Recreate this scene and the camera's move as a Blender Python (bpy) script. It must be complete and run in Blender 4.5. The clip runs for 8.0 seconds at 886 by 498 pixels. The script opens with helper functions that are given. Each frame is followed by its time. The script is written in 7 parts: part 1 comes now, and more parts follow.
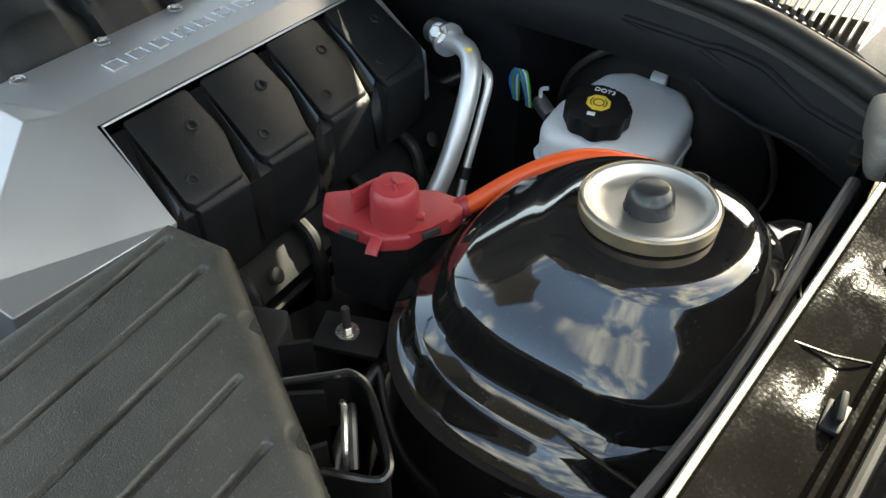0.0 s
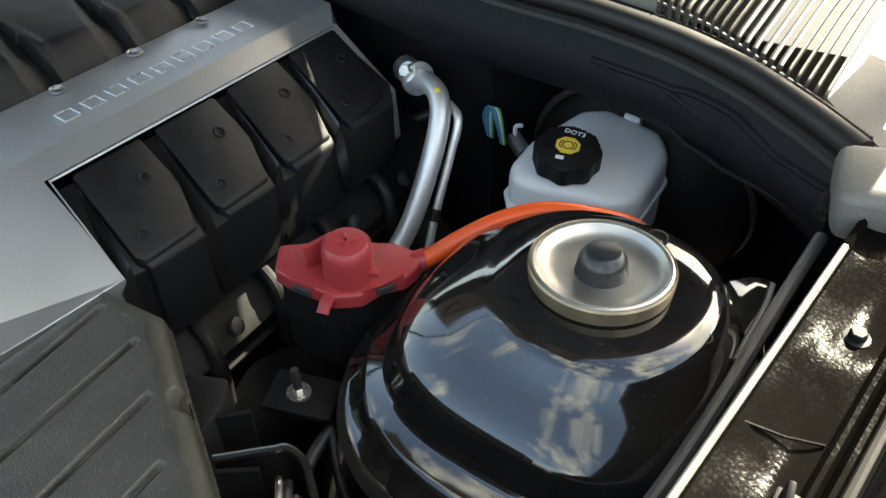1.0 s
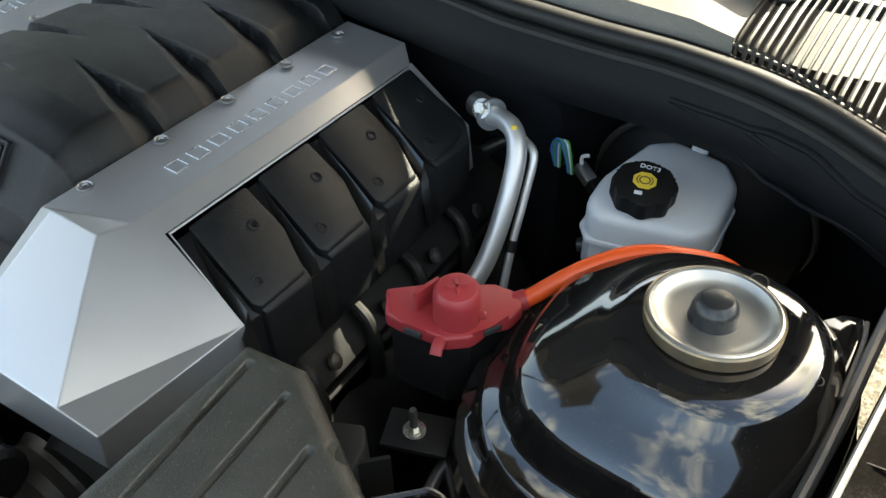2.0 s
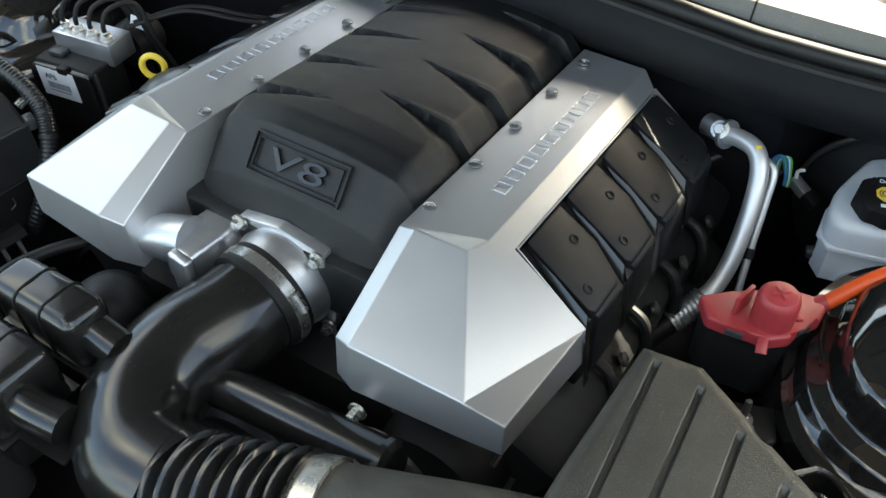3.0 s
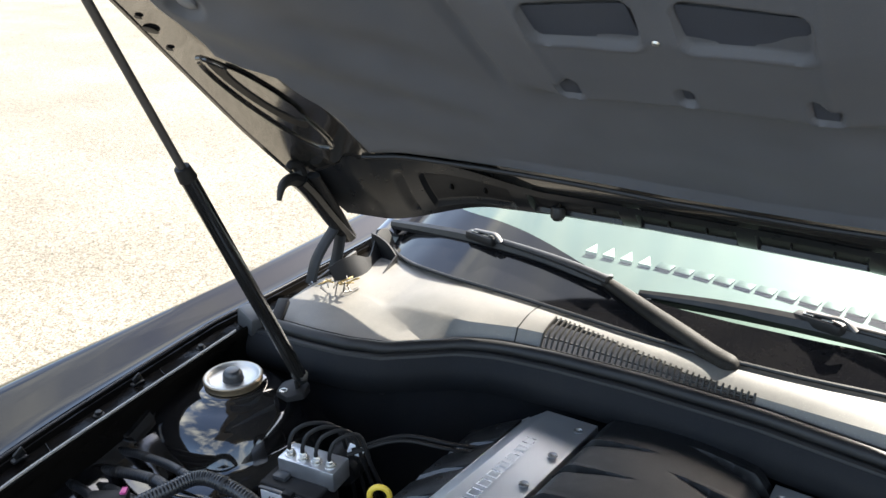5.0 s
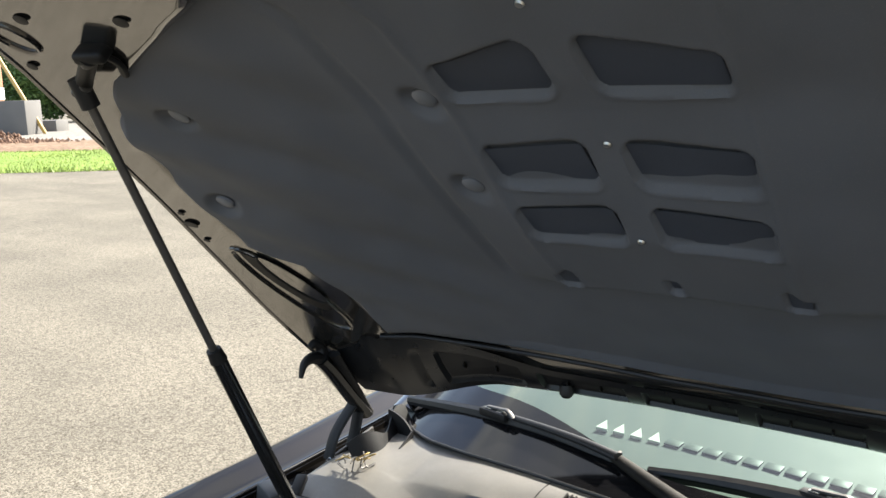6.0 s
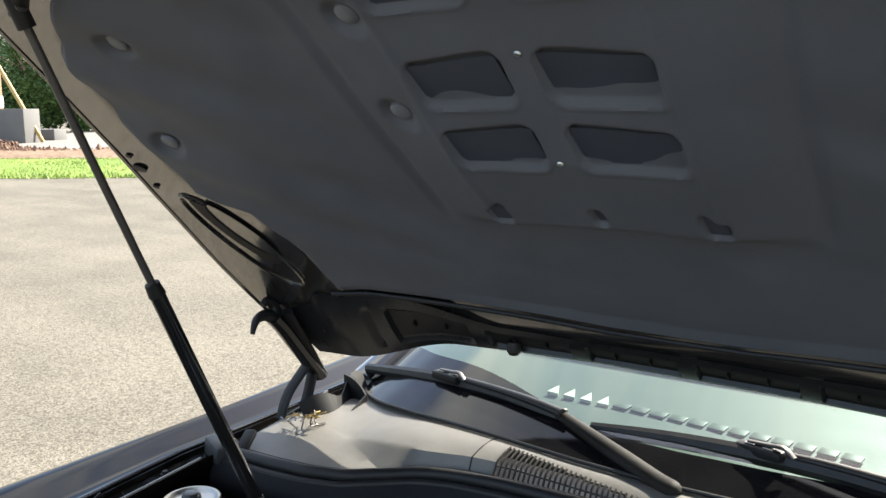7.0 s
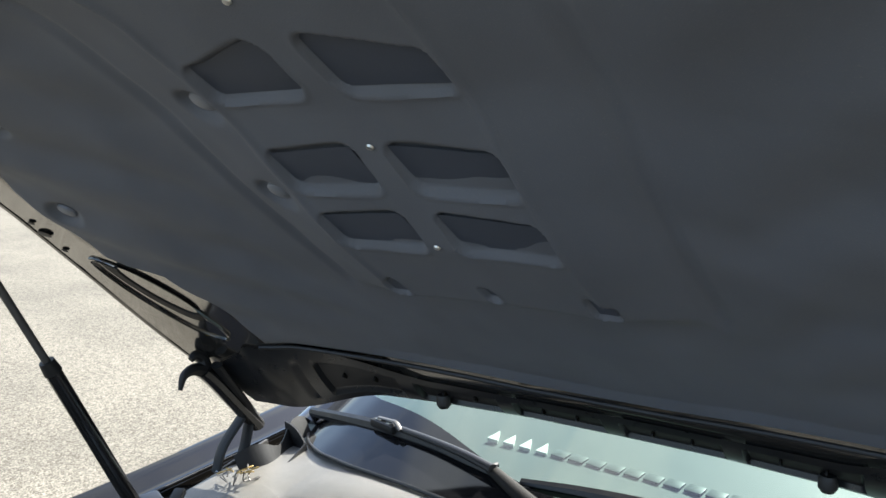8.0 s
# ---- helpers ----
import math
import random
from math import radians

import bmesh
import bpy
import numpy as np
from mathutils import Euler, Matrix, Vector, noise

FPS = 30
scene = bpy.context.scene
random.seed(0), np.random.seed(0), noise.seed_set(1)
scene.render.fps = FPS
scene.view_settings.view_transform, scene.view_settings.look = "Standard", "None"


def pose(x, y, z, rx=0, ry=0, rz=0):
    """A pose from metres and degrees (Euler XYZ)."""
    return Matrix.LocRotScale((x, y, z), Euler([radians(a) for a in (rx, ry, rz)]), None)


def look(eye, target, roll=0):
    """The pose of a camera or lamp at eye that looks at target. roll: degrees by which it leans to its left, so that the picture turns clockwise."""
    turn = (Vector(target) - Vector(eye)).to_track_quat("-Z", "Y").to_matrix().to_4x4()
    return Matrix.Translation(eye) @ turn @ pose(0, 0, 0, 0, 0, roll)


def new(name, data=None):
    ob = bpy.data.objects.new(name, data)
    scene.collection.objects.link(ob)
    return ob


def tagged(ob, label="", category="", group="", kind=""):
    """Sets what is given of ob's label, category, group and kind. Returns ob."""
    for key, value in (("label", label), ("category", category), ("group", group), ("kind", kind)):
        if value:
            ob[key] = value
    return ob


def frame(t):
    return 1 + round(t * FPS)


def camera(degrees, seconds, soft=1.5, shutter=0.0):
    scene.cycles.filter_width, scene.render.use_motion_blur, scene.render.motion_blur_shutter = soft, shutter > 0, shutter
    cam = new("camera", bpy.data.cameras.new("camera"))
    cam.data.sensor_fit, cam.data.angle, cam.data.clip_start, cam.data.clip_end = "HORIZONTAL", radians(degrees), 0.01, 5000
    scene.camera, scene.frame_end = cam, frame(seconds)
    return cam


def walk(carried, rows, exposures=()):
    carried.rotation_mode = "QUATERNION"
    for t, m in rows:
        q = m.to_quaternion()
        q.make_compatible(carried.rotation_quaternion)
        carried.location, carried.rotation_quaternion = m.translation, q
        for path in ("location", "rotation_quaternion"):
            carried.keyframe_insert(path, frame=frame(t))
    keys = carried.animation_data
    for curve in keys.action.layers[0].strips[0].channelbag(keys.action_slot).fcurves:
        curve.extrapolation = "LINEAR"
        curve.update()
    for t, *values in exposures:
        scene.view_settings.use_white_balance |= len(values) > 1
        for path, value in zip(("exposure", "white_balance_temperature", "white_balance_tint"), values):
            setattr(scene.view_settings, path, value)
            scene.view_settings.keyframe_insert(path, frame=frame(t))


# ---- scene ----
cam = camera(55.0, 8.0)
PATH = [
    (0, (0.708, -0.275, 1.29), (-0.09, 0.913, -0.107), 0.5),
    (0.5, (0.715, -0.233, 1.285), (-0.096, 0.954, -0.105), 0.3),
    (1, (0.72, -0.221, 1.303), (-0.108, 0.958, -0.085), -0.6),
    (1.2, (0.72, -0.221, 1.307), (-0.109, 0.954, -0.082), -0.9),
    (2.3, (0.608, -0.305, 1.375), (-0.201, 0.869, -0.028), -1.8),
    (2.5, (0.572, -0.344, 1.388), (-0.23, 0.836, -0.014), -1.7),
    (3, (0.453, -0.456, 1.43), (-0.335, 0.723, 0.02), -1.3),
    (3.5, (0.358, -0.542, 1.454), (-0.475, 0.723, 0.148), -1.2),
    (4, (0.306, -0.587, 1.486), (-0.571, 0.811, 0.356), -0.3),
    (4.5, (0.274, -0.589, 1.515), (-0.673, 0.859, 0.513), -0.6),
    (5, (0.272, -0.61, 1.584), (-0.771, 0.922, 0.832), -1.1),
    (5.2, (0.282, -0.627, 1.612), (-0.789, 0.937, 0.973), -1.1),
    (6.3, (0.337, -0.669, 1.621), (-0.806, 0.937, 1.282), -1.5),
    (6.5, (0.351, -0.67, 1.59), (-0.79, 0.938, 1.255), -1.3),
    (7, (0.401, -0.647, 1.522), (-0.733, 0.968, 1.195), -0.4),
    (7.5, (0.463, -0.592, 1.563), (-0.675, 1.019, 1.228), -0.8),
    (8, (0.48, -0.528, 1.606), (-0.664, 1.076, 1.264), -1.9),
]
walk(cam, [(t, look(eye, target, roll)) for t, eye, target, roll in PATH],
     exposures=[(0.0, 2.55, 7300, 4), (1.2, 2.38, 7300, 4), (3.0, 2.58, 7300, 4), (3.5, 2.66, 7300, 4), (4.1, 2.50, 7300, 4), (4.5, 2.32, 6900, 7), (5.0, 2.25, 6400, 11), (6.3, 1.5, 6500, 10), (7.0, 1.60, 6450, 10), (8.0, 1.75, 6000, 9)])

# ---- daylight: sky and one sun from behind the car ----
SUN_DIR = Vector((0.15, 0.89, 0.655)).normalized()
world = bpy.data.worlds.new("daylight")
scene.world = world
world.use_nodes = True
wn = world.node_tree
sky = wn.nodes.new("ShaderNodeTexSky")
sky.sky_type = 'NISHITA'
sky.sun_disc = False
sky.sun_elevation = math.asin(SUN_DIR.z)
sky.sun_rotation = math.atan2(SUN_DIR.x, SUN_DIR.y)
sky.dust_density = 3.0
bg = wn.nodes["Background"]
bg.inputs["Strength"].default_value = 0.14
# broken white cloud over the whole sky
dirs = wn.nodes.new("ShaderNodeTexCoord")
puffs = wn.nodes.new("ShaderNodeTexNoise")
puffs.inputs["Scale"].default_value, puffs.inputs["Detail"].default_value, puffs.inputs["Roughness"].default_value = 2.6, 7, 0.6
cover_map = wn.nodes.new("ShaderNodeMapRange")
cover_map.inputs[1].default_value, cover_map.inputs[2].default_value = 0.50, 0.70
clouds = wn.nodes.new("ShaderNodeMix")
clouds.data_type = 'RGBA'
clouds.inputs[7].default_value = (8.5, 8.3, 7.2, 1)
drift = wn.nodes.new("ShaderNodeMapping")
drift.inputs["Location"].default_value = (3.1, 1.7, 0.4)
wn.links.new(dirs.outputs["Generated"], drift.inputs["Vector"])
wn.links.new(drift.outputs[0], puffs.inputs["Vector"])
wn.links.new(puffs.outputs["Fac"], cover_map.inputs[0])
wn.links.new(cover_map.outputs[0], clouds.inputs[0])
wn.links.new(sky.outputs["Color"], clouds.inputs[6])
wn.links.new(clouds.outputs[2], bg.inputs["Color"])
sun = new("sun", bpy.data.lights.new("sun", 'SUN'))
sun.data.energy = 5.0
sun.data.angle = radians(0.55)
sun.data.color = (1.0, 0.95, 0.83)
sun.matrix_world = look((0, 0, 30), Vector((0, 0, 30)) - SUN_DIR)

# ---- materials ----
def material(name, color, rough=0.5, metal=0.0, coat=0.0, var=0.12, scale=40.0, grain=0.0, grain_scale=900.0,
             dust=0.0, dust_color=(0.30, 0.27, 0.22), rough_var=0.1, spec=0.5, transmission=0.0, coat_rough=0.05):
    """A surface with two scales of colour variation, uneven gloss, fine relief and a little settled dust."""
    m = bpy.data.materials.new(name)
    m.use_nodes = True
    nt = m.node_tree
    n, l = nt.nodes, nt.links
    b = n["Principled BSDF"]
    b.inputs["Metallic"].default_value = metal
    b.inputs["Coat Weight"].default_value = coat
    b.inputs["Coat Roughness"].default_value = coat_rough
    b.inputs["Specular IOR Level"].default_value = spec
    b.inputs["Transmission Weight"].default_value = transmission
    geo = n.new("ShaderNodeTexCoord")
    big = n.new("ShaderNodeTexNoise")
    big.inputs["Scale"].default_value = scale
    big.inputs["Detail"].default_value = 5
    l.new(geo.outputs["Object"], big.inputs["Vector"])
    ramp = n.new("ShaderNodeMix")
    ramp.data_type = 'RGBA'
    ramp.inputs[6].default_value = (*[c * (1 - var) for c in color], 1)
    ramp.inputs[7].default_value = (*[min(1, c * (1 + var)) for c in color], 1)
    l.new(big.outputs["Fac"], ramp.inputs[0])
    col = ramp.outputs[2]
    if dust:
        sp = n.new("ShaderNodeTexNoise")
        sp.inputs["Scale"].default_value = scale * 0.3
        sp.inputs["Detail"].default_value = 9
        sp.inputs["Roughness"].default_value = 0.7
        l.new(geo.outputs["Object"], sp.inputs["Vector"])
        fl = n.new("ShaderNodeTexNoise")
        fl.inputs["Scale"].default_value = 700
        fl.inputs["Detail"].default_value = 1
        l.new(geo.outputs["Object"], fl.inputs["Vector"])
        r1 = n.new("ShaderNodeMapRange")
        r1.inputs[1].default_value, r1.inputs[2].default_value = 0.42, 0.75
        r1.inputs[3].default_value, r1.inputs[4].default_value = 0.0, dust
        l.new(sp.outputs["Fac"], r1.inputs[0])
        r2 = n.new("ShaderNodeMapRange")
        r2.inputs[1].default_value, r2.inputs[2].default_value = 0.66, 0.72
        r2.inputs[3].default_value, r2.inputs[4].default_value = 0.0, min(1.0, dust * 2.2)
        l.new(fl.outputs["Fac"], r2.inputs[0])
        mx = n.new("ShaderNodeMath")
        mx.operation = 'MAXIMUM'
        l.new(r1.outputs[0], mx.inputs[0])
        l.new(r2.outputs[0], mx.inputs[1])
        dm = n.new("ShaderNodeMix")
        dm.data_type = 'RGBA'
        dm.inputs[7].default_value = (*dust_color, 1)
        l.new(mx.outputs[0], dm.inputs[0])
        l.new(col, dm.inputs[6])
        col = dm.outputs[2]
    l.new(col, b.inputs["Base Color"])
    rr = n.new("ShaderNodeMapRange")
    rr.inputs[3].default_value = max(0.02, rough - rough_var)
    rr.inputs[4].default_value = min(1.0, rough + rough_var)
    l.new(big.outputs["Fac"], rr.inputs[0])
    l.new(rr.outputs[0], b.inputs["Roughness"])
    if grain:
        g = n.new("ShaderNodeTexNoise")
        g.inputs["Scale"].default_value = grain_scale
        g.inputs["Detail"].default_value = 2
        l.new(geo.outputs["Object"], g.inputs["Vector"])
        bp = n.new("ShaderNodeBump")
        bp.inputs["Strength"].default_value = grain
        bp.inputs["Distance"].default_value = 0.001
        l.new(g.outputs["Fac"], bp.inputs["Height"])
        l.new(bp.outputs[0], b.inputs["Normal"])
    return m


def spotted(m):
    """Dried water in patches: a beaded film that catches the light between darker, cleaner stretches."""
    n, l = m.node_tree.nodes, m.node_tree.links
    co, film_noise, bead = n.new("ShaderNodeTexCoord"), n.new("ShaderNodeTexNoise"), n.new("ShaderNodeTexVoronoi")
    film_noise.inputs["Scale"].default_value, film_noise.inputs["Detail"].default_value = 17, 3
    bead.inputs["Scale"].default_value = 420
    l.new(co.outputs["Object"], film_noise.inputs["Vector"])
    l.new(co.outputs["Object"], bead.inputs["Vector"])
    patch, dots, both = n.new("ShaderNodeMapRange"), n.new("ShaderNodeMapRange"), n.new("ShaderNodeMath")
    patch.inputs[1].default_value, patch.inputs[2].default_value, patch.inputs[3].default_value, patch.inputs[4].default_value = 0.50, 0.72, 0.01, 0.10
    dots.inputs[1].default_value, dots.inputs[2].default_value, dots.inputs[3].default_value, dots.inputs[4].default_value = 0.25, 0.55, 1.0, 0.25
    l.new(film_noise.outputs["Fac"], patch.inputs[0])
    l.new(bead.outputs["Distance"], dots.inputs[0])
    both.operation = 'MULTIPLY'
    l.new(patch.outputs[0], both.inputs[0])
    l.new(dots.outputs[0], both.inputs[1])
    l.new(both.outputs[0], n["Principled BSDF"].inputs["Specular IOR Level"])


SILVER = material("silver_satin_paint", (0.53, 0.545, 0.565), 0.41, metal=0.8, var=0.04, scale=25, grain=0.05, grain_scale=1500, dust=0.04, rough_var=0.05)
GRAIN_BLACK = material("grained_black_plastic", (0.0080, 0.0090, 0.0105), 0.40, var=0.2, scale=60, grain=0.45, grain_scale=1300, dust=0.03, spec=0.32)
BOX_BLACK = material("coarse_grained_plastic", (0.026, 0.0255, 0.021), 0.38, var=0.25, scale=60, grain=0.6, grain_scale=1300, dust=0.06, dust_color=(0.42, 0.40, 0.34), spec=0.6)
DULL_BLACK = material("dull_black_plastic", (0.006, 0.006, 0.0065), 0.55, var=0.25, scale=50, grain=0.1, dust=0.02, spec=0.3)
DUCT_BLACK = material("smooth_black_duct", (0.009, 0.009, 0.0088), 0.18, var=0.2, scale=30, grain=0.04, grain_scale=300, dust=0.02, spec=0.6)
GREY_PLASTIC = material("grey_fuse_box_plastic", (0.040, 0.042, 0.045), 0.38, var=0.1, scale=30, grain=0.12, grain_scale=1200, dust=0.04)
LID_GREY = material("worn_grey_lid_plastic", (0.018, 0.019, 0.021), 0.32, var=0.15, scale=30, grain=0.12, grain_scale=1200, dust=0.05)
PAINT = material("black_car_paint", (0.005, 0.005, 0.006), 0.08, coat=1.0, var=0.2, scale=20, dust=0.055, dust_color=(0.26, 0.22, 0.14), rough_var=0.04)
PAINT_DUSTY = material("dusty_black_paint", (0.0052, 0.0047, 0.0042), 0.20, var=0.4, scale=24, dust=0.03, dust_color=(0.24, 0.21, 0.16), rough_var=0.08, grain=0.05, grain_scale=500, spec=0.06)
CHANNEL = material("water_spotted_black_paint", (0.0045, 0.0040, 0.0036), 0.17, var=0.4, scale=24, dust=0.012, dust_color=(0.24, 0.21, 0.16), rough_var=0.08, grain=0.14, grain_scale=420, spec=0.05)
spotted(CHANNEL)
FENDER_PAINT = material("clean_black_fender_paint", (0.003, 0.003, 0.0036), 0.07, var=0.2, scale=20, dust=0.008, rough_var=0.03, spec=0.30)
HOOD_PAINT = material("black_metallic_hood_paint", (0.105, 0.100, 0.093), 0.13, metal=0.85, coat=1.0, var=0.15, scale=12, dust=0.05, rough_var=0.05)
RUBBER = material("black_rubber", (0.009, 0.009, 0.0095), 0.5, var=0.25, scale=40, grain=0.1, dust=0.03, spec=0.35)
SLAT = material("dark_grille_slat", (0.020, 0.018, 0.015), 0.5, var=0.2, scale=40, dust=0.05)
ROD_GREY = material("satin_grey_rod", (0.16, 0.155, 0.145), 0.40, metal=0.6, var=0.2, scale=60)
WIPER_BLACK = material("dusty_wiper_arm", (0.013, 0.0115, 0.0095), 0.6, var=0.35, scale=60, grain=0.4, grain_scale=800, dust=0.06, dust_color=(0.30, 0.28, 0.24), spec=0.12)
LINER = material("hood_liner_felt", (0.083, 0.090, 0.106), 0.75, var=0.22, scale=9, grain=0.25, grain_scale=700, dust=0.04)
COWL = material("faded_grey_cowl_plastic", (0.126, 0.119, 0.106), 0.5, var=0.14, scale=25, grain=0.25, grain_scale=1100, dust=0.18, dust_color=(0.38, 0.35, 0.30))
FIREWALL = material("firewall_panel", (0.0075, 0.0085, 0.0105), 0.60, var=0.35, scale=14, grain=0.1, dust=0.025, spec=0.12)
ALU = material("cast_aluminium", (0.62, 0.63, 0.65), 0.36, metal=0.9, var=0.15, scale=60, grain=0.2, grain_scale=500)
ALU_BRIGHT = material("drawn_aluminium_pipe", (0.74, 0.74, 0.73), 0.44, metal=0.75, var=0.1, scale=50, grain=0.06)
STEEL = material("zinc_plated_steel", (0.55, 0.54, 0.50), 0.28, metal=0.9, var=0.15, scale=80, grain=0.05)
BRIGHT_STEEL = material("polished_steel_dish", (0.52, 0.51, 0.48), 0.40, metal=0.95, var=0.25, scale=45, rough_var=0.12)
DARK_STEEL = material("oxidised_steel", (0.09, 0.085, 0.08), 0.45, metal=0.6, var=0.3, scale=60, grain=0.1)
RES_WHITE = material("milky_reservoir_plastic", (0.66, 0.69, 0.72), 0.38, var=0.05, scale=30, grain=0.04, dust=0.05)
RED = material("red_terminal_plastic", (0.33, 0.034, 0.040), 0.40, var=0.08, scale=40, grain=0.06)
NUT_CAP = material("black_nut_cap", (0.020, 0.021, 0.023), 0.30, var=0.2, scale=50, spec=0.5)
PIN_GREY = material("grey_push_pin_plastic", (0.135, 0.145, 0.165), 0.5, var=0.1, scale=30)
# darker, bluer liner tone: the pockets' shade as colour
POCKET_SHADE = material("painted_pocket_shade", (0.036, 0.043, 0.060), 0.7, var=0.2, scale=20, grain=0.15)
# the hood's paint again, coloured darker for the dark reflection at its rear
LIP_DARKENED = material("hood_paint_darkened_at_lip", (0.006, 0.0068, 0.0082), 0.30, var=0.3, scale=40, grain=0.08, dust=0.03, spec=0.32)
BLADE_BLACK = material("black_wiper_blade", (0.011, 0.011, 0.012), 0.42, var=0.2, scale=60, grain=0.1, dust=0.05, spec=0.3)
ORANGE = material("orange_cable_jacket", (0.72, 0.085, 0.012), 0.42, var=0.08, scale=50, grain=0.05)
YELLOW = material("yellow_plastic", (0.72, 0.52, 0.06), 0.4, var=0.06, scale=50)
WHITE_LABEL = material("white_paper_label", (0.74, 0.77, 0.82), 0.5, var=0.04)
INK = material("dark_print", (0.02, 0.02, 0.03), 0.6, var=0.05)
GREY_INK = material("grey_barcode_print", (0.25, 0.27, 0.32), 0.6, var=0.05)
SEAM = material("pale_seam_sealer", (0.22, 0.21, 0.195), 0.35, var=0.3, scale=60, dust=0.1)
RIM_BRONZE = material("tarnished_bronze_rim", (0.26, 0.20, 0.13), 0.34, metal=0.85, var=0.35, scale=90, dust=0.1)
BRASS = material("dull_brass_wire", (0.42, 0.30, 0.12), 0.4, metal=0.6, var=0.3, scale=90)
BLUE_WIRE = material("blue_wire_jacket", (0.05, 0.20, 0.62), 0.4)
GREEN_WIRE = material("green_wire_jacket", (0.10, 0.42, 0.08), 0.4)
PINK = material("magenta_clip", (0.55, 0.08, 0.25), 0.4)
CLOTH_LOOM = material("corrugated_loom", (0.010, 0.011, 0.013), 0.34, var=0.2, scale=40)
DASH = material("dashboard_top", (0.085, 0.097, 0.09), 0.6, var=0.15, scale=20, grain=0.2)
VENT_GREEN = material("grey_green_vent", (0.06, 0.072, 0.066), 0.5, var=0.1)
# near-white colour in place of sunlight on the vents
VENT_SUN = material("painted_sun_on_vent", (0.75, 0.75, 0.70), 0.5, var=0.05)
BLACK_BAND = material("black_windshield_border", (0.006, 0.006, 0.007), 0.07, var=0.1, dust=0.02, spec=0.2, rough_var=0.02)


def windshield_glass():
    """Thin green-tinted pane: clear seen straight on, mirror-like at a glance."""
    m = bpy.data.materials.new("windshield_glass")
    m.use_nodes = True
    n, l = m.node_tree.nodes, m.node_tree.links
    out = n["Material Output"]
    n.remove(n["Principled BSDF"])
    clear = n.new("ShaderNodeBsdfTransparent")
    clear.inputs["Color"].default_value = (0.62, 0.82, 0.76, 1)
    gloss = n.new("ShaderNodeBsdfGlossy")
    gloss.inputs["Roughness"].default_value = 0.015
    fres = n.new("ShaderNodeFresnel")
    fres.inputs["IOR"].default_value = 1.75
    mix = n.new("ShaderNodeMixShader")
    l.new(fres.outputs[0], mix.inputs[0])
    l.new(clear.outputs[0], mix.inputs[1])
    l.new(gloss.outputs[0], mix.inputs[2])
    l.new(mix.outputs[0], out.inputs["Surface"])
    return m


GLASS = windshield_glass()

# ---- building helpers ----
def link(name, bm, mat, sharp=32.0):
    """A mesh object from a bmesh, smooth but for its hard edges."""
    bmesh.ops.recalc_face_normals(bm, faces=bm.faces)
    lim = radians(sharp)
    for f in bm.faces:
        f.smooth = True
    for e in bm.edges:
        if len(e.link_faces) == 2 and e.calc_face_angle(0) > lim:
            e.smooth = False
    me = bpy.data.meshes.new(name)
    bm.to_mesh(me)
    bm.free()
    me.materials.append(mat)
    return new(name, me)


def part(name, bm, mat, parent, label="", sharp=32.0):
    ob = link(name, bm, mat, sharp)
    ob.parent = parent
    if parent.type == 'EMPTY':
        ob.matrix_parent_inverse = parent.matrix_basis.inverted()
    if label:
        ob["label"] = label
    return ob


def thing(name, at, label, category, group="", kind=""):
    ob = new(name)
    ob.empty_display_size = 0.05
    ob.matrix_basis = Matrix.Translation(at)
    return tagged(ob, label, category, group, kind)


def solid(name, bm, mat, label, category="", kind="structure", sharp=32.0):
    return tagged(link(name, bm, mat, sharp), label, category, "", kind)


def box(size, at=(0, 0, 0), bevel=0.0, turn=(0, 0, 0), seg=2, bm=None):
    bm = bm or bmesh.new()
    made = bmesh.ops.create_cube(bm, size=1.0)["verts"]
    m = pose(*at, *turn) @ Matrix.Diagonal((*size, 1))
    bmesh.ops.transform(bm, matrix=m, verts=made)
    if bevel:
        edges = {e for v in made for e in v.link_edges}
        bmesh.ops.bevel(bm, geom=list(edges), offset=bevel, segments=seg, affect='EDGES', profile=0.5)
    return bm


def prism(poly, z0, z1, bevel=0.0, seg=2, bm=None):
    """An upright prism over a plan polygon; the top edges rounded. z1 may be a function of (x, y)."""
    bm = bm or bmesh.new()
    top = z1 if callable(z1) else (lambda x, y: z1)
    lo = [bm.verts.new((x, y, z0)) for x, y in poly]
    hi = [bm.verts.new((x, y, top(x, y))) for x, y in poly]
    n = len(poly)
    bm.faces.new(lo[::-1])
    cap = bm.faces.new(hi)
    for i in range(n):
        bm.faces.new((lo[i], lo[(i + 1) % n], hi[(i + 1) % n], hi[i]))
    if bevel:
        edges = list(cap.edges) + [e for v in hi for e in v.link_edges if e not in cap.edges]
        bmesh.ops.bevel(bm, geom=list(set(edges)), offset=bevel, segments=seg, affect='EDGES', profile=0.5)
    return bm


def facets(verts, faces, bm=None):
    bm = bm or bmesh.new()
    vs = [bm.verts.new(v) for v in verts]
    for f in faces:
        bm.faces.new([vs[i] for i in f])
    return bm


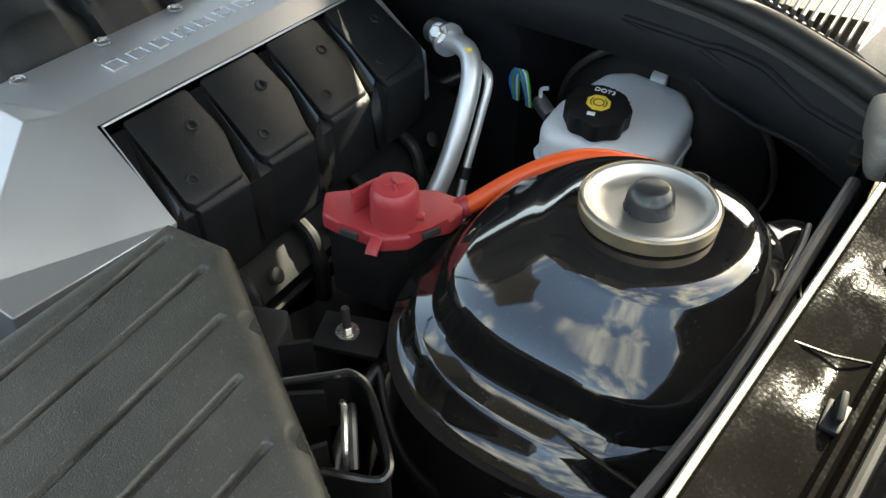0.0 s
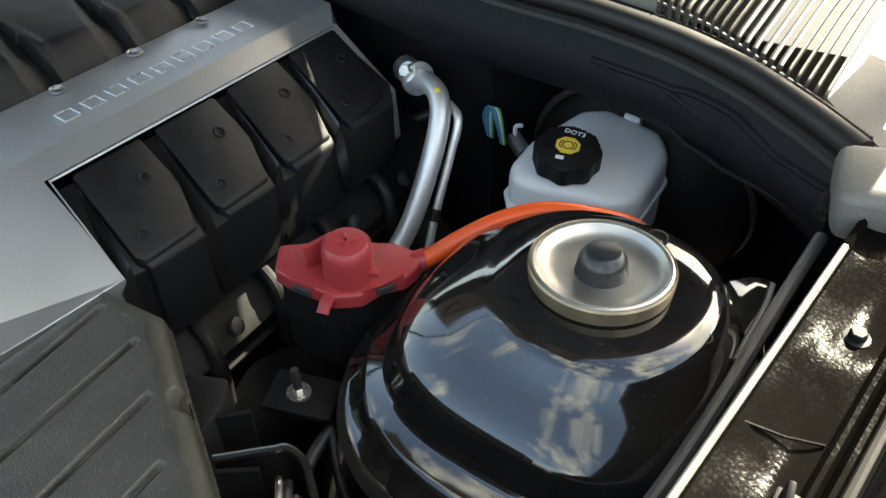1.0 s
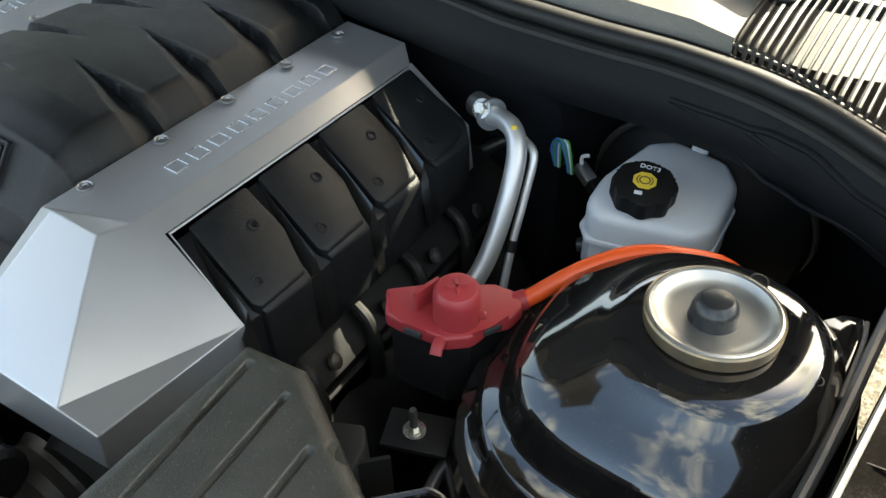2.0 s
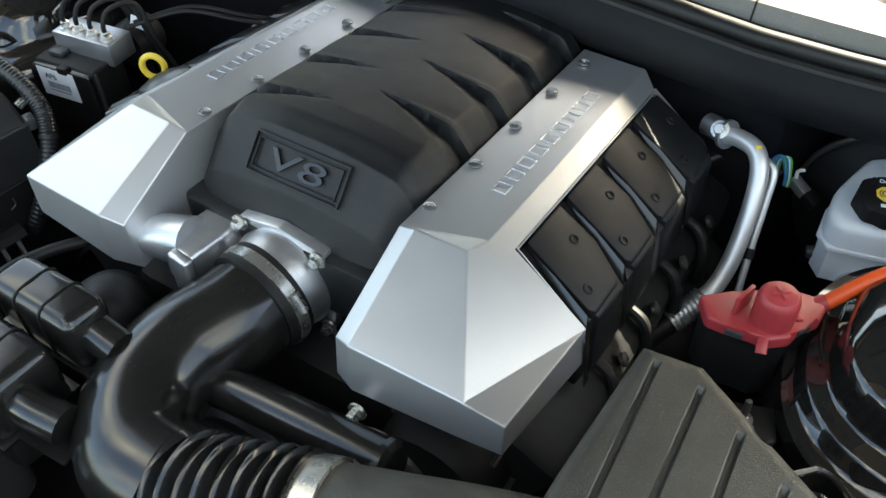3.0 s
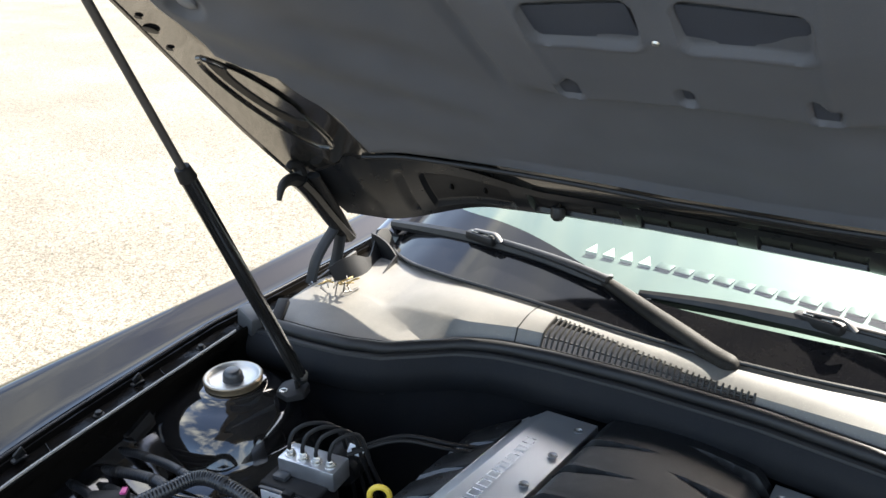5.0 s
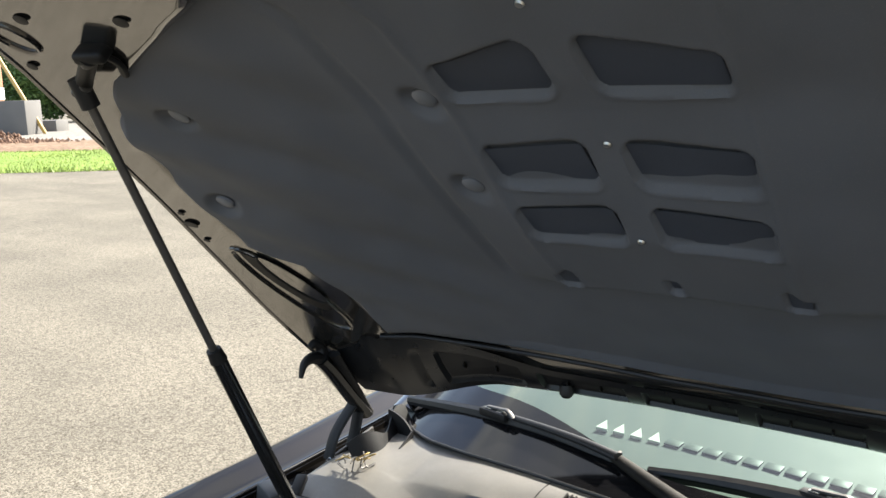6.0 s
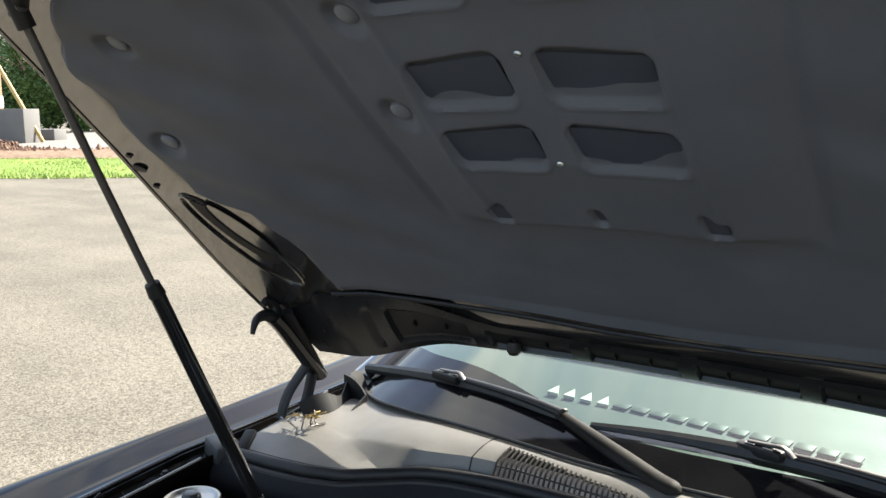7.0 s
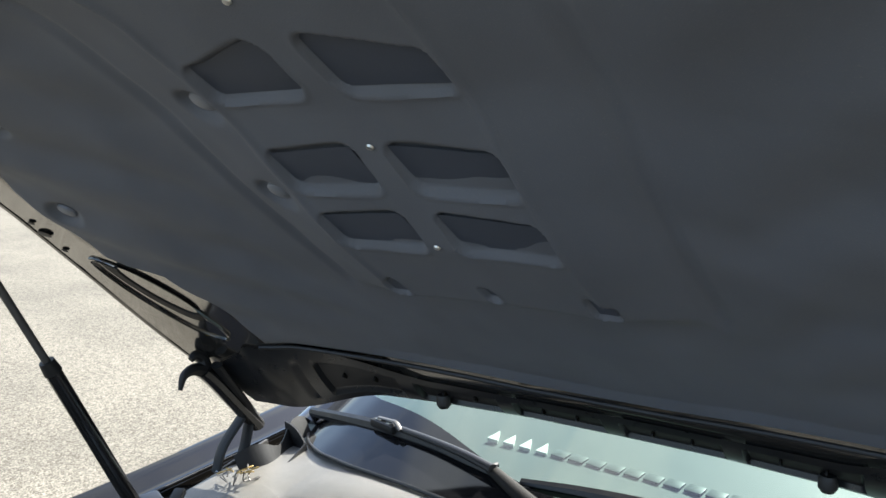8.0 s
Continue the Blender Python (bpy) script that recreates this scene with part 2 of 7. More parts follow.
def lathe(profile, at=(0, 0, 0), seg=40, turn=(0, 0, 0), bm=None, closed=True):
    """A turned form from (radius, height) pairs, bottom to top."""
    bm = bm or bmesh.new()
    m = pose(*at, *turn)
    rings = []
    for r, z in profile:
        if r < 1e-6:
            rings.append([bm.verts.new(m @ Vector((0, 0, z)))])
        else:
            rings.append([bm.verts.new(m @ Vector((r * math.cos(a), r * math.sin(a), z)))
                          for a in (2 * math.pi * k / seg for k in range(seg))])
    for a, b in zip(rings, rings[1:]):
        for k in range(seg):
            j = (k + 1) % seg
            if len(a) == 1 and len(b) == 1:
                continue
            if len(a) == 1:
                bm.faces.new((a[0], b[k], b[j]))
            elif len(b) == 1:
                bm.faces.new((a[k], a[j], b[0]))
            else:
                bm.faces.new((a[k], a[j], b[j], b[k]))
    if closed:
        for ring in (rings[0], rings[-1]):
            if len(ring) > 2:
                bm.faces.new(ring)
    return bm


def spline(points, steps=8):
    """Points on a smooth curve through the given ones."""
    p = [Vector(q) for q in points]
    if len(p) < 3:
        return [p[0].lerp(p[1], i / steps) for i in range(steps + 1)]
    p = [p[0] * 2 - p[1]] + p + [p[-1] * 2 - p[-2]]
    out = []
    for a, b, c, d in zip(p, p[1:], p[2:], p[3:]):
        for i in range(steps):
            t = i / steps
            out.append(0.5 * (2 * b + (c - a) * t + (2 * a - 5 * b + 4 * c - d) * t * t + (3 * b - a - 3 * c + d) * t ** 3))
    out.append(p[-2])
    return out


def tube(points, radius, seg=12, steps=8, bm=None, curved=True, flat=1.0):
    """A pipe along points. radius: a number, or a function of the way along (0..1). flat squeezes its height."""
    bm = bm or bmesh.new()
    c = spline(points, steps) if curved else [Vector(q) for q in points]
    rad = radius if callable(radius) else (lambda u: radius)
    n = len(c)
    side = None
    rings = []
    for i, q in enumerate(c):
        t = (c[min(i + 1, n - 1)] - c[max(i - 1, 0)]).normalized()
        if side is None:
            side = t.cross(Vector((0, 0, 1)))
            if side.length < 0.1:
                side = t.cross(Vector((1, 0, 0)))
        side = (side - t * side.dot(t)).normalized()
        up = side.cross(t)
        r = rad(i / (n - 1))
        rings.append([bm.verts.new(q + (side * math.cos(a) + up * math.sin(a) * flat) * r)
                      for a in (2 * math.pi * k / seg for k in range(seg))])
    for a, b in zip(rings, rings[1:]):
        for k in range(seg):
            bm.faces.new((a[k], a[(k + 1) % seg], b[(k + 1) % seg], b[k]))
    bm.faces.new(rings[0][::-1])
    bm.faces.new(rings[-1])
    return bm


def sheet(fn, nu, nv, thick=0.0, bm=None, keep=None):
    """A surface fn(u, v) -> point for u, v in 0..1; thick: a second skin that far below; keep: which cells to make."""
    bm = bm or bmesh.new()
    grid = [[Vector(fn(i / nu, j / nv)) for j in range(nv + 1)] for i in range(nu + 1)]
    top = [[bm.verts.new(q) for q in row] for row in grid]
    cells = [(i, j) for i in range(nu) for j in range(nv) if keep is None or keep((i + 0.5) / nu, (j + 0.5) / nv)]
    for i, j in cells:
        bm.faces.new((top[i][j], top[i + 1][j], top[i + 1][j + 1], top[i][j + 1]))
    if thick:
        bmesh.ops.recalc_face_normals(bm, faces=bm.faces)
        geom = bmesh.ops.solidify(bm, geom=list(bm.faces), thickness=thick)
    for v in [v for v in bm.verts if not v.link_faces]:
        bm.verts.remove(v)
    return bm


def hexbolt(at, r, h, turn=(0, 0, 0), bm=None):
    """A hexagon head with its washer."""
    bm = lathe([(0, 0), (r * 1.5, 0), (r * 1.5, h * 0.25), (r * 1.05, h * 0.3)], at, 18, turn, bm)
    return lathe([(r, h * 0.3), (r, h * 0.9), (r * 0.85, h), (0, h)], at, 6, turn, bm, closed=False)


def mirrored(bm):
    bmesh.ops.scale(bm, vec=(-1, 1, 1), verts=bm.verts)
    bmesh.ops.reverse_faces(bm, faces=bm.faces)
    return bm


def text_mesh(words, size, m, depth=0.0004):
    """Raised lettering in the built-in font, as a bmesh."""
    cu = bpy.data.curves.new("lettering", 'FONT')
    cu.body, cu.size, cu.extrude, cu.align_x, cu.align_y = words, size, depth, 'CENTER', 'CENTER'
    ob = new("lettering", cu)
    me = bpy.data.meshes.new_from_object(ob.evaluated_get(bpy.context.evaluated_depsgraph_get()))
    bpy.data.objects.remove(ob)
    bpy.data.curves.remove(cu)
    bm = bmesh.new()
    bm.from_mesh(me)
    bpy.data.meshes.remove(me)
    bmesh.ops.transform(bm, matrix=m, verts=bm.verts)
    return bm


def lerp(a, b, t):
    return a + (b - a) * t


def smooth(a, b, x):
    t = max(0.0, min(1.0, (x - a) / (b - a)))
    return t * t * (3 - 2 * t)


def curve_at(xs, ys, x):
    return float(np.interp(x, xs, ys))

# ---- ground and distance ----
def ground_material(name, a, b, speck, scale, rough=0.9):
    m = bpy.data.materials.new(name)
    m.use_nodes = True
    n, l = m.node_tree.nodes, m.node_tree.links
    p = n["Principled BSDF"]
    p.inputs["Roughness"].default_value = rough
    p.inputs["Specular IOR Level"].default_value = 0.25
    co = n.new("ShaderNodeTexCoord")
    big, fine, vor = n.new("ShaderNodeTexNoise"), n.new("ShaderNodeTexNoise"), n.new("ShaderNodeTexVoronoi")
    big.inputs["Scale"].default_value, big.inputs["Detail"].default_value = 0.35, 8
    fine.inputs["Scale"].default_value, fine.inputs["Detail"].default_value = scale, 6
    fine.inputs["Roughness"].default_value = 0.65
    vor.inputs["Scale"].default_value = scale * 0.8
    for t in (big, fine, vor):
        l.new(co.outputs["Object"], t.inputs["Vector"])
    m1, m2 = n.new("ShaderNodeMix"), n.new("ShaderNodeMix")
    m1.data_type = m2.data_type = 'RGBA'
    m1.inputs[6].default_value, m1.inputs[7].default_value = (*a, 1), (*b, 1)
    r = n.new("ShaderNodeMapRange")
    r.inputs[1].default_value, r.inputs[2].default_value = 0.3, 0.7
    l.new(big.outputs["Fac"], r.inputs[0])
    l.new(r.outputs[0], m1.inputs[0])
    r2 = n.new("ShaderNodeMapRange")
    r2.inputs[1].default_value, r2.inputs[2].default_value = 0.41, 0.56
    l.new(fine.outputs["Fac"], r2.inputs[0])
    l.new(r2.outputs[0], m2.inputs[0])
    l.new(m1.outputs[2], m2.inputs[7])
    m2.inputs[6].default_value = (*speck, 1)
    l.new(m2.outputs[2], p.inputs["Base Color"])
    bp = n.new("ShaderNodeBump")
    bp.inputs["Strength"].default_value, bp.inputs["Distance"].default_value = 0.3, 0.001
    l.new(fine.outputs["Fac"], bp.inputs["Height"])
    l.new(bp.outputs[0], p.inputs["Normal"])
    return m


def asphalt_material():
    """Pale worn asphalt: sand-coloured stones of many tones in a darker binder, broad stains and swept streaks."""
    m = bpy.data.materials.new("pale_worn_asphalt")
    m.use_nodes = True
    n, l = m.node_tree.nodes, m.node_tree.links
    p = n["Principled BSDF"]
    p.inputs["Roughness"].default_value = 0.88
    p.inputs["Specular IOR Level"].default_value = 0.25
    co = n.new("ShaderNodeTexCoord")
    turned = n.new("ShaderNodeMapping")
    turned.inputs["Rotation"].default_value = (0, 0, 0.61)
    turned.inputs["Scale"].default_value = (0.25, 1.4, 1)
    l.new(co.outputs["Object"], turned.inputs["Vector"])
    stones, streak, patch, pit = n.new("ShaderNodeTexVoronoi"), n.new("ShaderNodeTexNoise"), n.new("ShaderNodeTexNoise"), n.new("ShaderNodeTexNoise")
    stones.inputs["Scale"].default_value = 150
    streak.inputs["Scale"].default_value, streak.inputs["Detail"].default_value = 0.8, 7
    patch.inputs["Scale"].default_value, patch.inputs["Detail"].default_value = 1.1, 8
    pit.inputs["Scale"].default_value, pit.inputs["Detail"].default_value = 26, 4
    for t in (stones, patch, pit):
        l.new(co.outputs["Object"], t.inputs["Vector"])
    l.new(turned.outputs[0], streak.inputs["Vector"])
    tone = n.new("ShaderNodeValToRGB")
    tone.color_ramp.elements[0].position, tone.color_ramp.elements[0].color = 0.05, (0.070, 0.061, 0.046, 1)
    tone.color_ramp.elements[1].position, tone.color_ramp.elements[1].color = 0.95, (0.215, 0.194, 0.158, 1)
    mid = tone.color_ramp.elements.new(0.45)
    mid.color = (0.136, 0.122, 0.096, 1)
    sep = n.new("ShaderNodeSeparateColor")
    l.new(stones.outputs["Color"], sep.inputs[0])
    l.new(sep.outputs[0], tone.inputs[0])
    col = tone.outputs[0]
    for src, lo, hi, dark, light in ((streak, 0.35, 0.65, 0.86, 1.10), (patch, 0.32, 0.62, 0.86, 1.08), (pit, 0.36, 0.5, 0.78, 1.04)):
        r = n.new("ShaderNodeMapRange")
        r.inputs[1].default_value, r.inputs[2].default_value, r.inputs[3].default_value, r.inputs[4].default_value = lo, hi, dark, light
        l.new(src.outputs["Fac"], r.inputs[0])
        mul = n.new("ShaderNodeMix")
        mul.data_type, mul.blend_type = 'RGBA', 'MULTIPLY'
        mul.inputs[0].default_value = 1.0
        l.new(col, mul.inputs[6])
        l.new(r.outputs[0], mul.inputs[7])
        col = mul.outputs[2]
    l.new(col, p.inputs["Base Color"])
    bp = n.new("ShaderNodeBump")
    bp.inputs["Strength"].default_value, bp.inputs["Distance"].default_value = 0.35, 0.002
    l.new(stones.outputs["Distance"], bp.inputs["Height"])
    bp.invert = True
    l.new(bp.outputs[0], p.inputs["Normal"])
    return m


ASPHALT = asphalt_material()
DIRT = ground_material("bare_brown_dirt", (0.20, 0.13, 0.085), (0.30, 0.21, 0.14), (0.13, 0.085, 0.055), 6)
GRAVEL = ground_material("pale_gravel", (0.24, 0.225, 0.205), (0.31, 0.29, 0.262), (0.15, 0.14, 0.125), 8)
TURF = ground_material("turf", (0.16, 0.25, 0.04), (0.24, 0.34, 0.06), (0.10, 0.15, 0.03), 9)
CONCRETE = material("grey_concrete", (0.115, 0.113, 0.112), 0.85, var=0.14, scale=2.5, grain=0.2, grain_scale=60, dust=0.1)
TIMBER = material("yellow_timber", (0.50, 0.33, 0.11), 0.6, var=0.15, scale=6)
BRICK_POST = material("brown_brick_post", (0.30, 0.14, 0.08), 0.8, var=0.2, scale=8)
LEAF = material("tree_leaves", (0.055, 0.105, 0.022), 0.6, var=0.5, scale=1.2)
GRASS = material("grass_blades", (0.20, 0.27, 0.05), 0.6, var=0.4, scale=3.0)
BARK = material("tree_bark", (0.10, 0.07, 0.05), 0.9, var=0.3, scale=8)
CLOD = material("dirt_clods", (0.17, 0.10, 0.065), 0.95, var=0.35, scale=3)

solid("ground", facets([(-400, -400, 0), (400, -400, 0), (400, 400, 0), (-400, 400, 0)], [(0, 1, 2, 3)]), ASPHALT,
      "pale worn asphalt lot in full sun", "ground")
# the far side of the lot runs square to this heading
AHEAD, RIGHT, START = Vector((-0.579, 0.816, 0)), Vector((0.816, 0.579, 0)), Vector((0.35, -0.67, 0))


def far(depth, side, z=0.0):
    return START + AHEAD * depth + RIGHT * side + Vector((0, 0, z))


def far_strip(name, d0, d1, s0, s1, lift, bump, mat, label, category, nu=60, nv=14):
    rnd = random.Random(name)
    def at(u, v):
        d = lerp(d0, d1, v)
        if v == 0:
            d += rnd.uniform(-0.15, 0.15)
        q = far(d, lerp(s0, s1, u))
        edge = min(1.0, v * 6, (1 - v) * 6 + 0.2)
        q.z = lift + bump * edge * (0.5 + 0.5 * noise.noise(Vector((q.x * 0.5, q.y * 0.5, 3)))) * (1 if v > 0 else 0)
        return q
    return solid(name, sheet(at, nu, nv), mat, label, category)


far_strip("turf", 19.3, 27.0, -40, 6, 0.01, 0.12, TURF, "strip of bright green verge beyond the lot", "grass")
far_strip("dirt", 27.0, 33.0, -45, 8, 0.012, 0.15, DIRT, "bare brown dirt behind the grass verge", "ground")
far_strip("gravel", 33.0, 70.0, -80, 20, 0.02, 0.1, GRAVEL, "pale gravel yard of the building site", "ground")


def grass_blades():
    rnd = random.Random(5)
    verts, faces = [], []
    for _ in range(26000):
        q = far(rnd.uniform(19.2, 26.8), rnd.uniform(-16, -4.0))
        h, w, a = rnd.uniform(0.03, 0.13), rnd.uniform(0.008, 0.02), rnd.uniform(0, 6.28)
        dx, dy = math.cos(a) * w, math.sin(a) * w
        lx, ly = rnd.uniform(-0.07, 0.07), rnd.uniform(-0.07, 0.07)
        k = len(verts)
        verts += [(q.x - dx, q.y - dy, 0.01), (q.x + dx, q.y + dy, 0.01), (q.x + lx, q.y + ly, h)]
        faces.append((k, k + 1, k + 2))
    me = bpy.data.meshes.new("grass")
    me.from_pydata(verts, [], faces)
    me.materials.append(GRASS)
    tagged(new("grass", me), "long sunlit grass on the verge", "grass", "", "stuff")


grass_blades()


def clods():
    rnd = random.Random(11)
    verts, faces = [], []
    for _ in range(1500):
        heap = rnd.random() < 0.75
        s = rnd.gauss(-17.6, 1.2) if heap else rnd.uniform(-20, -9)
        c = far(rnd.uniform(31, 34), s)
        r = rnd.uniform(0.03, 0.11) if rnd.random() < 0.9 else rnd.uniform(0.11, 0.2)
        z = max(0.05, (0.75 - 0.28 * abs(s + 18.2)) * rnd.random()) if heap else r * 0.3
        k = len(verts)
        for d in ((1, 0, 0), (-1, 0, 0), (0, 1, 0), (0, -1, 0), (0, 0, 1), (0, 0, -1)):
            verts.append(tuple(c[i] * (1 if i < 2 else 0) + (z if i == 2 else 0) + d[i] * r * rnd.uniform(0.5, 1.3) for i in range(3)))
        faces += [(k + a, k + b, k + e) for a, b, e in ((0, 2, 4), (2, 1, 4), (1, 3, 4), (3, 0, 4), (2, 0, 5), (1, 2, 5), (3, 1, 5), (0, 3, 5))]
    me = bpy.data.meshes.new("dirt_clods")
    me.from_pydata(verts, [], faces)
    me.materials.append(CLOD)
    tagged(new("dirt_clods", me), "heap of broken brown clods and rubble", "rubble", "", "stuff")


clods()


def tree(depth, side, height, seed, label):
    rnd = random.Random(seed)
    base = far(depth, side)
    t = thing("tree", base, label, "tree", "trees behind the building site")
    bm = tube([base, base + Vector((0.1, 0, height * 0.35)), base + Vector((-0.1, 0.1, height * 0.75))], lambda u: 0.22 * (1 - u) + 0.04, 8, 5)
    for _ in range(7):
        z = rnd.uniform(0.3, 0.7) * height
        a = rnd.uniform(0, 6.28)
        e = base + Vector((math.cos(a) * height * 0.25, math.sin(a) * height * 0.25, z + height * 0.15))
        tube([base + Vector((0, 0, z)), e], lambda u: 0.07 * (1 - u) + 0.015, 6, 3, bm)
    part("trunk", bm, BARK, t)
    verts, faces = [], []
    lumps = [(rnd.gauss(0, 0.22) * height, rnd.gauss(0, 0.22) * height, rnd.uniform(0.12, 0.95) * height, rnd.uniform(0.10, 0.2) * height) for _ in range(26)]
    for lx, ly, lz, lr in lumps:
        for _ in range(230):
            v = Vector((rnd.gauss(0, 1), rnd.gauss(0, 1), rnd.gauss(0, 1))).normalized() * lr * rnd.uniform(0.5, 1.1)
            c = base + Vector((lx, ly, lz)) + v
            s = rnd.uniform(0.09, 0.2)
            a = Vector((rnd.gauss(0, 1), rnd.gauss(0, 1), rnd.gauss(0, 0.6))).normalized()
            b = a.orthogonal().normalized()
            k = len(verts)
            verts += [tuple(c + a * s), tuple(c + b * s * 0.5), tuple(c - a * s), tuple(c - b * s * 0.5)]
            faces.append((k, k + 1, k + 2, k + 3))
    me = bpy.data.meshes.new("crown")
    me.from_pydata([tuple(v) for v in verts], [], faces)
    me.materials.append(LEAF)
    ob = new("crown", me)
    ob.parent = t
    ob.matrix_parent_inverse = t.matrix_basis.inverted()


for i, (d, s, h) in enumerate([(58, -27.5, 6.4), (60, -25.2, 5.8), (62, -22.5, 4.8), (66, -20, 5.0), (64, -30.5, 6.0), (70, -16, 5.4), (72, -34, 7.5)]):
    tree(d, s, h, 20 + i, "dense dark green broadleaf tree at the edge of the yard")


def site_block(depth, side, size, label):
    c = far(depth, side)
    a = math.degrees(math.atan2(RIGHT.y, RIGHT.x))
    t = thing("concrete_block", c, label, "concrete block")
    part("block", box(size, (c.x, c.y, size[2] / 2), 0.03, (0, 0, a)), CONCRETE, t)
    # the slot's shadow is a black box set on the face
    part("slot_shadow", box((size[0] * 0.3, 0.02, 0.12), tuple(c - AHEAD * (size[1] / 2 + 0.004) + Vector((0, 0, 0.1))), 0.01, (0, 0, a)), DULL_BLACK, t, "lifting slot with its shadow painted as a black box")


site_block(40, -19.6, (1.7, 1.6, 1.62), "tall grey precast concrete block on the gravel")
site_block(43, -20.0 + 0.35, (1.7, 1.4, 0.62), "low grey concrete footing beside the tall block")
pc = far(41, -20.9)
post = thing("brick_pier", pc, "brown pier with a white band on the building site", "pier")
part("shaft", box((0.5, 0.5, 5.2), (pc.x, pc.y, 2.6), 0.02, (0, 0, 35)), BRICK_POST, post)
part("band", box((0.54, 0.54, 0.55), (pc.x, pc.y, 1.95), 0.02, (0, 0, 35)), WHITE_LABEL, post, "white painted band")
bm = box((0.16, 0.1, 5.2), (0, 0, 0), 0.01)
a, b = far(40.6, -20.7, 4.2), far(40.2, -18.4, 0.05)
bmesh.ops.transform(bm, matrix=Matrix.Translation((a + b) / 2) @ (a - b).to_track_quat('Z', 'X').to_matrix().to_4x4(), verts=bm.verts)
tagged(link("timber_brace", bm, TIMBER), "long yellow timber brace leaning on the pier", "timber brace")

# ---- body shell round the engine bay ----
def rail_x(y, s=-1):
    """Half width at the welded seam beside the bay."""
    return 0.692 + 0.135 * (min(y, 0.21) - 0.21) if s < 0 else 0.707 + 0.083 * (y - 0.21)


FENDER = [(0.030, 0.45), (0.022, 0.62), (0.014, 0.86), (0.004, 0.928), (-0.002, 0.942), (-0.003, 0.950), (0.000, 0.9525), (0.002, 0.950), (0.003, 0.946),
          (0.012, 0.944), (0.030, 0.941), (0.044, 0.942), (0.047, 0.950), (0.0495, 0.950), (0.052, 0.942), (0.055, 0.952), (0.0575, 0.952), (0.060, 0.942)]
OUTER = [(0.064, 0.925), (0.066, 0.952), (0.072, 0.960), (0.090, 0.966), (0.115, 0.966), (0.140, 0.957), (0.165, 0.935), (0.190, 0.890), (0.215, 0.80), (0.225, 0.62), (0.20, 0.40), (0.17, 0.25)]


CREST = [(0.064, 0.925), (0.066, 0.950), (0.072, 0.949), (0.092, 0.957), (0.112, 0.9650), (0.124, 0.968), (0.134, 0.964), (0.146, 0.954), (0.170, 0.90), (0.190, 0.80), (0.200, 0.62), (0.19, 0.40), (0.17, 0.25)]


def side_sheet(section, s, y0, y1, n):
    def at(u, v):
        y = lerp(y0, y1, u)
        k = v * (len(section) - 1)
        i = min(int(k), len(section) - 2)
        dx, z = lerp(section[i][0], section[i + 1][0], k - i), lerp(section[i][1], section[i + 1][1], k - i)
        drop = 0.10 * smooth(0.0, 0.9, -y) ** 1.5
        bulge = 1 + 0.25 * smooth(0.3, 1.0, y) - 0.1 * smooth(0.0, 0.5, -y)
        # shallow pressed humps along the bottom of the channel
        hump = (0.0022 if s > 0 else 0.0018) * math.sin(y * 57 + 0.6) * smooth(0.008, 0.016, dx) * smooth(0.046, 0.036, dx) if s > 0 or y < 0.5 else 0.0
        hump += 0.0012 * noise.noise(Vector((y * 30, dx * 80, s))) * smooth(0.006, 0.012, dx) * smooth(0.05, 0.04, dx)
        if section is CREST:
            dx = 0.064 + (dx - 0.064) * (0.822 - rail_x(y, s) - 0.064) / 0.060
        return (s * (rail_x(y, s) + dx * bulge), y, z + hump - drop * (1 if dx > 0 else 0.6))
    return sheet(at, n, 2 * len(section) - 2)


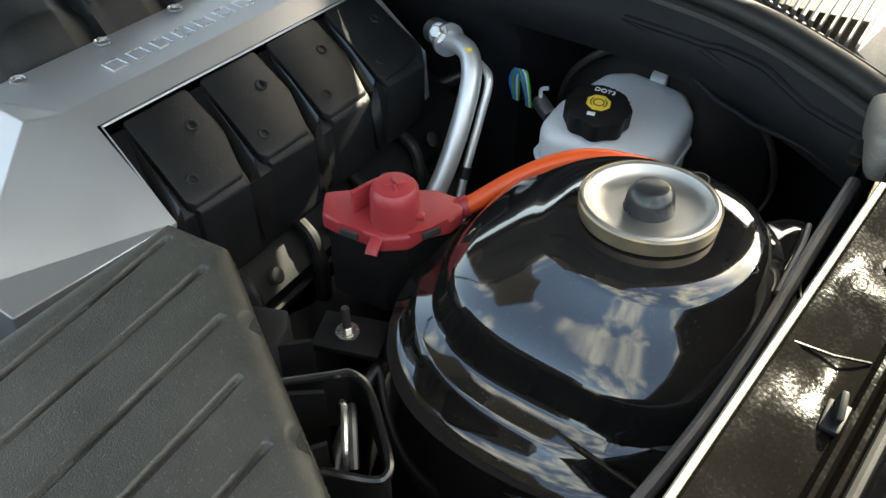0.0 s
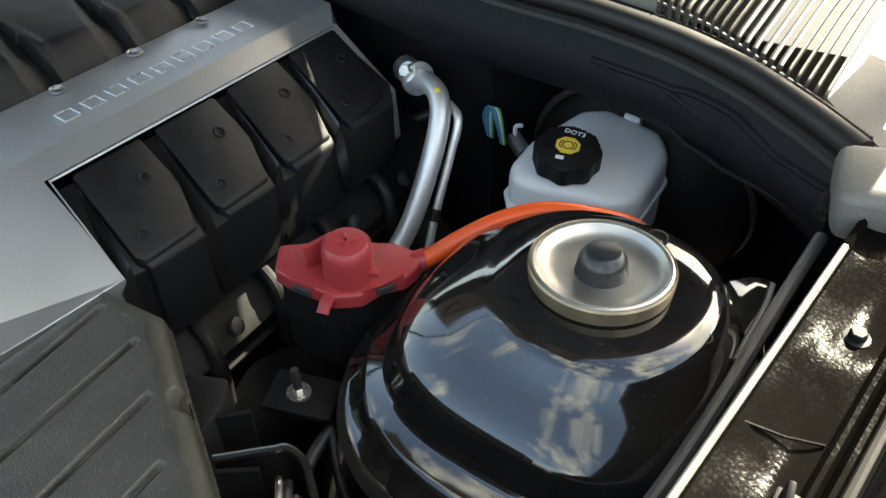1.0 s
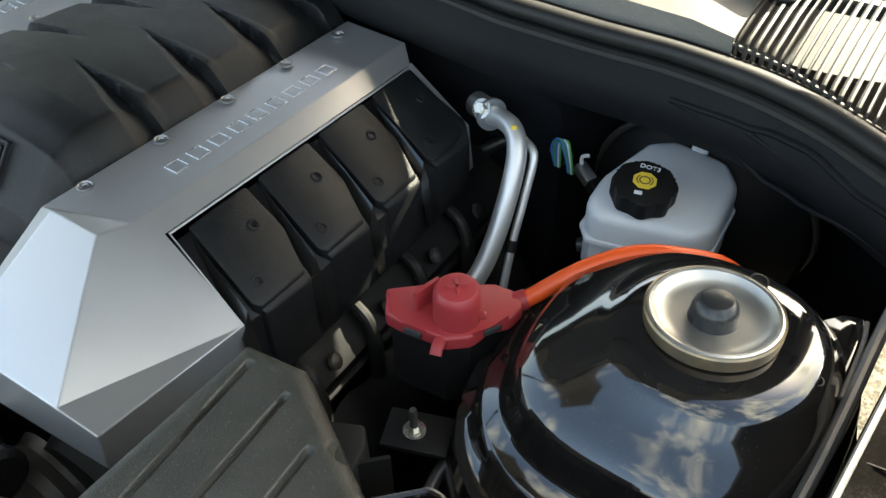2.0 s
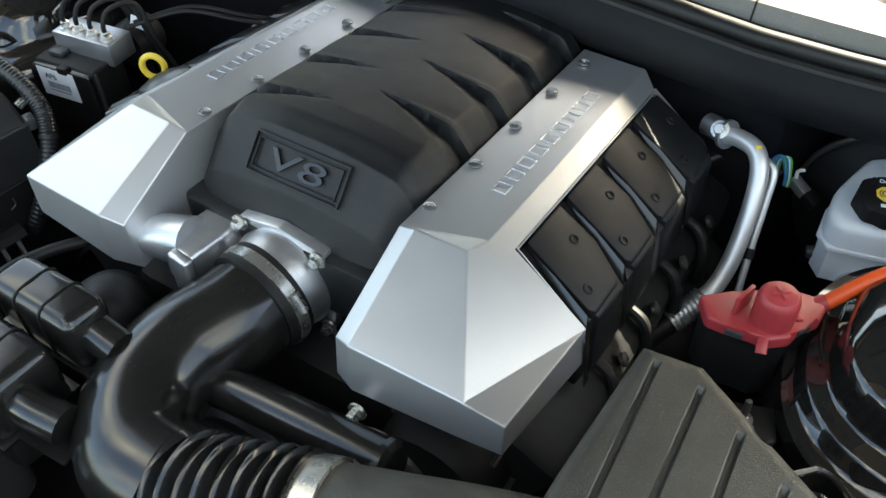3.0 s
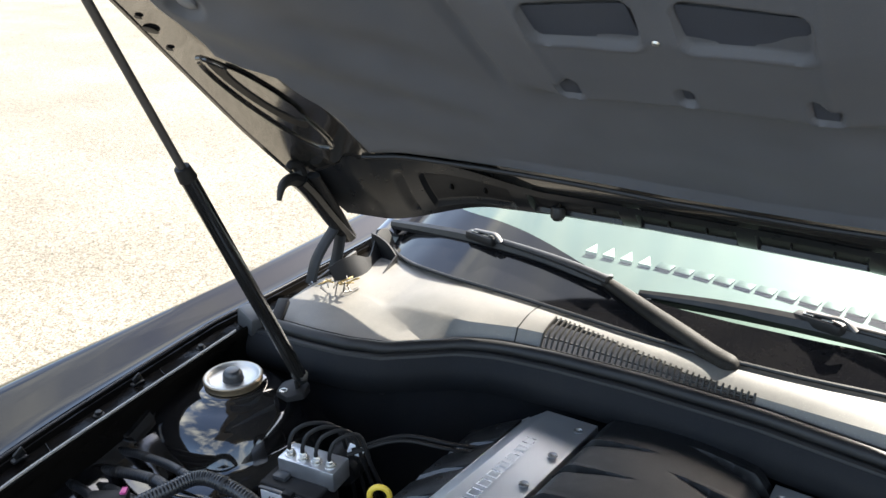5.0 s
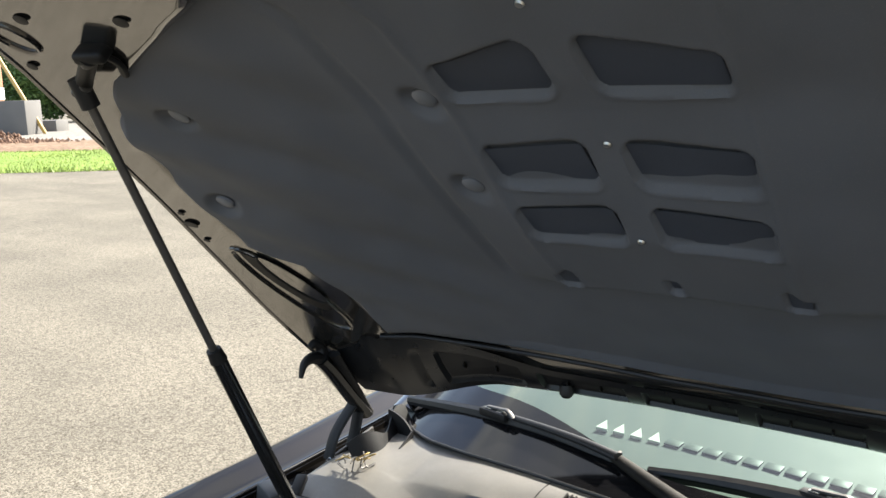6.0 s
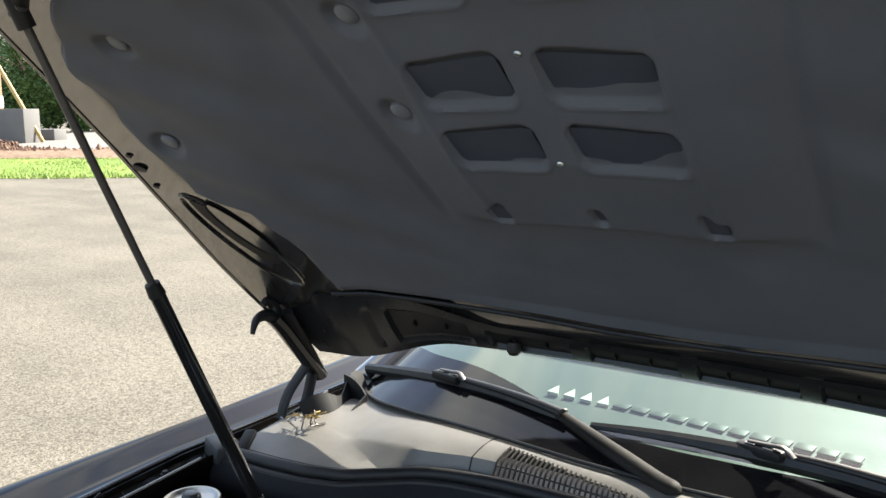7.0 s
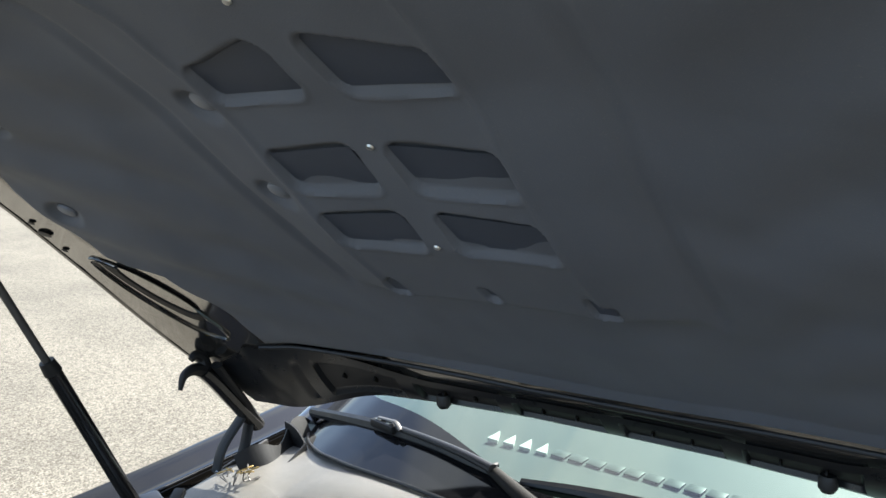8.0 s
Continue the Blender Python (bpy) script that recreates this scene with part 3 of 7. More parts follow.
for s, side in ((-1, "passenger"), (1, "driver")):
    solid("inner_fender", side_sheet(FENDER, s, -0.55, 0.62, 150), CHANNEL,
          "dusty black painted inner fender channel beside the engine bay", "inner fender", sharp=40)
    solid("fender", side_sheet(OUTER if s > 0 else CREST, s, -0.62, 1.6, 80), FENDER_PAINT, "glossy black front fender of the car", "fender")
    bm = tube([(s * rail_x(y, s), y, 0.9545 - 0.06 * smooth(0, 0.9, -y) ** 1.5) for y in (-0.45, -0.2, 0.0, 0.1, 0.21)], 0.0022, 6, 6)
    tagged(link("seam_flange", bm, SEAM), "worn seam along the edge of the inner fender", "body seam", "", "structure")
    # rubber bead outside the channel
    bm = tube([(s * (rail_x(y, s) + 0.0625), y, 0.948 - 0.10 * smooth(0, 0.9, -y) ** 1.5) for y in (-0.5, -0.25, 0.0, 0.2, 0.4, 0.6)], 0.0032, 8, 6)
    tagged(link("fender_bead", bm, RUBBER), "black rubber bead between fender and channel", "seal", "", "structure")
    for y in (-0.28, -0.05, 0.156, 0.42):
        x = s * (rail_x(y, s) + 0.030)
        b = thing("fender_bolt", (x, y, 0.944), "black hexagon bolt in the fender channel", "bolt", "bolts along the fender channels")
        part("head", hexbolt((x, y, 0.9405), 0.0050, 0.0065), DULL_BLACK, b)
    for y in (-0.17, 0.03, 0.29):
        x = s * (rail_x(y, s) + 0.041)
        b = thing("channel_clip", (x, y, 0.944), "small black plastic clip in the fender channel", "clip", "clips along the fender channels")
        part("foot", box((0.012, 0.02, 0.004), (x, y, 0.944), 0.0015), DULL_BLACK, b)
        part("tongue", box((0.004, 0.016, 0.014), (x, y + 0.002, 0.949), 0.0015, (20, 0, 10)), DULL_BLACK, b)
    # pressed ribs across the channel
    for y in (-0.36, -0.14, 0.066, 0.235):
        bm = tube([(s * (rail_x(y, s) + 0.006), y, 0.9445), (s * (rail_x(y, s) + 0.026), y + 0.004, 0.9425), (s * (rail_x(y, s) + 0.044), y + 0.01, 0.9425)], 0.0009, 6, 5, curved=False)
        tagged(link("channel_rib", bm, PAINT_DUSTY), "pressed rib across the dusty fender channel", "body panel", "", "structure")

def bent_panel(u, v):
    a = Vector((-0.684, -0.046, 0.902)).lerp(Vector((-0.652, -0.022, 0.900)), u)
    b = Vector((-0.692, 0.012, 0.924)).lerp(Vector((-0.655, 0.015, 0.912)), u)
    return a.lerp(b, v) + Vector((0, 0, 0.003 * math.sin(u * math.pi) - 0.010 * smooth(0.75, 1.0, u) ** 2))


solid("panel_tab", sheet(bent_panel, 14, 12, 0.003), PAINT, "glossy black bent tab between fender and strut tower", "body panel")
solid("bay_floor", box((1.3, 1.2, 0.02), (0, -0.05, 0.44)), DULL_BLACK, "dark undertray below the engine", "undertray")
solid("radiator_panel", box((1.36, 0.05, 0.40), (0, -0.475, 0.66), 0.01), DULL_BLACK, "black radiator support panel at the front of the bay", "panel")
solid("front_bumper", box((1.75, 0.22, 0.5), (0, -0.66, 0.6), 0.08, seg=4), PAINT, "glossy black front bumper", "bumper")

# ---- firewall, cowl, windshield ----
LIP_X = [-0.72, -0.65, -0.58, -0.51, -0.45, -0.40, -0.35, -0.29, -0.20, -0.08, 0.08, 0.20, 0.30, 0.38, 0.46, 0.53, 0.59, 0.65, 0.72]
LIP_Y = [0.258, 0.262, 0.264, 0.272, 0.290, 0.324, 0.360, 0.376, 0.380, 0.382, 0.380, 0.374, 0.370, 0.376, 0.384, 0.380, 0.364, 0.334, 0.29]
LIP_Z = [0.945, 0.947, 0.948, 0.949, 0.950, 0.952, 0.954, 0.957, 0.962, 0.965, 0.965, 0.960, 0.955, 0.951, 0.949, 0.948, 0.948, 0.948, 0.948]
GX = [0.0, 0.12, 0.25, 0.33, 0.40, 0.47, 0.56, 0.64, 0.70, 0.80]
BASE_Y = [0.447, 0.452, 0.470, 0.482, 0.492, 0.503, 0.530, 0.575, 0.640, 0.76]
BASE_Z = [1.000, 1.000, 0.998, 0.996, 0.993, 0.989, 0.980, 0.968, 0.957, 0.945]


def lip(x):
    return curve_at(LIP_X, LIP_Y, x), curve_at(LIP_X, LIP_Z, x)


def glass_base(x):
    return curve_at(GX, BASE_Y, abs(x)), curve_at(GX, BASE_Z, abs(x))


def firewall_at(u, v):
    x = lerp(-0.70, 0.70, u)
    y, z = lip(x)
    deep = 0.03 * math.sin(v * math.pi) - 0.02 * smooth(0.35, 1, v) + 0.42 * smooth(0.33, 0.40, x) * smooth(0.10, 0.22, v)
    return (x, y + 0.018 + deep * 0.3 + 0.006 * math.sin(x * 23) * smooth(0.1, 0.4, v), lerp(z - 0.006, 0.45, v))


solid("firewall", sheet(firewall_at, 70, 24, 0.012), FIREWALL, "dull black firewall panel behind the engine", "firewall")
for x, y, z in ((-0.474, 0.262, 0.878), (-0.206, 0.362, 0.916), (0.20, 0.362, 0.914), (0.05, 0.378, 0.93)):
    yy = lip(x)[0]
    b = thing("firewall_plug", (x, yy + 0.014, z), "black push plug in the firewall", "plug", "plugs in the firewall")
    part("rim", lathe([(0.016, 0), (0.016, 0.003), (0.011, 0.006), (0.009, 0.004), (0, 0.004)], (x, yy + 0.016, z), 24, (90, 0, 0)), RUBBER, b)

# weatherstrip: a soft bulb on a flat foot along the cowl's lip
xs = [lerp(-0.69, 0.69, i / 46) for i in range(47)]
bm = tube([(x, lip(x)[0] - 0.002, lip(x)[1] + 0.006) for x in xs], 0.0105, 12, 3)
tube([(x, lip(x)[0] - 0.016, lip(x)[1] - 0.004) for x in xs], 0.0065, 10, 3, bm)
tube([(x, lip(x)[0] + 0.011, lip(x)[1] + 0.008) for x in xs], 0.0045, 8, 3, bm)
solid("weatherstrip", bm, RUBBER, "black rubber weatherstrip along the front of the cowl", "weatherstrip")
bm = sheet(lambda u, v: (lerp(-0.69, 0.69, u), lip(lerp(-0.69, 0.69, u))[0] - 0.020 - 0.012 * math.sin(v * math.pi), lip(lerp(-0.69, 0.69, u))[1] - 0.006 - 0.055 * v), 70, 8, 0.004)
solid("cowl_skirt", bm, FIREWALL, "black skirt hanging below the weatherstrip", "trim")

# moulded ridges in the sound mat on the driver's side
for xs, downs, thick in (([0.47, 0.54, 0.56, 0.60, 0.62, 0.64, 0.66, 0.69], [0.020, 0.018, 0.013, 0.012, 0.016, 0.019, 0.017, 0.012], 0.0030),
                         ([0.54, 0.58, 0.61, 0.64, 0.69], [0.021, 0.028, 0.027, 0.034, 0.038], 0.0030),
                         ([0.47, 0.50, 0.525, 0.545, 0.565, 0.60, 0.645, 0.69], [0.020, 0.025, 0.043, 0.053, 0.061, 0.063, 0.052, 0.048], 0.0026)):
    rx = [lerp(xs[0], xs[-1], i / 30) for i in range(31)]
    bm = tube([(x, lip(x)[0] - 0.0285 - 0.004 * math.sin(math.pi * min(1.0, curve_at(xs, downs, x) / 0.055)), lip(x)[1] - curve_at(xs, downs, x)) for x in rx], thick, 8, 2)
    solid("mat_ridge", bm, FIREWALL, "moulded ridge in the dark sound mat", "sound mat")

G1, G2 = (-0.245, 0.074), (0.500, 0.655)
WF, WC = 0.12, 0.40   # where the front face starts and where it breaks over into the deck


def in_grille(x):
    return G1[0] < x < G1[1] or G2[0] < x < G2[1]


def grille_top(x):
    """How far back over the deck the grille reaches."""
    return lerp(WC + 0.36, WC, smooth(-0.30, 0.085, x) ** 0.8) if x < 0.3 else 0.88


def cowl_point(x, w):
    """w: 0 at the lip, WF at the foot of the face, WC at its sharp crest, 1 at the windshield."""
    y0, z0 = lip(x)
    y1, z1 = glass_base(x)
    y0, z0, y1, z1 = y0 + 0.012, z0 + 0.002, y1 + 0.01, z1 - 0.006
    cy = curve_at([-0.70, -0.572, -0.50, -0.43, -0.36, -0.285, -0.212, -0.016, 0.08, 0.30, 0.46, 0.55, 0.65, 0.70],
                  [0.42, 0.410, 0.398, 0.388, 0.384, 0.402, 0.410, 0.400, 0.398, 0.394, 0.402, 0.392, 0.352, 0.31], x)
    cz = curve_at([-0.70, -0.572, -0.50, -0.43, -0.36, -0.285, 0.0, 0.30, 0.46, 0.55, 0.65, 0.70],
                  [0.951, 0.954, 0.968, 0.979, 0.985, 0.987, 0.986, 0.984, 0.978, 0.970, 0.960, 0.955], x)
    fy = max(y0 + 0.001, curve_at([-0.70, -0.572, -0.48, -0.395], [0.415, 0.405, 0.366, 0.330], x) if x < -0.39 else 0.0)
    fz = z0 + 0.10 * (fy - y0)
    if w < WF:
        return Vector((x, lerp(y0, fy, w / WF), lerp(z0, fz, w / WF)))
    if w < WC:
        k = (w - WF) / (WC - WF)
        return Vector((x, lerp(fy, cy, k), lerp(fz, max(cz, fz), k)))
    k = (w - WC) / (1 - WC)
    arch = 0.006 * math.sin(math.pi * k) * smooth(-0.56, -0.40, x)
    return Vector((x, lerp(cy, y1, k), lerp(max(cz, fz), z1, k) + arch))


def cowl_at(u, v):
    return cowl_point(lerp(-0.70, 0.70, u), v)


bm = sheet(cowl_at, 140, 25, 0.004, keep=lambda u, v: not (in_grille(lerp(-0.70, 0.70, u)) and 0.14 < v < grille_top(lerp(-0.70, 0.70, u))))
solid("cowl", bm, COWL, "dusty charcoal plastic cowl below the windshield", "cowl", sharp=22)
solid("cowl_tray", sheet(lambda u, v: cowl_point(lerp(-0.68, 0.68, u), lerp(0.02, 0.95, v)) - Vector((0, 0, 0.085)), 60, 6), DULL_BLACK, "dark tray under the cowl grille", "cowl")
# seam where two cowl halves meet
for x in (-0.283, 0.283):
    bm = tube([cowl_point(x, w) + Vector((0, 0, 0.0002)) for w in (0.13, 0.27, WC, 0.6, 0.8, 0.98)], 0.0012, 6, 4, curved=False)
    solid("cowl_seam", bm, DULL_BLACK, "dark joint across the cowl", "joint")


def cowl_grille(x0, x1, count, label):
    g = thing("cowl_grille", (lerp(x0, x1, 0.5), 0.40, 0.98), label, "grille", "grilles in the cowl")
    for i in range(count):
        x = lerp(x0, x1, (i + 0.5) / count)
        end = max(WC + 0.03, grille_top(x) + 0.02)
        pts = [cowl_point(x, w) + Vector((0, 0, 0.0008)) for w in (0.12, 0.22, 0.33, WC - 0.02, WC + 0.02, lerp(WC, end, 0.5), end)]
        part("slat", tube(pts, (x1 - x0) / count * 0.20, 6, 2, curved=False, flat=1.4), SLAT, g)
    bars = [cowl_point(lerp(x0, x1, k / 20), WC) - Vector((0, 0, 0.006)) for k in range(21)]
    part("cross_bar", tube(bars, 0.0016, 6, 1, curved=False), SLAT, g)
    return g


cowl_grille(*G1, 38, "charcoal slatted air grille in the cowl")
cowl_grille(*G2, 20, "charcoal slatted air grille at the driver's side of the cowl")


def glass_point(x, w):
    y0, z0 = glass_base(x)
    y = y0 + w * (0.82 - 0.12 * (x / 0.7) ** 2)
    z = z0 + 0.002 + w * 0.315 - 0.08 * w * (1 - w) - 0.03 * w * (x / 0.7) ** 2
    return Vector((x, y, z))


def border_width(u):
    return 0.085 + 0.115 * smooth(0.45, 0.15, u) + 0.06 * (2 * abs(u - 0.5)) ** 4


ws = thing("windshield", (0, 0.45, 1.0), "green-tinted windshield with a black border and a sky reflection", "windshield", "", "structure")
pane = part("pane", sheet(lambda u, v: glass_point(lerp(-0.71, 0.71, u), lerp(border_width(u), 1.0, v)), 60, 30), GLASS, ws)
pane.visible_shadow = False
part("border", sheet(lambda u, v: glass_point(lerp(-0.71, 0.71, u), lerp(0.0, border_width(u), v)), 60, 5), BLACK_BAND, ws, "black ceramic border")
part("lower_moulding", tube([glass_point(lerp(-0.705, 0.705, i / 30), -0.002) - Vector((0, 0, 0.001)) for i in range(31)], 0.0035, 8, 3), RUBBER, ws, "black rubber moulding")
for s in (-1, 1):
    part("pillar", tube([glass_point(s * 0.715, w) + Vector((s * 0.012, 0, 0.004)) for w in (0, 0.25, 0.5, 0.75, 1.0)], 0.03, 10, 5, flat=0.6), PAINT, ws, "black painted windshield pillar")
solid("roof", sheet(lambda u, v: (lerp(-0.6, 0.6, u), lerp(1.25, 2.6, v), 1.308 + 0.03 * math.sin(v * 3.1) - 0.05 * (2 * u - 1) ** 2), 12, 12, 0.03), PAINT, "black car roof behind the windshield", "roof")
# dashboard under the glass, with its defroster vents
dash = thing("dashboard", (0, 0.75, 0.95), "dark dashboard top with a row of defroster vents", "dashboard")
part("top", sheet(lambda u, v: (lerp(-0.72, 0.72, u), lerp(0.50, 1.15, v) + 0.10 * (2 * u - 1) ** 2, 0.975 + 0.015 * math.sin(v * 3.0) + 0.05 * v - 0.02 * (2 * u - 1) ** 2), 24, 12, 0.03), DASH, dash)
for i in range(16):
    x = -0.30 + i * 0.034
    y = 0.71 - 0.0018 * i
    if i < 4:
        # sunlit spots on the vents, made as pale painted triangles
        bm = facets([(x - 0.011, y - 0.010, 1.004), (x + 0.012, y - 0.012, 1.004), (x - 0.002, y + 0.020, 1.008)], [(0, 1, 2)])
        r = bmesh.ops.extrude_face_region(bm, geom=list(bm.faces))
        bmesh.ops.translate(bm, vec=(0, 0, -0.006), verts=[v for v in r["geom"] if isinstance(v, bmesh.types.BMVert)])
        part("vent_sun_patch", bm, VENT_SUN, dash, "pale triangle painted for sunlight on the vents")
    else:
        part("vent_slot", box((0.028, 0.022, 0.004), (x, y, 1.003), 0.001, (4, 0, -8)), VENT_GREEN, dash, "grey-green vent slot")
solid("cabin_floor", box((1.5, 1.6, 0.02), (0, 1.7, 0.6)), DULL_BLACK, "dark cabin floor", "floor")
solid("cabin_wall", box((1.5, 0.02, 0.8), (0, 2.5, 1.0)), DULL_BLACK, "dark back wall of the cabin", "wall")

# ---- the raised hood ----
HOOD_Y = [-0.62, -0.50, -0.30, -0.15, 0.0, 0.16, 0.30, 0.45, 0.58, 0.66]
HOOD_Z = [1.905, 1.870, 1.785, 1.695, 1.590, 1.462, 1.355, 1.232, 1.125, 1.066]


def hood_roll(y):
    """How far the sides turn down."""
    return curve_at([0.10, 0.20, 0.30, 0.40, 0.50], [0.0, 0.010, 0.030, 0.048, 0.060], y)


def hood_under(x, y):
    return Vector((x, y, curve_at(HOOD_Y, HOOD_Z, y) - 0.10 * x * x - hood_roll(y) * smooth(0.50, 0.76, abs(x))))


HOOD_N = Vector((0, -0.61, -0.79))  # out of the underside


def hood_half(y):
    return curve_at([-0.62, -0.30, -0.16, 0.0, 0.10, 0.20, 0.30, 0.40, 0.47], [0.49, 0.545, 0.598, 0.664, 0.694, 0.720, 0.735, 0.735, 0.725], y)


def hood_rear(x):
    return curve_at([0, 0.15, 0.30, 0.42, 0.52, 0.60, 0.66, 0.72], [0.572, 0.570, 0.556, 0.535, 0.520, 0.508, 0.500, 0.490], abs(x))


# half width of the liner along the hood
LX = [-0.62, -0.45, -0.28, -0.20, -0.162, -0.140, -0.118, -0.106, -0.087, -0.073, -0.035, 0.00, 0.05, 0.14, 0.185, 0.205, 0.235, 0.30, 0.36, 0.43, 0.60]
LW = [0.18, 0.20, 0.235, 0.28, 0.336, 0.403, 0.472, 0.510, 0.544, 0.566, 0.601, 0.618, 0.632, 0.644, 0.645, 0.625, 0.585, 0.572, 0.572, 0.578, 0.585]


def hood_sheet(off, half_add=0.0, rear_add=0.0):
    def at(u, v):
        k = 2 * u - 1
        x0 = k * 0.70
        y = lerp(hood_rear(x0) + rear_add, -0.60, v)
        x = k * (hood_half(y) + half_add)
        thin = 1 - 0.8 * smooth(0.90, 1.0, abs(k)) if off > 0.02 else 1.0
        q = hood_under(x, y) - HOOD_N * (off * thin + 0.032 * smooth(curve_at(LX, LW, y) - 0.015, curve_at(LX, LW, y) - 0.07, abs(x)) * smooth(hood_rear(x0) - 0.03, hood_rear(x0) - 0.10, y))
        return q
    return at


hood = thing("hood", (0, 0.6, 1.1), "raised black car hood with a dark molded liner underneath", "hood")
part("outer_panel", sheet(hood_sheet(0.035, 0.012, 0.012), 50, 50), HOOD_PAINT, hood)
part("inner_frame", sheet(hood_sheet(0.0), 130, 320), HOOD_PAINT, hood, "glossy black painted hood frame")
# hemmed rim all round
rim = [hood_sheet(0.004, 0.008, 0.008)(0, v / 24) for v in range(25)]
rim += [hood_sheet(0.004, 0.008, 0.008)(u / 30, 1) for u in range(1, 31)]
rim += [hood_sheet(0.004, 0.008, 0.008)(1, 1 - v / 24) for v in range(1, 25)]
part("hem", tube(rim, 0.0065, 8, 1, flat=0.9), HOOD_PAINT, hood)

POCKETS = [(0.156, 0.104, 0.018, 0.132, 0.010), (0.082, 0.029, 0.018, 0.131, 0.010), (-0.018, -0.080, 0.018, 0.130, 0.035),
           (-0.150, -0.235, 0.020, 0.120, 0.03), (0.252, 0.216, 0.118, 0.146, 0.02), (0.247, 0.222, -0.008, 0.008, 0.0)]
PINS = [(0.489, -0.039), (0.578, 0.098), (0.168, -0.012), (0.180, 0.096)]


def box_mask(x, y, p, soft):
    """1 inside a pocket with rounded corners, 0 outside."""
    ya, yb, xa, xb, slant = p
    a = abs(x)
    lo = yb + slant * smooth(xa, xb, a) * 0.6
    hx, hy = (xb - xa) / 2, (ya - lo) / 2
    r = min(hx, hy) * 0.55
    qx, qy = abs(a - (xa + xb) / 2) - hx + r, abs(y - (ya + lo) / 2) - hy + r
    d = math.hypot(max(qx, 0.0), max(qy, 0.0)) + min(max(qx, qy), 0.0) - r
    return smooth(soft, -soft, d)


def liner_height(x, y):
    """How far the liner stands off the hood frame."""
    a = abs(x)
    h = -0.016 * smooth(0.54, 0.30, a)
    wide = 0.137 + 0.05 * smooth(-0.10, -0.2, y)
    plateau = max(0.0, min(1.0, (wide + 0.095 - a) / 0.092)) * smooth(0.285, 0.250, y)
    h -= 0.010 * smooth(0.10, -0.03, y) * smooth(0.36, 0.26, a)
    h += curve_at([-0.20, -0.02, 0.085, 0.15, 0.25], [0.006, 0.008, 0.015, 0.024, 0.022], y) * plateau + 0.0028 * math.exp(-((a - wide) / 0.006) ** 2) * smooth(0.26, 0.22, y)
    h -= 0.004 * smooth(0.016, 0.0, abs(a - wide - 0.100)) * smooth(0.29, 0.24, y)
    for p in POCKETS:
        h -= 0.0095 * box_mask(x, y, p, 0.0036) * plateau
        rim = (p[0] + 0.005, p[1] - 0.002, p[2] - 0.003, p[3] + 0.003, p[4])
        h += 0.0022 * box_mask(x, y, rim, 0.003) * plateau
    for px, py in PINS:
        d = math.hypot((a if px > 0.4 else -x) - px, (y - py) * 1.3)
        if d < 0.04:
            h -= 0.008 * smooth(0.030, 0.014, d)
    h += 0.004 * noise.noise(Vector((x * 4, y * 4, 1.7))) + 0.0018 * noise.noise(Vector((x * 22, y * 22, 4)))
    # two broad soft creases running to the corners
    h += 0.006 * math.exp(-((0.62 * a + y - 0.33) / 0.03) ** 2) * smooth(0.25, 0.4, a)
    h += 0.0035 * math.sin(46 * (0.75 * a + y) + 1.1) * smooth(0.25, 0.34, a) * smooth(0.42, 0.30, y)
    w = curve_at(LX, LW, y)
    edge = min((w - a) / 0.02, (liner_rear(x) + 0.002 - y) / 0.02)
    return lerp(-0.004, h + 0.004, max(0.0, min(1.0, edge)))


def liner_rear(x):
    return curve_at([0, 0.10, 0.26, 0.34, 0.50, 0.58, 0.62], [0.494, 0.492, 0.472, 0.462, 0.440, 0.425, 0.38], abs(x))


def liner_at(u, v):
    y = lerp(liner_rear((2 * u - 1) * 0.585), -0.56, v)
    x = (2 * u - 1) * curve_at(LX, LW, y)
    return hood_under(x, y) + HOOD_N * liner_height(x, y)


part("liner", sheet(liner_at, 400, 380), LINER, hood, "dark grey molded hood liner with six sunken pockets", sharp=60)
# a darker sheet on each pocket's floor; the shade is put into its colour
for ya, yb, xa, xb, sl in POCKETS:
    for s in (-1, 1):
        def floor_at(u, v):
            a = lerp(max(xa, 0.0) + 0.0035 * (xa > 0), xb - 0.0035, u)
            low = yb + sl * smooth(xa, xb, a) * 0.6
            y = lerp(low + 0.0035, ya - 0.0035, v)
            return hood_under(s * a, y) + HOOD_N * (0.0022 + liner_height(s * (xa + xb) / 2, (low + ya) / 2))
        part("pocket_shade_floor", sheet(floor_at, 14, 6), POCKET_SHADE, hood, "dark sheet on a pocket's floor with the shade in its colour")
for px, py in PINS:
    for s in (-1, 1):
        if s > 0 and px < 0.4:
            continue
        q = hood_under(s * px, py) + HOOD_N * (liner_height(s * px, py) + 0.001)
        bm = lathe([(0, -0.002), (0.0135, -0.002), (0.0130, 0.0012), (0.011, 0.0026), (0.004, 0.0034), (0, 0.0034)], (0, 0, 0), 24)
        bmesh.ops.transform(bm, matrix=Matrix.Translation(q) @ HOOD_N.to_track_quat('Z', 'X').to_matrix().to_4x4(), verts=bm.verts)
        part("push_pin", bm, PIN_GREY, hood, "round grey push pin")
for x, y in ((0.006, 0.031), (-0.004, 0.147), (0.0, -0.115)):
    q = hood_under(x, y) + HOOD_N * (liner_height(x, y) + 0.0005)
    bm = lathe([(0, 0), (0.004, 0), (0.003, 0.002), (0, 0.0024)], (0, 0, 0), 14)
    bmesh.ops.transform(bm, matrix=Matrix.Translation(q) @ HOOD_N.to_track_quat('Z', 'X').to_matrix().to_4x4(), verts=bm.verts)
    part("screw", bm, BRIGHT_STEEL, hood, "small bright screw")
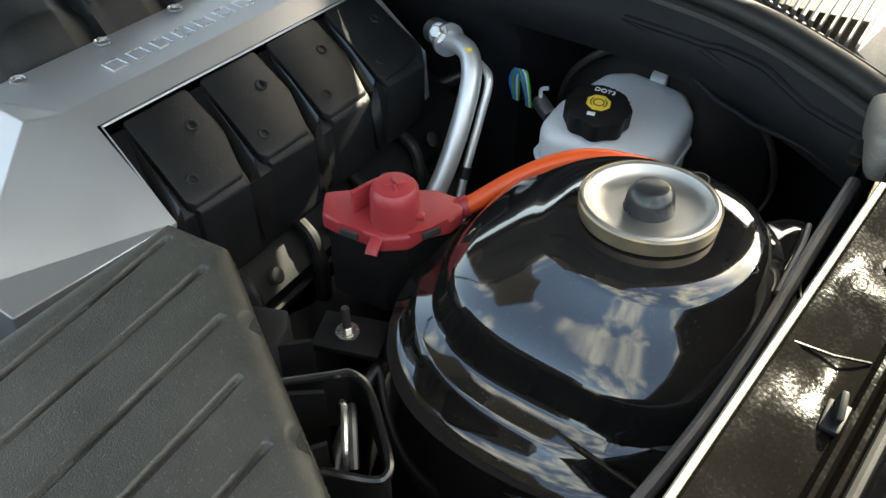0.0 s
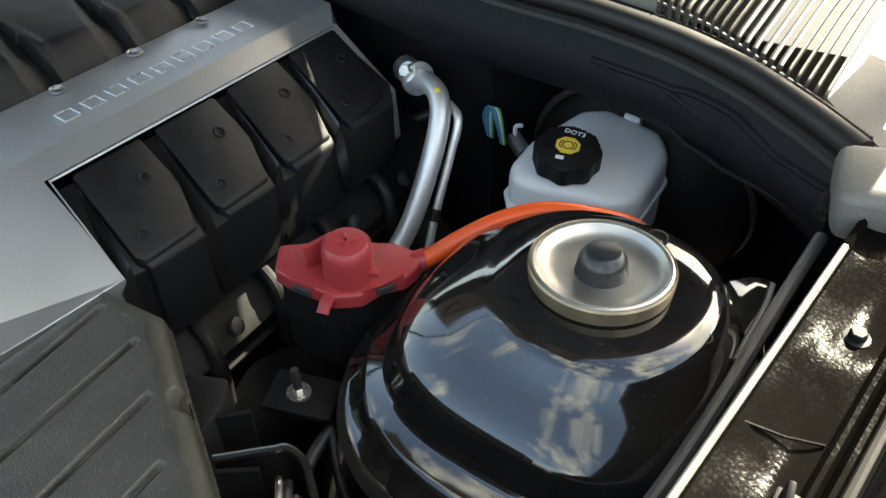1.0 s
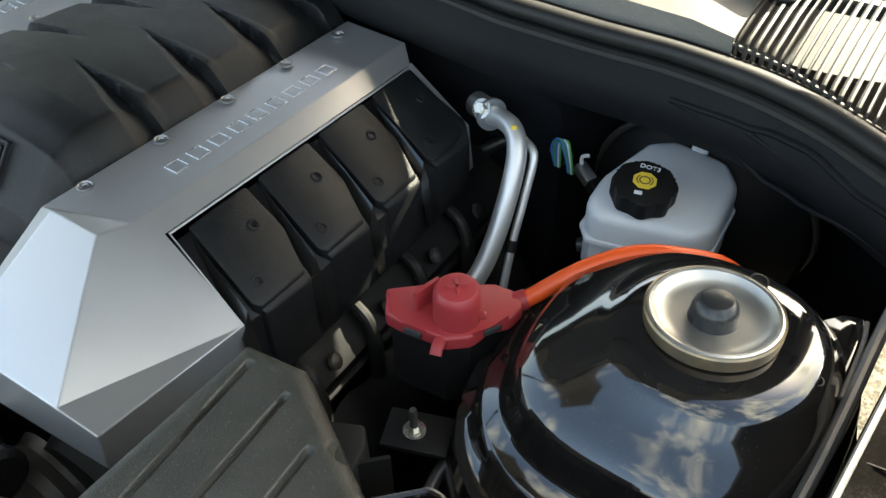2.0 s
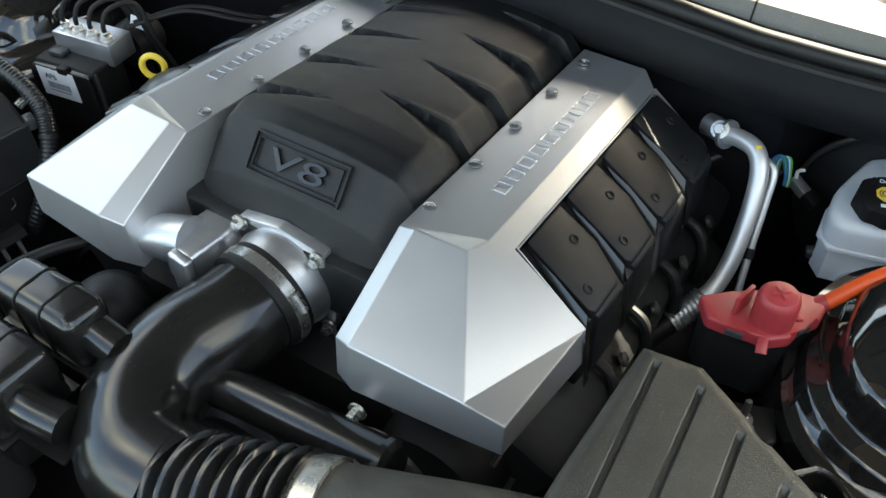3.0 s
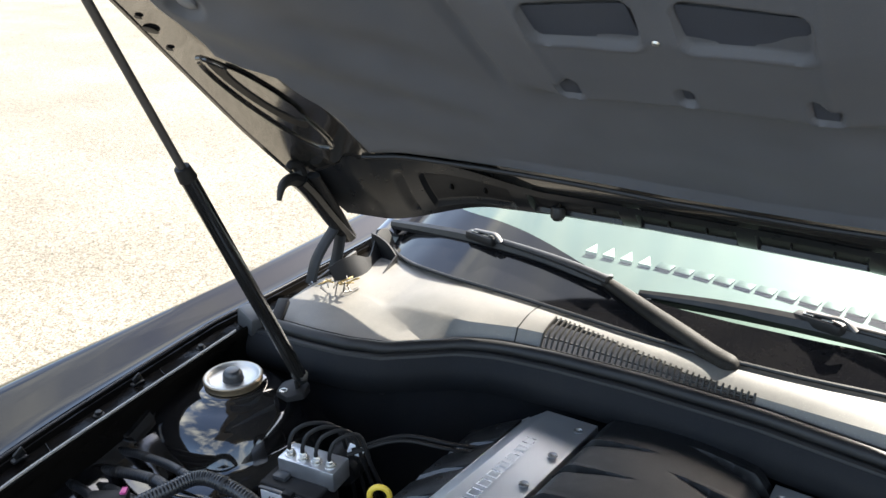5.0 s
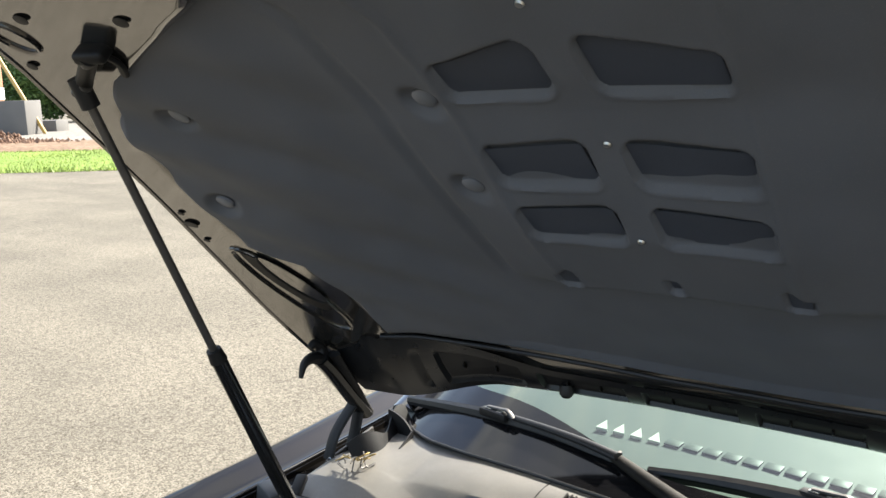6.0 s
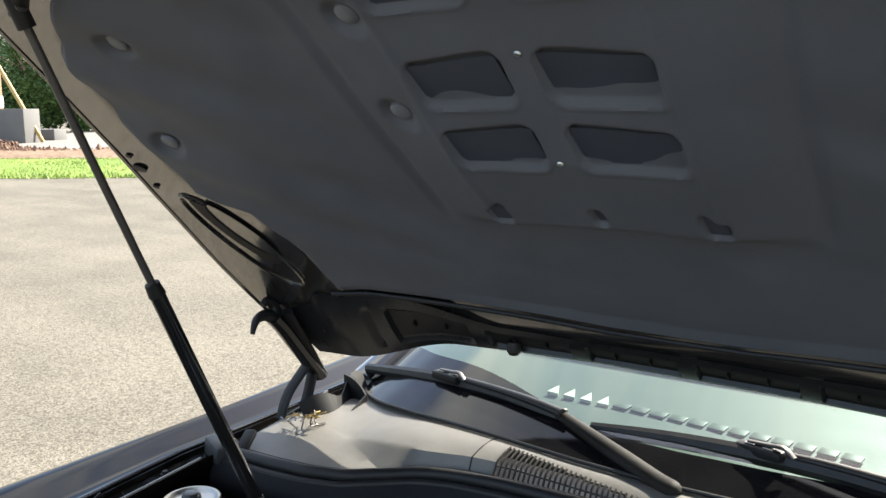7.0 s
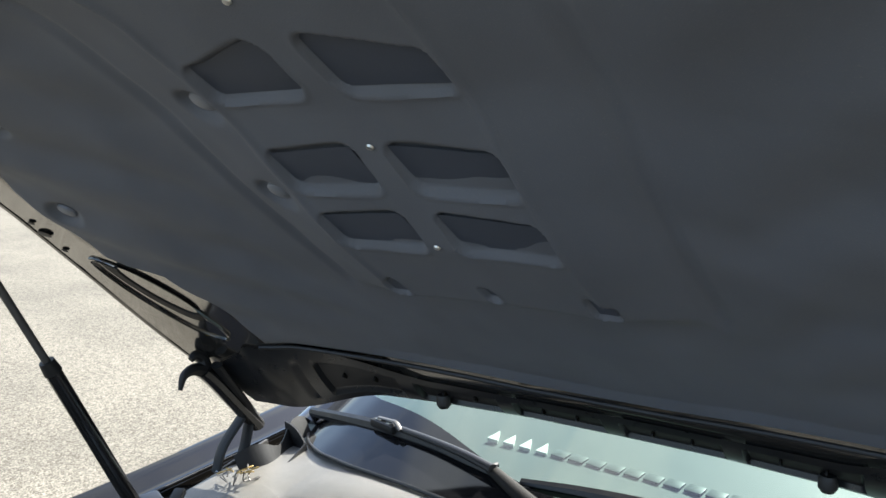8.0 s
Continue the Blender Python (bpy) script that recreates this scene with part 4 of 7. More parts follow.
# seal bead behind the liner and the slotted rear lip
part("rear_bead", tube([hood_under(x, liner_rear(x) + 0.003) + HOOD_N * 0.002 for x in [lerp(-0.585, 0.585, i / 40) for i in range(41)]], 0.004, 8, 2), RUBBER, hood, "black rubber bead")


def rear_lip(u, v):
    x = lerp(-0.690, 0.690, u)
    y = hood_rear(x)
    front = lerp(y - 0.040, min(y - 0.040, liner_rear(x) + 0.008), smooth(0.30, 0.46, abs(x)))
    a, b = hood_under(x, lerp(front, 0.420, smooth(0.58, 0.64, abs(x)))) + HOOD_N * 0.003, hood_under(x, y + 0.002)
    b.z = lerp(1.116, 1.068, smooth(0.40, 0.62, abs(x)))
    return a.lerp(b, v) + HOOD_N * 0.006 * math.sin(v * math.pi)


def slot(u, v, soft=0.06):
    k = abs((u * 8) % 1 - 0.5)
    return smooth(0.42, 0.40, k) * smooth(0.2, 0.2 + soft, v) * smooth(0.86, 0.86 - soft, v) * smooth(0.10, 0.11, u) * smooth(0.90, 0.89, u)


part("rear_lip", sheet(lambda u, v: rear_lip(u, v) - HOOD_N * 0.009 * slot(u, v), 320, 22), LIP_DARKENED, hood, "rear lip of the hood, coloured black for its dark reflection, with a row of dark slots")
for i in range(1, 7):
    a, b = (i + 0.5 - 0.385) / 8, (i + 0.5 + 0.385) / 8
    # black sheet over the slot's floor: its shade put into the colour
    part("lip_slot_shade", sheet(lambda u, v: rear_lip(lerp(a, b, u), lerp(0.28, 0.78, v)) - HOOD_N * 0.0082, 12, 4), DULL_BLACK, hood, "black sheet in a sunken slot, painted for its shade")
    for k in (0.3, 0.72):
        part("slot_web", box((0.003, 0.012, 0.008), tuple(rear_lip(lerp(a, b, k), 0.5) - HOOD_N * 0.006), 0.001, (-30, 0, 0)), PAINT_DUSTY, hood)
for s in (-1, 1):
    q = hood_under(s * 0.289, hood_rear(0.289) - 0.010) + HOOD_N * 0.014 + Vector((0, 0, -0.012))
    part("bump_stop", lathe([(0.010, 0), (0.012, 0.006), (0.012, 0.016), (0.008, 0.022), (0, 0.023)], tuple(q + Vector((0, 0, 0.018))), 18, (180, 0, 0)), RUBBER, hood, "black rubber bump stop")
# pressed holes and oval reliefs in the painted border
for s in (-1, 1):
    for x, y, r in ((0.683, 0.107, 0.004), (0.689, 0.128, 0.008), (0.696, 0.160, 0.004), (0.700, 0.40, 0.004), (0.585, -0.146, 0.005), (0.504, -0.199, 0.006), (0.389, -0.168, 0.006)):
        q = hood_under(s * x, y) + HOOD_N * 0.0015
        bm = lathe([(r * 1.0, 0), (r * 1.15, 0.0006), (r * 0.95, 0.0012), (0, 0.0006)], (0, 0, 0), 18)
        bmesh.ops.transform(bm, matrix=Matrix.Translation(q) @ HOOD_N.to_track_quat('Z', 'X').to_matrix().to_4x4() @ Matrix.Diagonal((1, 1.5, 1, 1)), verts=bm.verts)
        part("frame_hole", bm, DULL_BLACK, hood, "dark hole in the painted frame")
    for cx, cy, ax, ay, name in ((0.645, 0.285, 0.030, 0.105, "oval_relief"), (0.552, -0.182, 0.018, 0.024, "round_relief")):
        ring = []
        for i in range(33):
            a = 2 * math.pi * i / 32
            lx, ly = ax * math.cos(a), ay * math.sin(a)
            c, sn = math.cos(0.25), math.sin(0.25)
            ring.append(hood_under(s * (cx + lx * c - ly * sn), cy + lx * sn + ly * c) + HOOD_N * 0.001)
        part(name, tube(ring, 0.0036 if ay > 0.05 else 0.003, 8, 1), HOOD_PAINT, hood, "pressed rim in the painted frame")
    def oval(cx, cy, ax, ay, lift, turn=0.25):
        """A filled oval on the hood's frame: across, along."""
        def at(u, v):
            a, r = 2 * math.pi * u, 0.02 + 0.98 * v
            lx, ly = ax * r * math.cos(a), ay * r * math.sin(a)
            return hood_under(s * (cx + lx * math.cos(turn) - ly * math.sin(turn)), cy + lx * math.sin(turn) + ly * math.cos(turn)) + HOOD_N * lift
        return sheet(at, 40, 5)
    # no real hollow: a flat black oval carries the recess's shade as colour
    part("relief_shade", oval(0.638, 0.262, 0.024, 0.078, 0.0014), DULL_BLACK, hood, "black oval laid on the painted frame for a recess's shade")
    part("relief_floor", oval(0.622, 0.262, 0.017, 0.060, 0.0046), HOOD_PAINT, hood, "glossy tongue across the oval recess")
    part("relief_lip", tube([hood_under(s * (0.622 + 0.017 * math.cos(a) * 0.969 - 0.060 * math.sin(a) * 0.247), 0.262 + 0.017 * math.cos(a) * 0.247 + 0.060 * math.sin(a) * 0.969) + HOOD_N * 0.004 for a in (math.pi * (i / 20 - 0.5) for i in range(21))], 0.0026, 8, 1), DULL_BLACK, hood, "dark edge of the tongue")

# ---- gas prop between the strut tower and the hood ----
foot, collar, head = Vector((-0.517, 0.170, 0.946)), Vector((-0.530, 0.026, 1.289)), Vector((-0.524, -0.130, 1.632))
prop = thing("hood_prop", foot, "black gas prop holding the hood up", "hood prop")
axis = (head - foot).normalized()
part("cylinder", tube([foot, foot.lerp(head, 0.25), collar], 0.0105, 16, 4, curved=False), DUCT_BLACK, prop)
part("collar", tube([collar - axis * 0.006, collar + axis * 0.012], lambda u: 0.0118 - 0.002 * u, 16, 3, curved=False), DULL_BLACK, prop)
part("rod", tube([collar, head], 0.0052, 12, 4, curved=False), DARK_STEEL, prop, "thin dark piston rod")
for q, s in ((foot, -1), (head, 1)):
    sock = part("socket", tube([q - axis * 0.022 * s, q + axis * 0.012 * s], 0.0105 if s > 0 else 0.0075, 14, 4, curved=False), DULL_BLACK, prop)
    part("ball_stud", lathe([(0.005, -0.014), (0.005, 0), (0.008, 0.003), (0.008, 0.009), (0, 0.012)], tuple(q), 14, (0, 70, 0)), DARK_STEEL, sock)
mb = thing("prop_bracket", tuple(head), "black bracket joining the prop to the hood", "bracket")
hq = hood_under(-0.462, -0.148)
part("clevis", tube([head + Vector((-0.004, 0.004, -0.004)), head + Vector((0.014, -0.004, 0.010)), hq + HOOD_N * 0.016], 0.0095, 12, 6, flat=0.8), DULL_BLACK, mb)
part("plate", box((0.036, 0.028, 0.014), tuple(hq + HOOD_N * 0.008), 0.005, (38, 0, 20), seg=3), DULL_BLACK, mb)
part("stud", lathe([(0.0085, 0), (0.0085, 0.004), (0.006, 0.007), (0, 0.008)], tuple(hq + HOOD_N * 0.014 + Vector((-0.006, 0.0, -0.003))), 16, (218, 0, 0)), DARK_STEEL, mb, "worn ball stud")
part("tab", tube([hq + HOOD_N * 0.006, hood_under(-0.455, -0.128) + HOOD_N * 0.004, hood_under(-0.470, -0.112) + HOOD_N * 0.002], 0.0055, 8, 4, flat=0.7), DULL_BLACK, mb)

# ---- hood hinges ----
def hinge(s):
    h = thing("hinge", (s * 0.697, 0.47, 0.94), "black steel hood hinge beside the cowl", "hinge", "hood hinges")
    part("base_plate", box((0.006, 0.13, 0.05), (s * 0.705, 0.47, 0.945), 0.002, (8, 0, 0)), DARK_STEEL, h)
    part("rear_link", tube([(s * 0.700, 0.445, 0.940), (s * 0.698, 0.468, 0.985), (s * 0.697, 0.485, 1.035)], 0.014, 10, 5, flat=0.4), DULL_BLACK, h)
    part("front_link", tube([(s * 0.712, 0.410, 0.955), (s * 0.708, 0.428, 1.000), (s * 0.700, 0.470, 1.045)], 0.014, 10, 5, flat=0.4), DULL_BLACK, h)
    part("upper_arm", tube([(s * 0.695, 0.500, 1.020), (s * 0.698, 0.460, 1.072), (s * 0.700, 0.415, 1.130), (s * 0.702, 0.392, 1.156)], 0.0200, 10, 6, flat=0.7), DUCT_BLACK, h)
    part("gooseneck", tube([(s * 0.690, 0.500, 1.025), (s * 0.686, 0.460, 1.085), (s * 0.680, 0.405, 1.165)], 0.013, 10, 5, flat=0.6), DULL_BLACK, h)
    hook = tube([(s * 0.702, 0.395, 1.155), (s * 0.702, 0.372, 1.162), (s * 0.702, 0.352, 1.156), (s * 0.702, 0.342, 1.134)], lambda u: 0.0150 * (1 - 0.72 * u), 10, 6, flat=0.9)
    part("hook", hook, DULL_BLACK, h, "curved black hook")
    part("second_hook", tube([(s * 0.702, 0.398, 1.158), (s * 0.704, 0.396, 1.176), (s * 0.704, 0.382, 1.186), (s * 0.704, 0.370, 1.180)], lambda u: 0.0140 * (1 - 0.6 * u), 10, 5, flat=0.9), DULL_BLACK, h)
    for q in ((0.697, 0.492, 1.030), (0.712, 0.412, 0.957), (0.700, 0.447, 0.944)):
        part("rivet", lathe([(0, 0), (0.008, 0), (0.007, 0.005), (0, 0.007)], (s * q[0] - s * 0.006, q[1], q[2]), 14, (0, -90 * s, 0)), STEEL, h, "plated rivet")


hinge(-1)
hinge(1)
hb = thing("hinge_cover", (-0.66, 0.5, 0.95), "torn black shroud beside the hinge", "shroud")
part("wall", sheet(lambda u, v: (-0.655 + 0.02 * math.sin(u * 5) - 0.03 * v, lerp(0.43, 0.63, u), lerp(0.93, 0.985, v) + 0.012 * math.sin(u * 9)), 20, 6, 0.003), DULL_BLACK, hb)
wl = thing("wire_tangle", (-0.62, 0.37, 0.97), "tangle of thin bare wires by the hinge", "wires")
rw = random.Random(3)
for i in range(6):
    c = Vector((-0.648 + 0.006 * i, 0.372 + 0.008 * i, 0.972))
    pts = [c + Vector((rw.uniform(-0.018, 0.018), rw.uniform(-0.018, 0.022), rw.uniform(-0.008, 0.018))) for _ in range(5)]
    part("wire", tube(pts, 0.0012, 6, 5), BRASS if i % 2 else DARK_STEEL, wl)
cf = thing("cowl_fin", (-0.66, 0.57, 0.96), "black upright fin at the corner of the cowl", "fin")
part("blade", sheet(lambda u, v: (lerp(-0.70, -0.628, u) + 0.006 * math.sin(u * 3), lerp(0.578, 0.556, u), lerp(0.945, lerp(1.000, 0.978, u * u), v)), 10, 4, 0.003), DULL_BLACK, cf)
part("wall", sheet(lambda u, v: (lerp(-0.628, -0.614, u), lerp(0.556, 0.486, u), lerp(0.945, lerp(0.978, 0.962, u), v)), 8, 3, 0.003), DULL_BLACK, cf)
fb = thing("fender_bracket", (-0.69, 0.25, 0.95), "grey plastic bracket at the end of the seam", "bracket")
part("body", box((0.05, 0.045, 0.035), (-0.695, 0.258, 0.955), 0.006, (0, 12, -15)), GREY_PLASTIC, fb)
part("tab", box((0.02, 0.05, 0.012), (-0.665, 0.285, 0.965), 0.003, (20, 0, 25)), DULL_BLACK, fb)
cb = thing("corner_block", (0.70, 0.27, 0.95), "black end cap where weatherstrip meets the fender", "end cap")
part("body", box((0.05, 0.06, 0.04), (0.708, 0.275, 0.950), 0.010, (0, -8, 15), 3), COWL, cb)

# ---- wipers ----
def wiper(pts_head, pts_arm, pts_blade, joint, label):
    """A thick rounded head at the pivot, a slim steel arm and a blunt blade with its connector."""
    w = thing("wiper", pts_head[0], label, "wiper", "windshield wipers")
    head = lambda u: 0.0160 * min(1.0, math.sqrt(max(0.02, 1 - (1 - min(1, u / 0.10)) ** 2))) * (1 - 0.34 * smooth(0.35, 1.0, u))
    part("arm_head", tube(pts_head, head, 16, 10, flat=0.78), WIPER_BLACK, w, "dusty rounded head of the wiper arm")
    part("hinge_pin", tube([Vector(pts_head[-1]) + Vector((-0.004, -0.010, 0.004)), Vector(pts_head[-1]) + Vector((0.004, 0.012, 0.004))], 0.0045, 10, 2, curved=False), DARK_STEEL, w)
    part("pivot_cap", lathe([(0.012, 0), (0.014, 0.006), (0.010, 0.012), (0, 0.013)], tuple(Vector(pts_head[0]) + Vector((-0.006, 0.004, -0.020))), 18), DULL_BLACK, w)
    part("arm", tube(pts_arm, lambda u: 0.0092 - 0.0030 * u, 12, 8, flat=0.8), BLADE_BLACK, w, "slim black wiper arm")
    blade = part("blade", tube(pts_blade, lambda u: 0.0125 * (0.62 + 0.38 * math.sin(math.pi * min(1, max(0, 0.06 + 0.88 * u)))), 8, 8, flat=1.15), BLADE_BLACK, w)
    part("rubber_edge", tube([Vector(q) + Vector((0.004, 0.006, -0.010)) for q in pts_blade], 0.0030, 6, 8), RUBBER, blade)
    part("connector", box((0.072, 0.019, 0.016), tuple(joint), 0.004, (0, -3, -18)), DULL_BLACK, blade)
    for k in (-0.014, 0.012):
        part("connector_slot", box((0.016, 0.008, 0.0016), tuple(Vector(joint) + Vector((k, -0.3 * k, 0.0084))), 0.0004, (0, -3, -18)), STEEL, blade, "bright slot in the connector")
    part("hook", tube([Vector(joint) + Vector((0.05, -0.016, 0.006)), Vector(joint) + Vector((0.034, -0.010, 0.016)), Vector(joint) + Vector((0.012, 0, 0.012)), Vector(joint) + Vector((-0.018, 0.007, 0.009))], 0.0050, 8, 5, flat=0.6), DARK_STEEL, blade, "dark wiper hook")


wiper([(0.036, 0.435, 0.998), (-0.002, 0.450, 1.000), (-0.057, 0.474, 1.008), (-0.118, 0.501, 1.017), (-0.169, 0.525, 1.025), (-0.204, 0.543, 1.029)],
      [(-0.195, 0.532, 1.036), (-0.265, 0.553, 1.038), (-0.345, 0.574, 1.037), (-0.440, 0.594, 1.035)],
      [(-0.195, 0.542, 1.020), (-0.325, 0.577, 1.025), (-0.465, 0.606, 1.020), (-0.585, 0.634, 1.006), (-0.720, 0.672, 0.984)],
      (-0.467, 0.599, 1.030), "black wiper lying low across the passenger side of the glass")
wiper([(0.52, 0.47, 0.998), (0.47, 0.488, 1.008), (0.42, 0.505, 1.018), (0.36, 0.522, 1.028), (0.32, 0.532, 1.034)],
      [(0.33, 0.530, 1.036), (0.28, 0.538, 1.038), (0.20, 0.546, 1.040), (0.14, 0.549, 1.040)],
      [(0.36, 0.528, 1.022), (0.22, 0.545, 1.028), (0.10, 0.550, 1.029), (-0.03, 0.546, 1.026), (-0.145, 0.536, 1.021)],
      (0.11, 0.547, 1.038), "black wiper lying low across the driver's side of the glass")

# ---- engine cover ----
def rail_z(y):
    return 0.931 - 0.062 * max(0.0, y) - 0.12 * max(0.0, y - 0.29)


def rail_mesh(wide=True):
    """Faceted silver rail of the driver's side: flat top, outer chamfer, pointed front cap, skirts."""
    P = dict(
        a=(0.126, -0.034, 0.930), a2=(0.144, -0.036, 0.9365), b=(0.197, -0.037, 0.939), c=(0.203, -0.012, 0.9335), d=(0.221, 0.000, 0.9225),
        e=(0.296, -0.012, 0.8745), f=(0.256, -0.138, 0.892), g=(0.291, -0.136, 0.886), h=(0.127, -0.132, 0.882), h2=(0.147, -0.141, 0.893),
        k=(0.120, 0.343, rail_z(0.343)), k2=(0.136, 0.352, rail_z(0.345)), l=(0.196, 0.338, rail_z(0.335)), m=(0.217, 0.318, rail_z(0.318) - 0.012),
        n=(0.281, 0.322, 0.841), o=(0.291, 0.314, 0.800), i=(0.120, -0.130, 0.828), f0=(0.250, -0.140, 0.846), g0=(0.291, -0.139, 0.852), e0=(0.300, -0.014, 0.836),
        a0=(0.120, -0.030, 0.850), k0=(0.116, 0.345, 0.860), a3=(0.126, -0.034, 0.930), l0=(0.196, 0.350, 0.862), c2=(0.203, 0.05, rail_z(0.05)), i2=(0.147, -0.143, 0.836))
    P["a"] = (0.1265, -0.034, 0.9305)
    if not wide:
        # the passenger's rail ends in a plain corner
        P.update(g=(0.2600, -0.1350, 0.8895), g0=(0.2560, -0.1390, 0.8480), e=(0.276, -0.010, 0.884), e0=(0.282, -0.012, 0.842))
    names = list(P)
    F = ["a a2 h2 h", "a2 b f h2", "b c d e f", "f e g", "h h2 i2 i", "h2 f f0 i2", "f g g0 f0", "g e e0 g0", "a h i a0",
         "a k l c b a2", "c l m d", "k a a0 k0", "k k0 l0 l"]
    bm = facets([P[n] for n in names], [[names.index(v) for v in f.split()] for f in F])
    bmesh.ops.triangulate(bm, faces=[f for f in bm.faces if len(f.verts) > 4])
    hard = [e for e in bm.edges if len(e.link_faces) == 2 and e.calc_face_angle(0) > radians(10)]
    bmesh.ops.bevel(bm, geom=hard, offset=0.0011, segments=2, affect='EDGES', profile=0.5)
    return bm


def rim_mesh():
    """Bright edge of the rail round the coil panel."""
    pts = [(0.2955, -0.008, 0.872), (0.2215, 0.0035, 0.9205), (0.2185, 0.314, rail_z(0.314) - 0.0135), (0.2805, 0.3195, 0.842), (0.2905, 0.312, 0.800)]
    return tube(pts, 0.0013, 6, 6, curved=False)


def far_edge():
    pts = [(0.217, 0.318, rail_z(0.318) - 0.011), (0.281, 0.3235, 0.8425), (0.2915, 0.315, 0.799)]
    bm = bmesh.new()
    vs = []
    for p in pts:
        vs.append([bm.verts.new(Vector(p) + Vector(o)) for o in ((0, 0.003, 0), (0, -0.003, 0), (-0.004, -0.003, -0.006), (-0.004, 0.003, -0.006))])
    for a, b in zip(vs, vs[1:]):
        for k in range(4):
            bm.faces.new((a[k], a[(k + 1) % 4], b[(k + 1) % 4], b[k]))
    bm.faces.new(vs[0]), bm.faces.new(vs[-1])
    return bm


PITCH = 0.0765


def pad_plane(x, y):
    """Height of the sloping coil panel."""
    return 0.9185 - 0.062 * y - 0.55 * (x - 0.221)


def coil_panel():
    poly = [(0.219, 0.002), (0.293, -0.006), (0.299, 0.05), (0.299, 0.30), (0.282, 0.318), (0.217, 0.315)]
    return prism(poly, 0.79, lambda x, y: pad_plane(x, y) - 0.010, 0.002)


def coil_pad(i):
    y0 = 0.006 + i * PITCH
    top = lambda x, y: pad_plane(x, y)
    poly = [(0.2225, y0 + 0.013), (0.2905, y0 + 0.002), (0.2965, y0 + 0.006), (0.2965, y0 + 0.055), (0.262, y0 + 0.0725), (0.2225, y0 + 0.0755)]
    bm = prism(poly, 0.86, top, 0.0025)
    drop = [(0.288, y0 + 0.004), (0.300, y0 + 0.006), (0.302, y0 + 0.056), (0.290, y0 + 0.060)]
    return prism(drop, 0.795, lambda x, y: pad_plane(0.2965, y) - 0.55 * (x - 0.288) * 1.2 + 0.002, 0.003, bm=bm)


def coil_fin(i):
    """Blade between two pads: thin at the rail, deep at the outer edge."""
    y0 = 0.004 + i * PITCH
    zt = lambda x, y, up: pad_plane(x, y) + up
    a, b = (0.230, y0 + 0.012), (0.300, y0 - 0.006)
    V = [(a[0], a[1], zt(*a, -0.004)), (a[0] + 0.001, a[1] + 0.001, zt(*a, -0.004)), (b[0], b[1], zt(*b, -0.012)), (b[0], b[1] - 0.013, zt(*b, -0.012)),
         (0.258, y0 + 0.004, zt(0.258, y0, 0.003)), (0.293, y0 - 0.003, zt(0.293, y0, 0.001)), (0.304, y0 - 0.005, 0.80), (0.304, y0 - 0.016, 0.80)]
    return facets(V, [(0, 4, 1), (0, 3, 5, 4), (1, 4, 5, 2), (5, 3, 2), (2, 3, 7, 6)])


def pad_screw(x, y):
    z = pad_plane(x, y)
    return lathe([(0.0052, -0.002), (0.0052, 0.0008), (0.0042, 0.0016), (0.0028, 0.0012), (0.0024, -0.0005), (0, -0.0005)], (x, y, z), 20, (0, 29, 0))


def name_bar(i):
    """One of nine plain raised outlines where the maker's name stands."""
    y, x = 0.058 + i * 0.0232, 0.175
    bm = bmesh.new()
    for dx, dy, wx, wy in ((-0.0070, 0, 0.0011, 0.0150), (0.0070, 0, 0.0011, 0.0150), (0, -0.0069, 0.0130, 0.0011), (0, 0.0069, 0.0130, 0.0011)):
        box((wx, wy, 0.0014), (x + dx, y + dy, rail_z(y + dy) + 0.0006), 0.0003, (-3.5, 0, 0), 1, bm)
    return bm


EMBOSS = material("embossed_bright_silver", (0.60, 0.61, 0.63), 0.28, metal=0.7, var=0.05, scale=60)
SCREW_GREY = material("dull_plated_screw", (0.30, 0.30, 0.30), 0.35, metal=0.8, var=0.2, scale=90)
cover = thing("engine_cover", (0, 0.1, 0.80), "black V8 engine cover with silver faceted side rails", "engine cover")
for s in (1, -1):
    f = (lambda b: b) if s > 0 else mirrored
    rail = part("rail", f(rail_mesh(s > 0)), SILVER, cover, "satin silver faceted rail with a pointed front cap", sharp=8)
    part("far_edge", f(far_edge()), SILVER, rail, "bright silver rear edge")
    part("rim", f(rim_mesh()), SILVER, rail, "thin bright rim round the coil panel")
    for i in range(9):
        part("raised_outline", f(name_bar(i)), EMBOSS, rail, "plain raised silver outline")
    for i in range(5):
        y = 0.0 + i * 0.0775
        x = s * 0.135
        part("rail_screw", lathe([(0.0066, -0.001), (0.0066, 0.0004), (0.0058, 0.0008), (0.0048, -0.0004), (0.0030, 0.0002), (0.0024, -0.0012), (0, -0.0012)], (x, y, rail_z(y) - 0.0006), 22, (-3.5, 0, 0)), SCREW_GREY, rail, "recessed grey screw")
    panel = part("coil_panel", f(coil_panel()), GRAIN_BLACK, cover, "black plastic coil panel with four pads")
    for i in range(4):
        part("pad", f(coil_pad(i)), GRAIN_BLACK, panel, "black grained pad")
        part("fin", f(coil_fin(i)), DUCT_BLACK, panel, "black curved fin")
        for dx, dy in ((0.249, 0.0585), (0.281, 0.024)):
            part("pad_screw", f(pad_screw(dx, 0.0015 + dy + i * PITCH)), DULL_BLACK, panel, "recessed black screw")


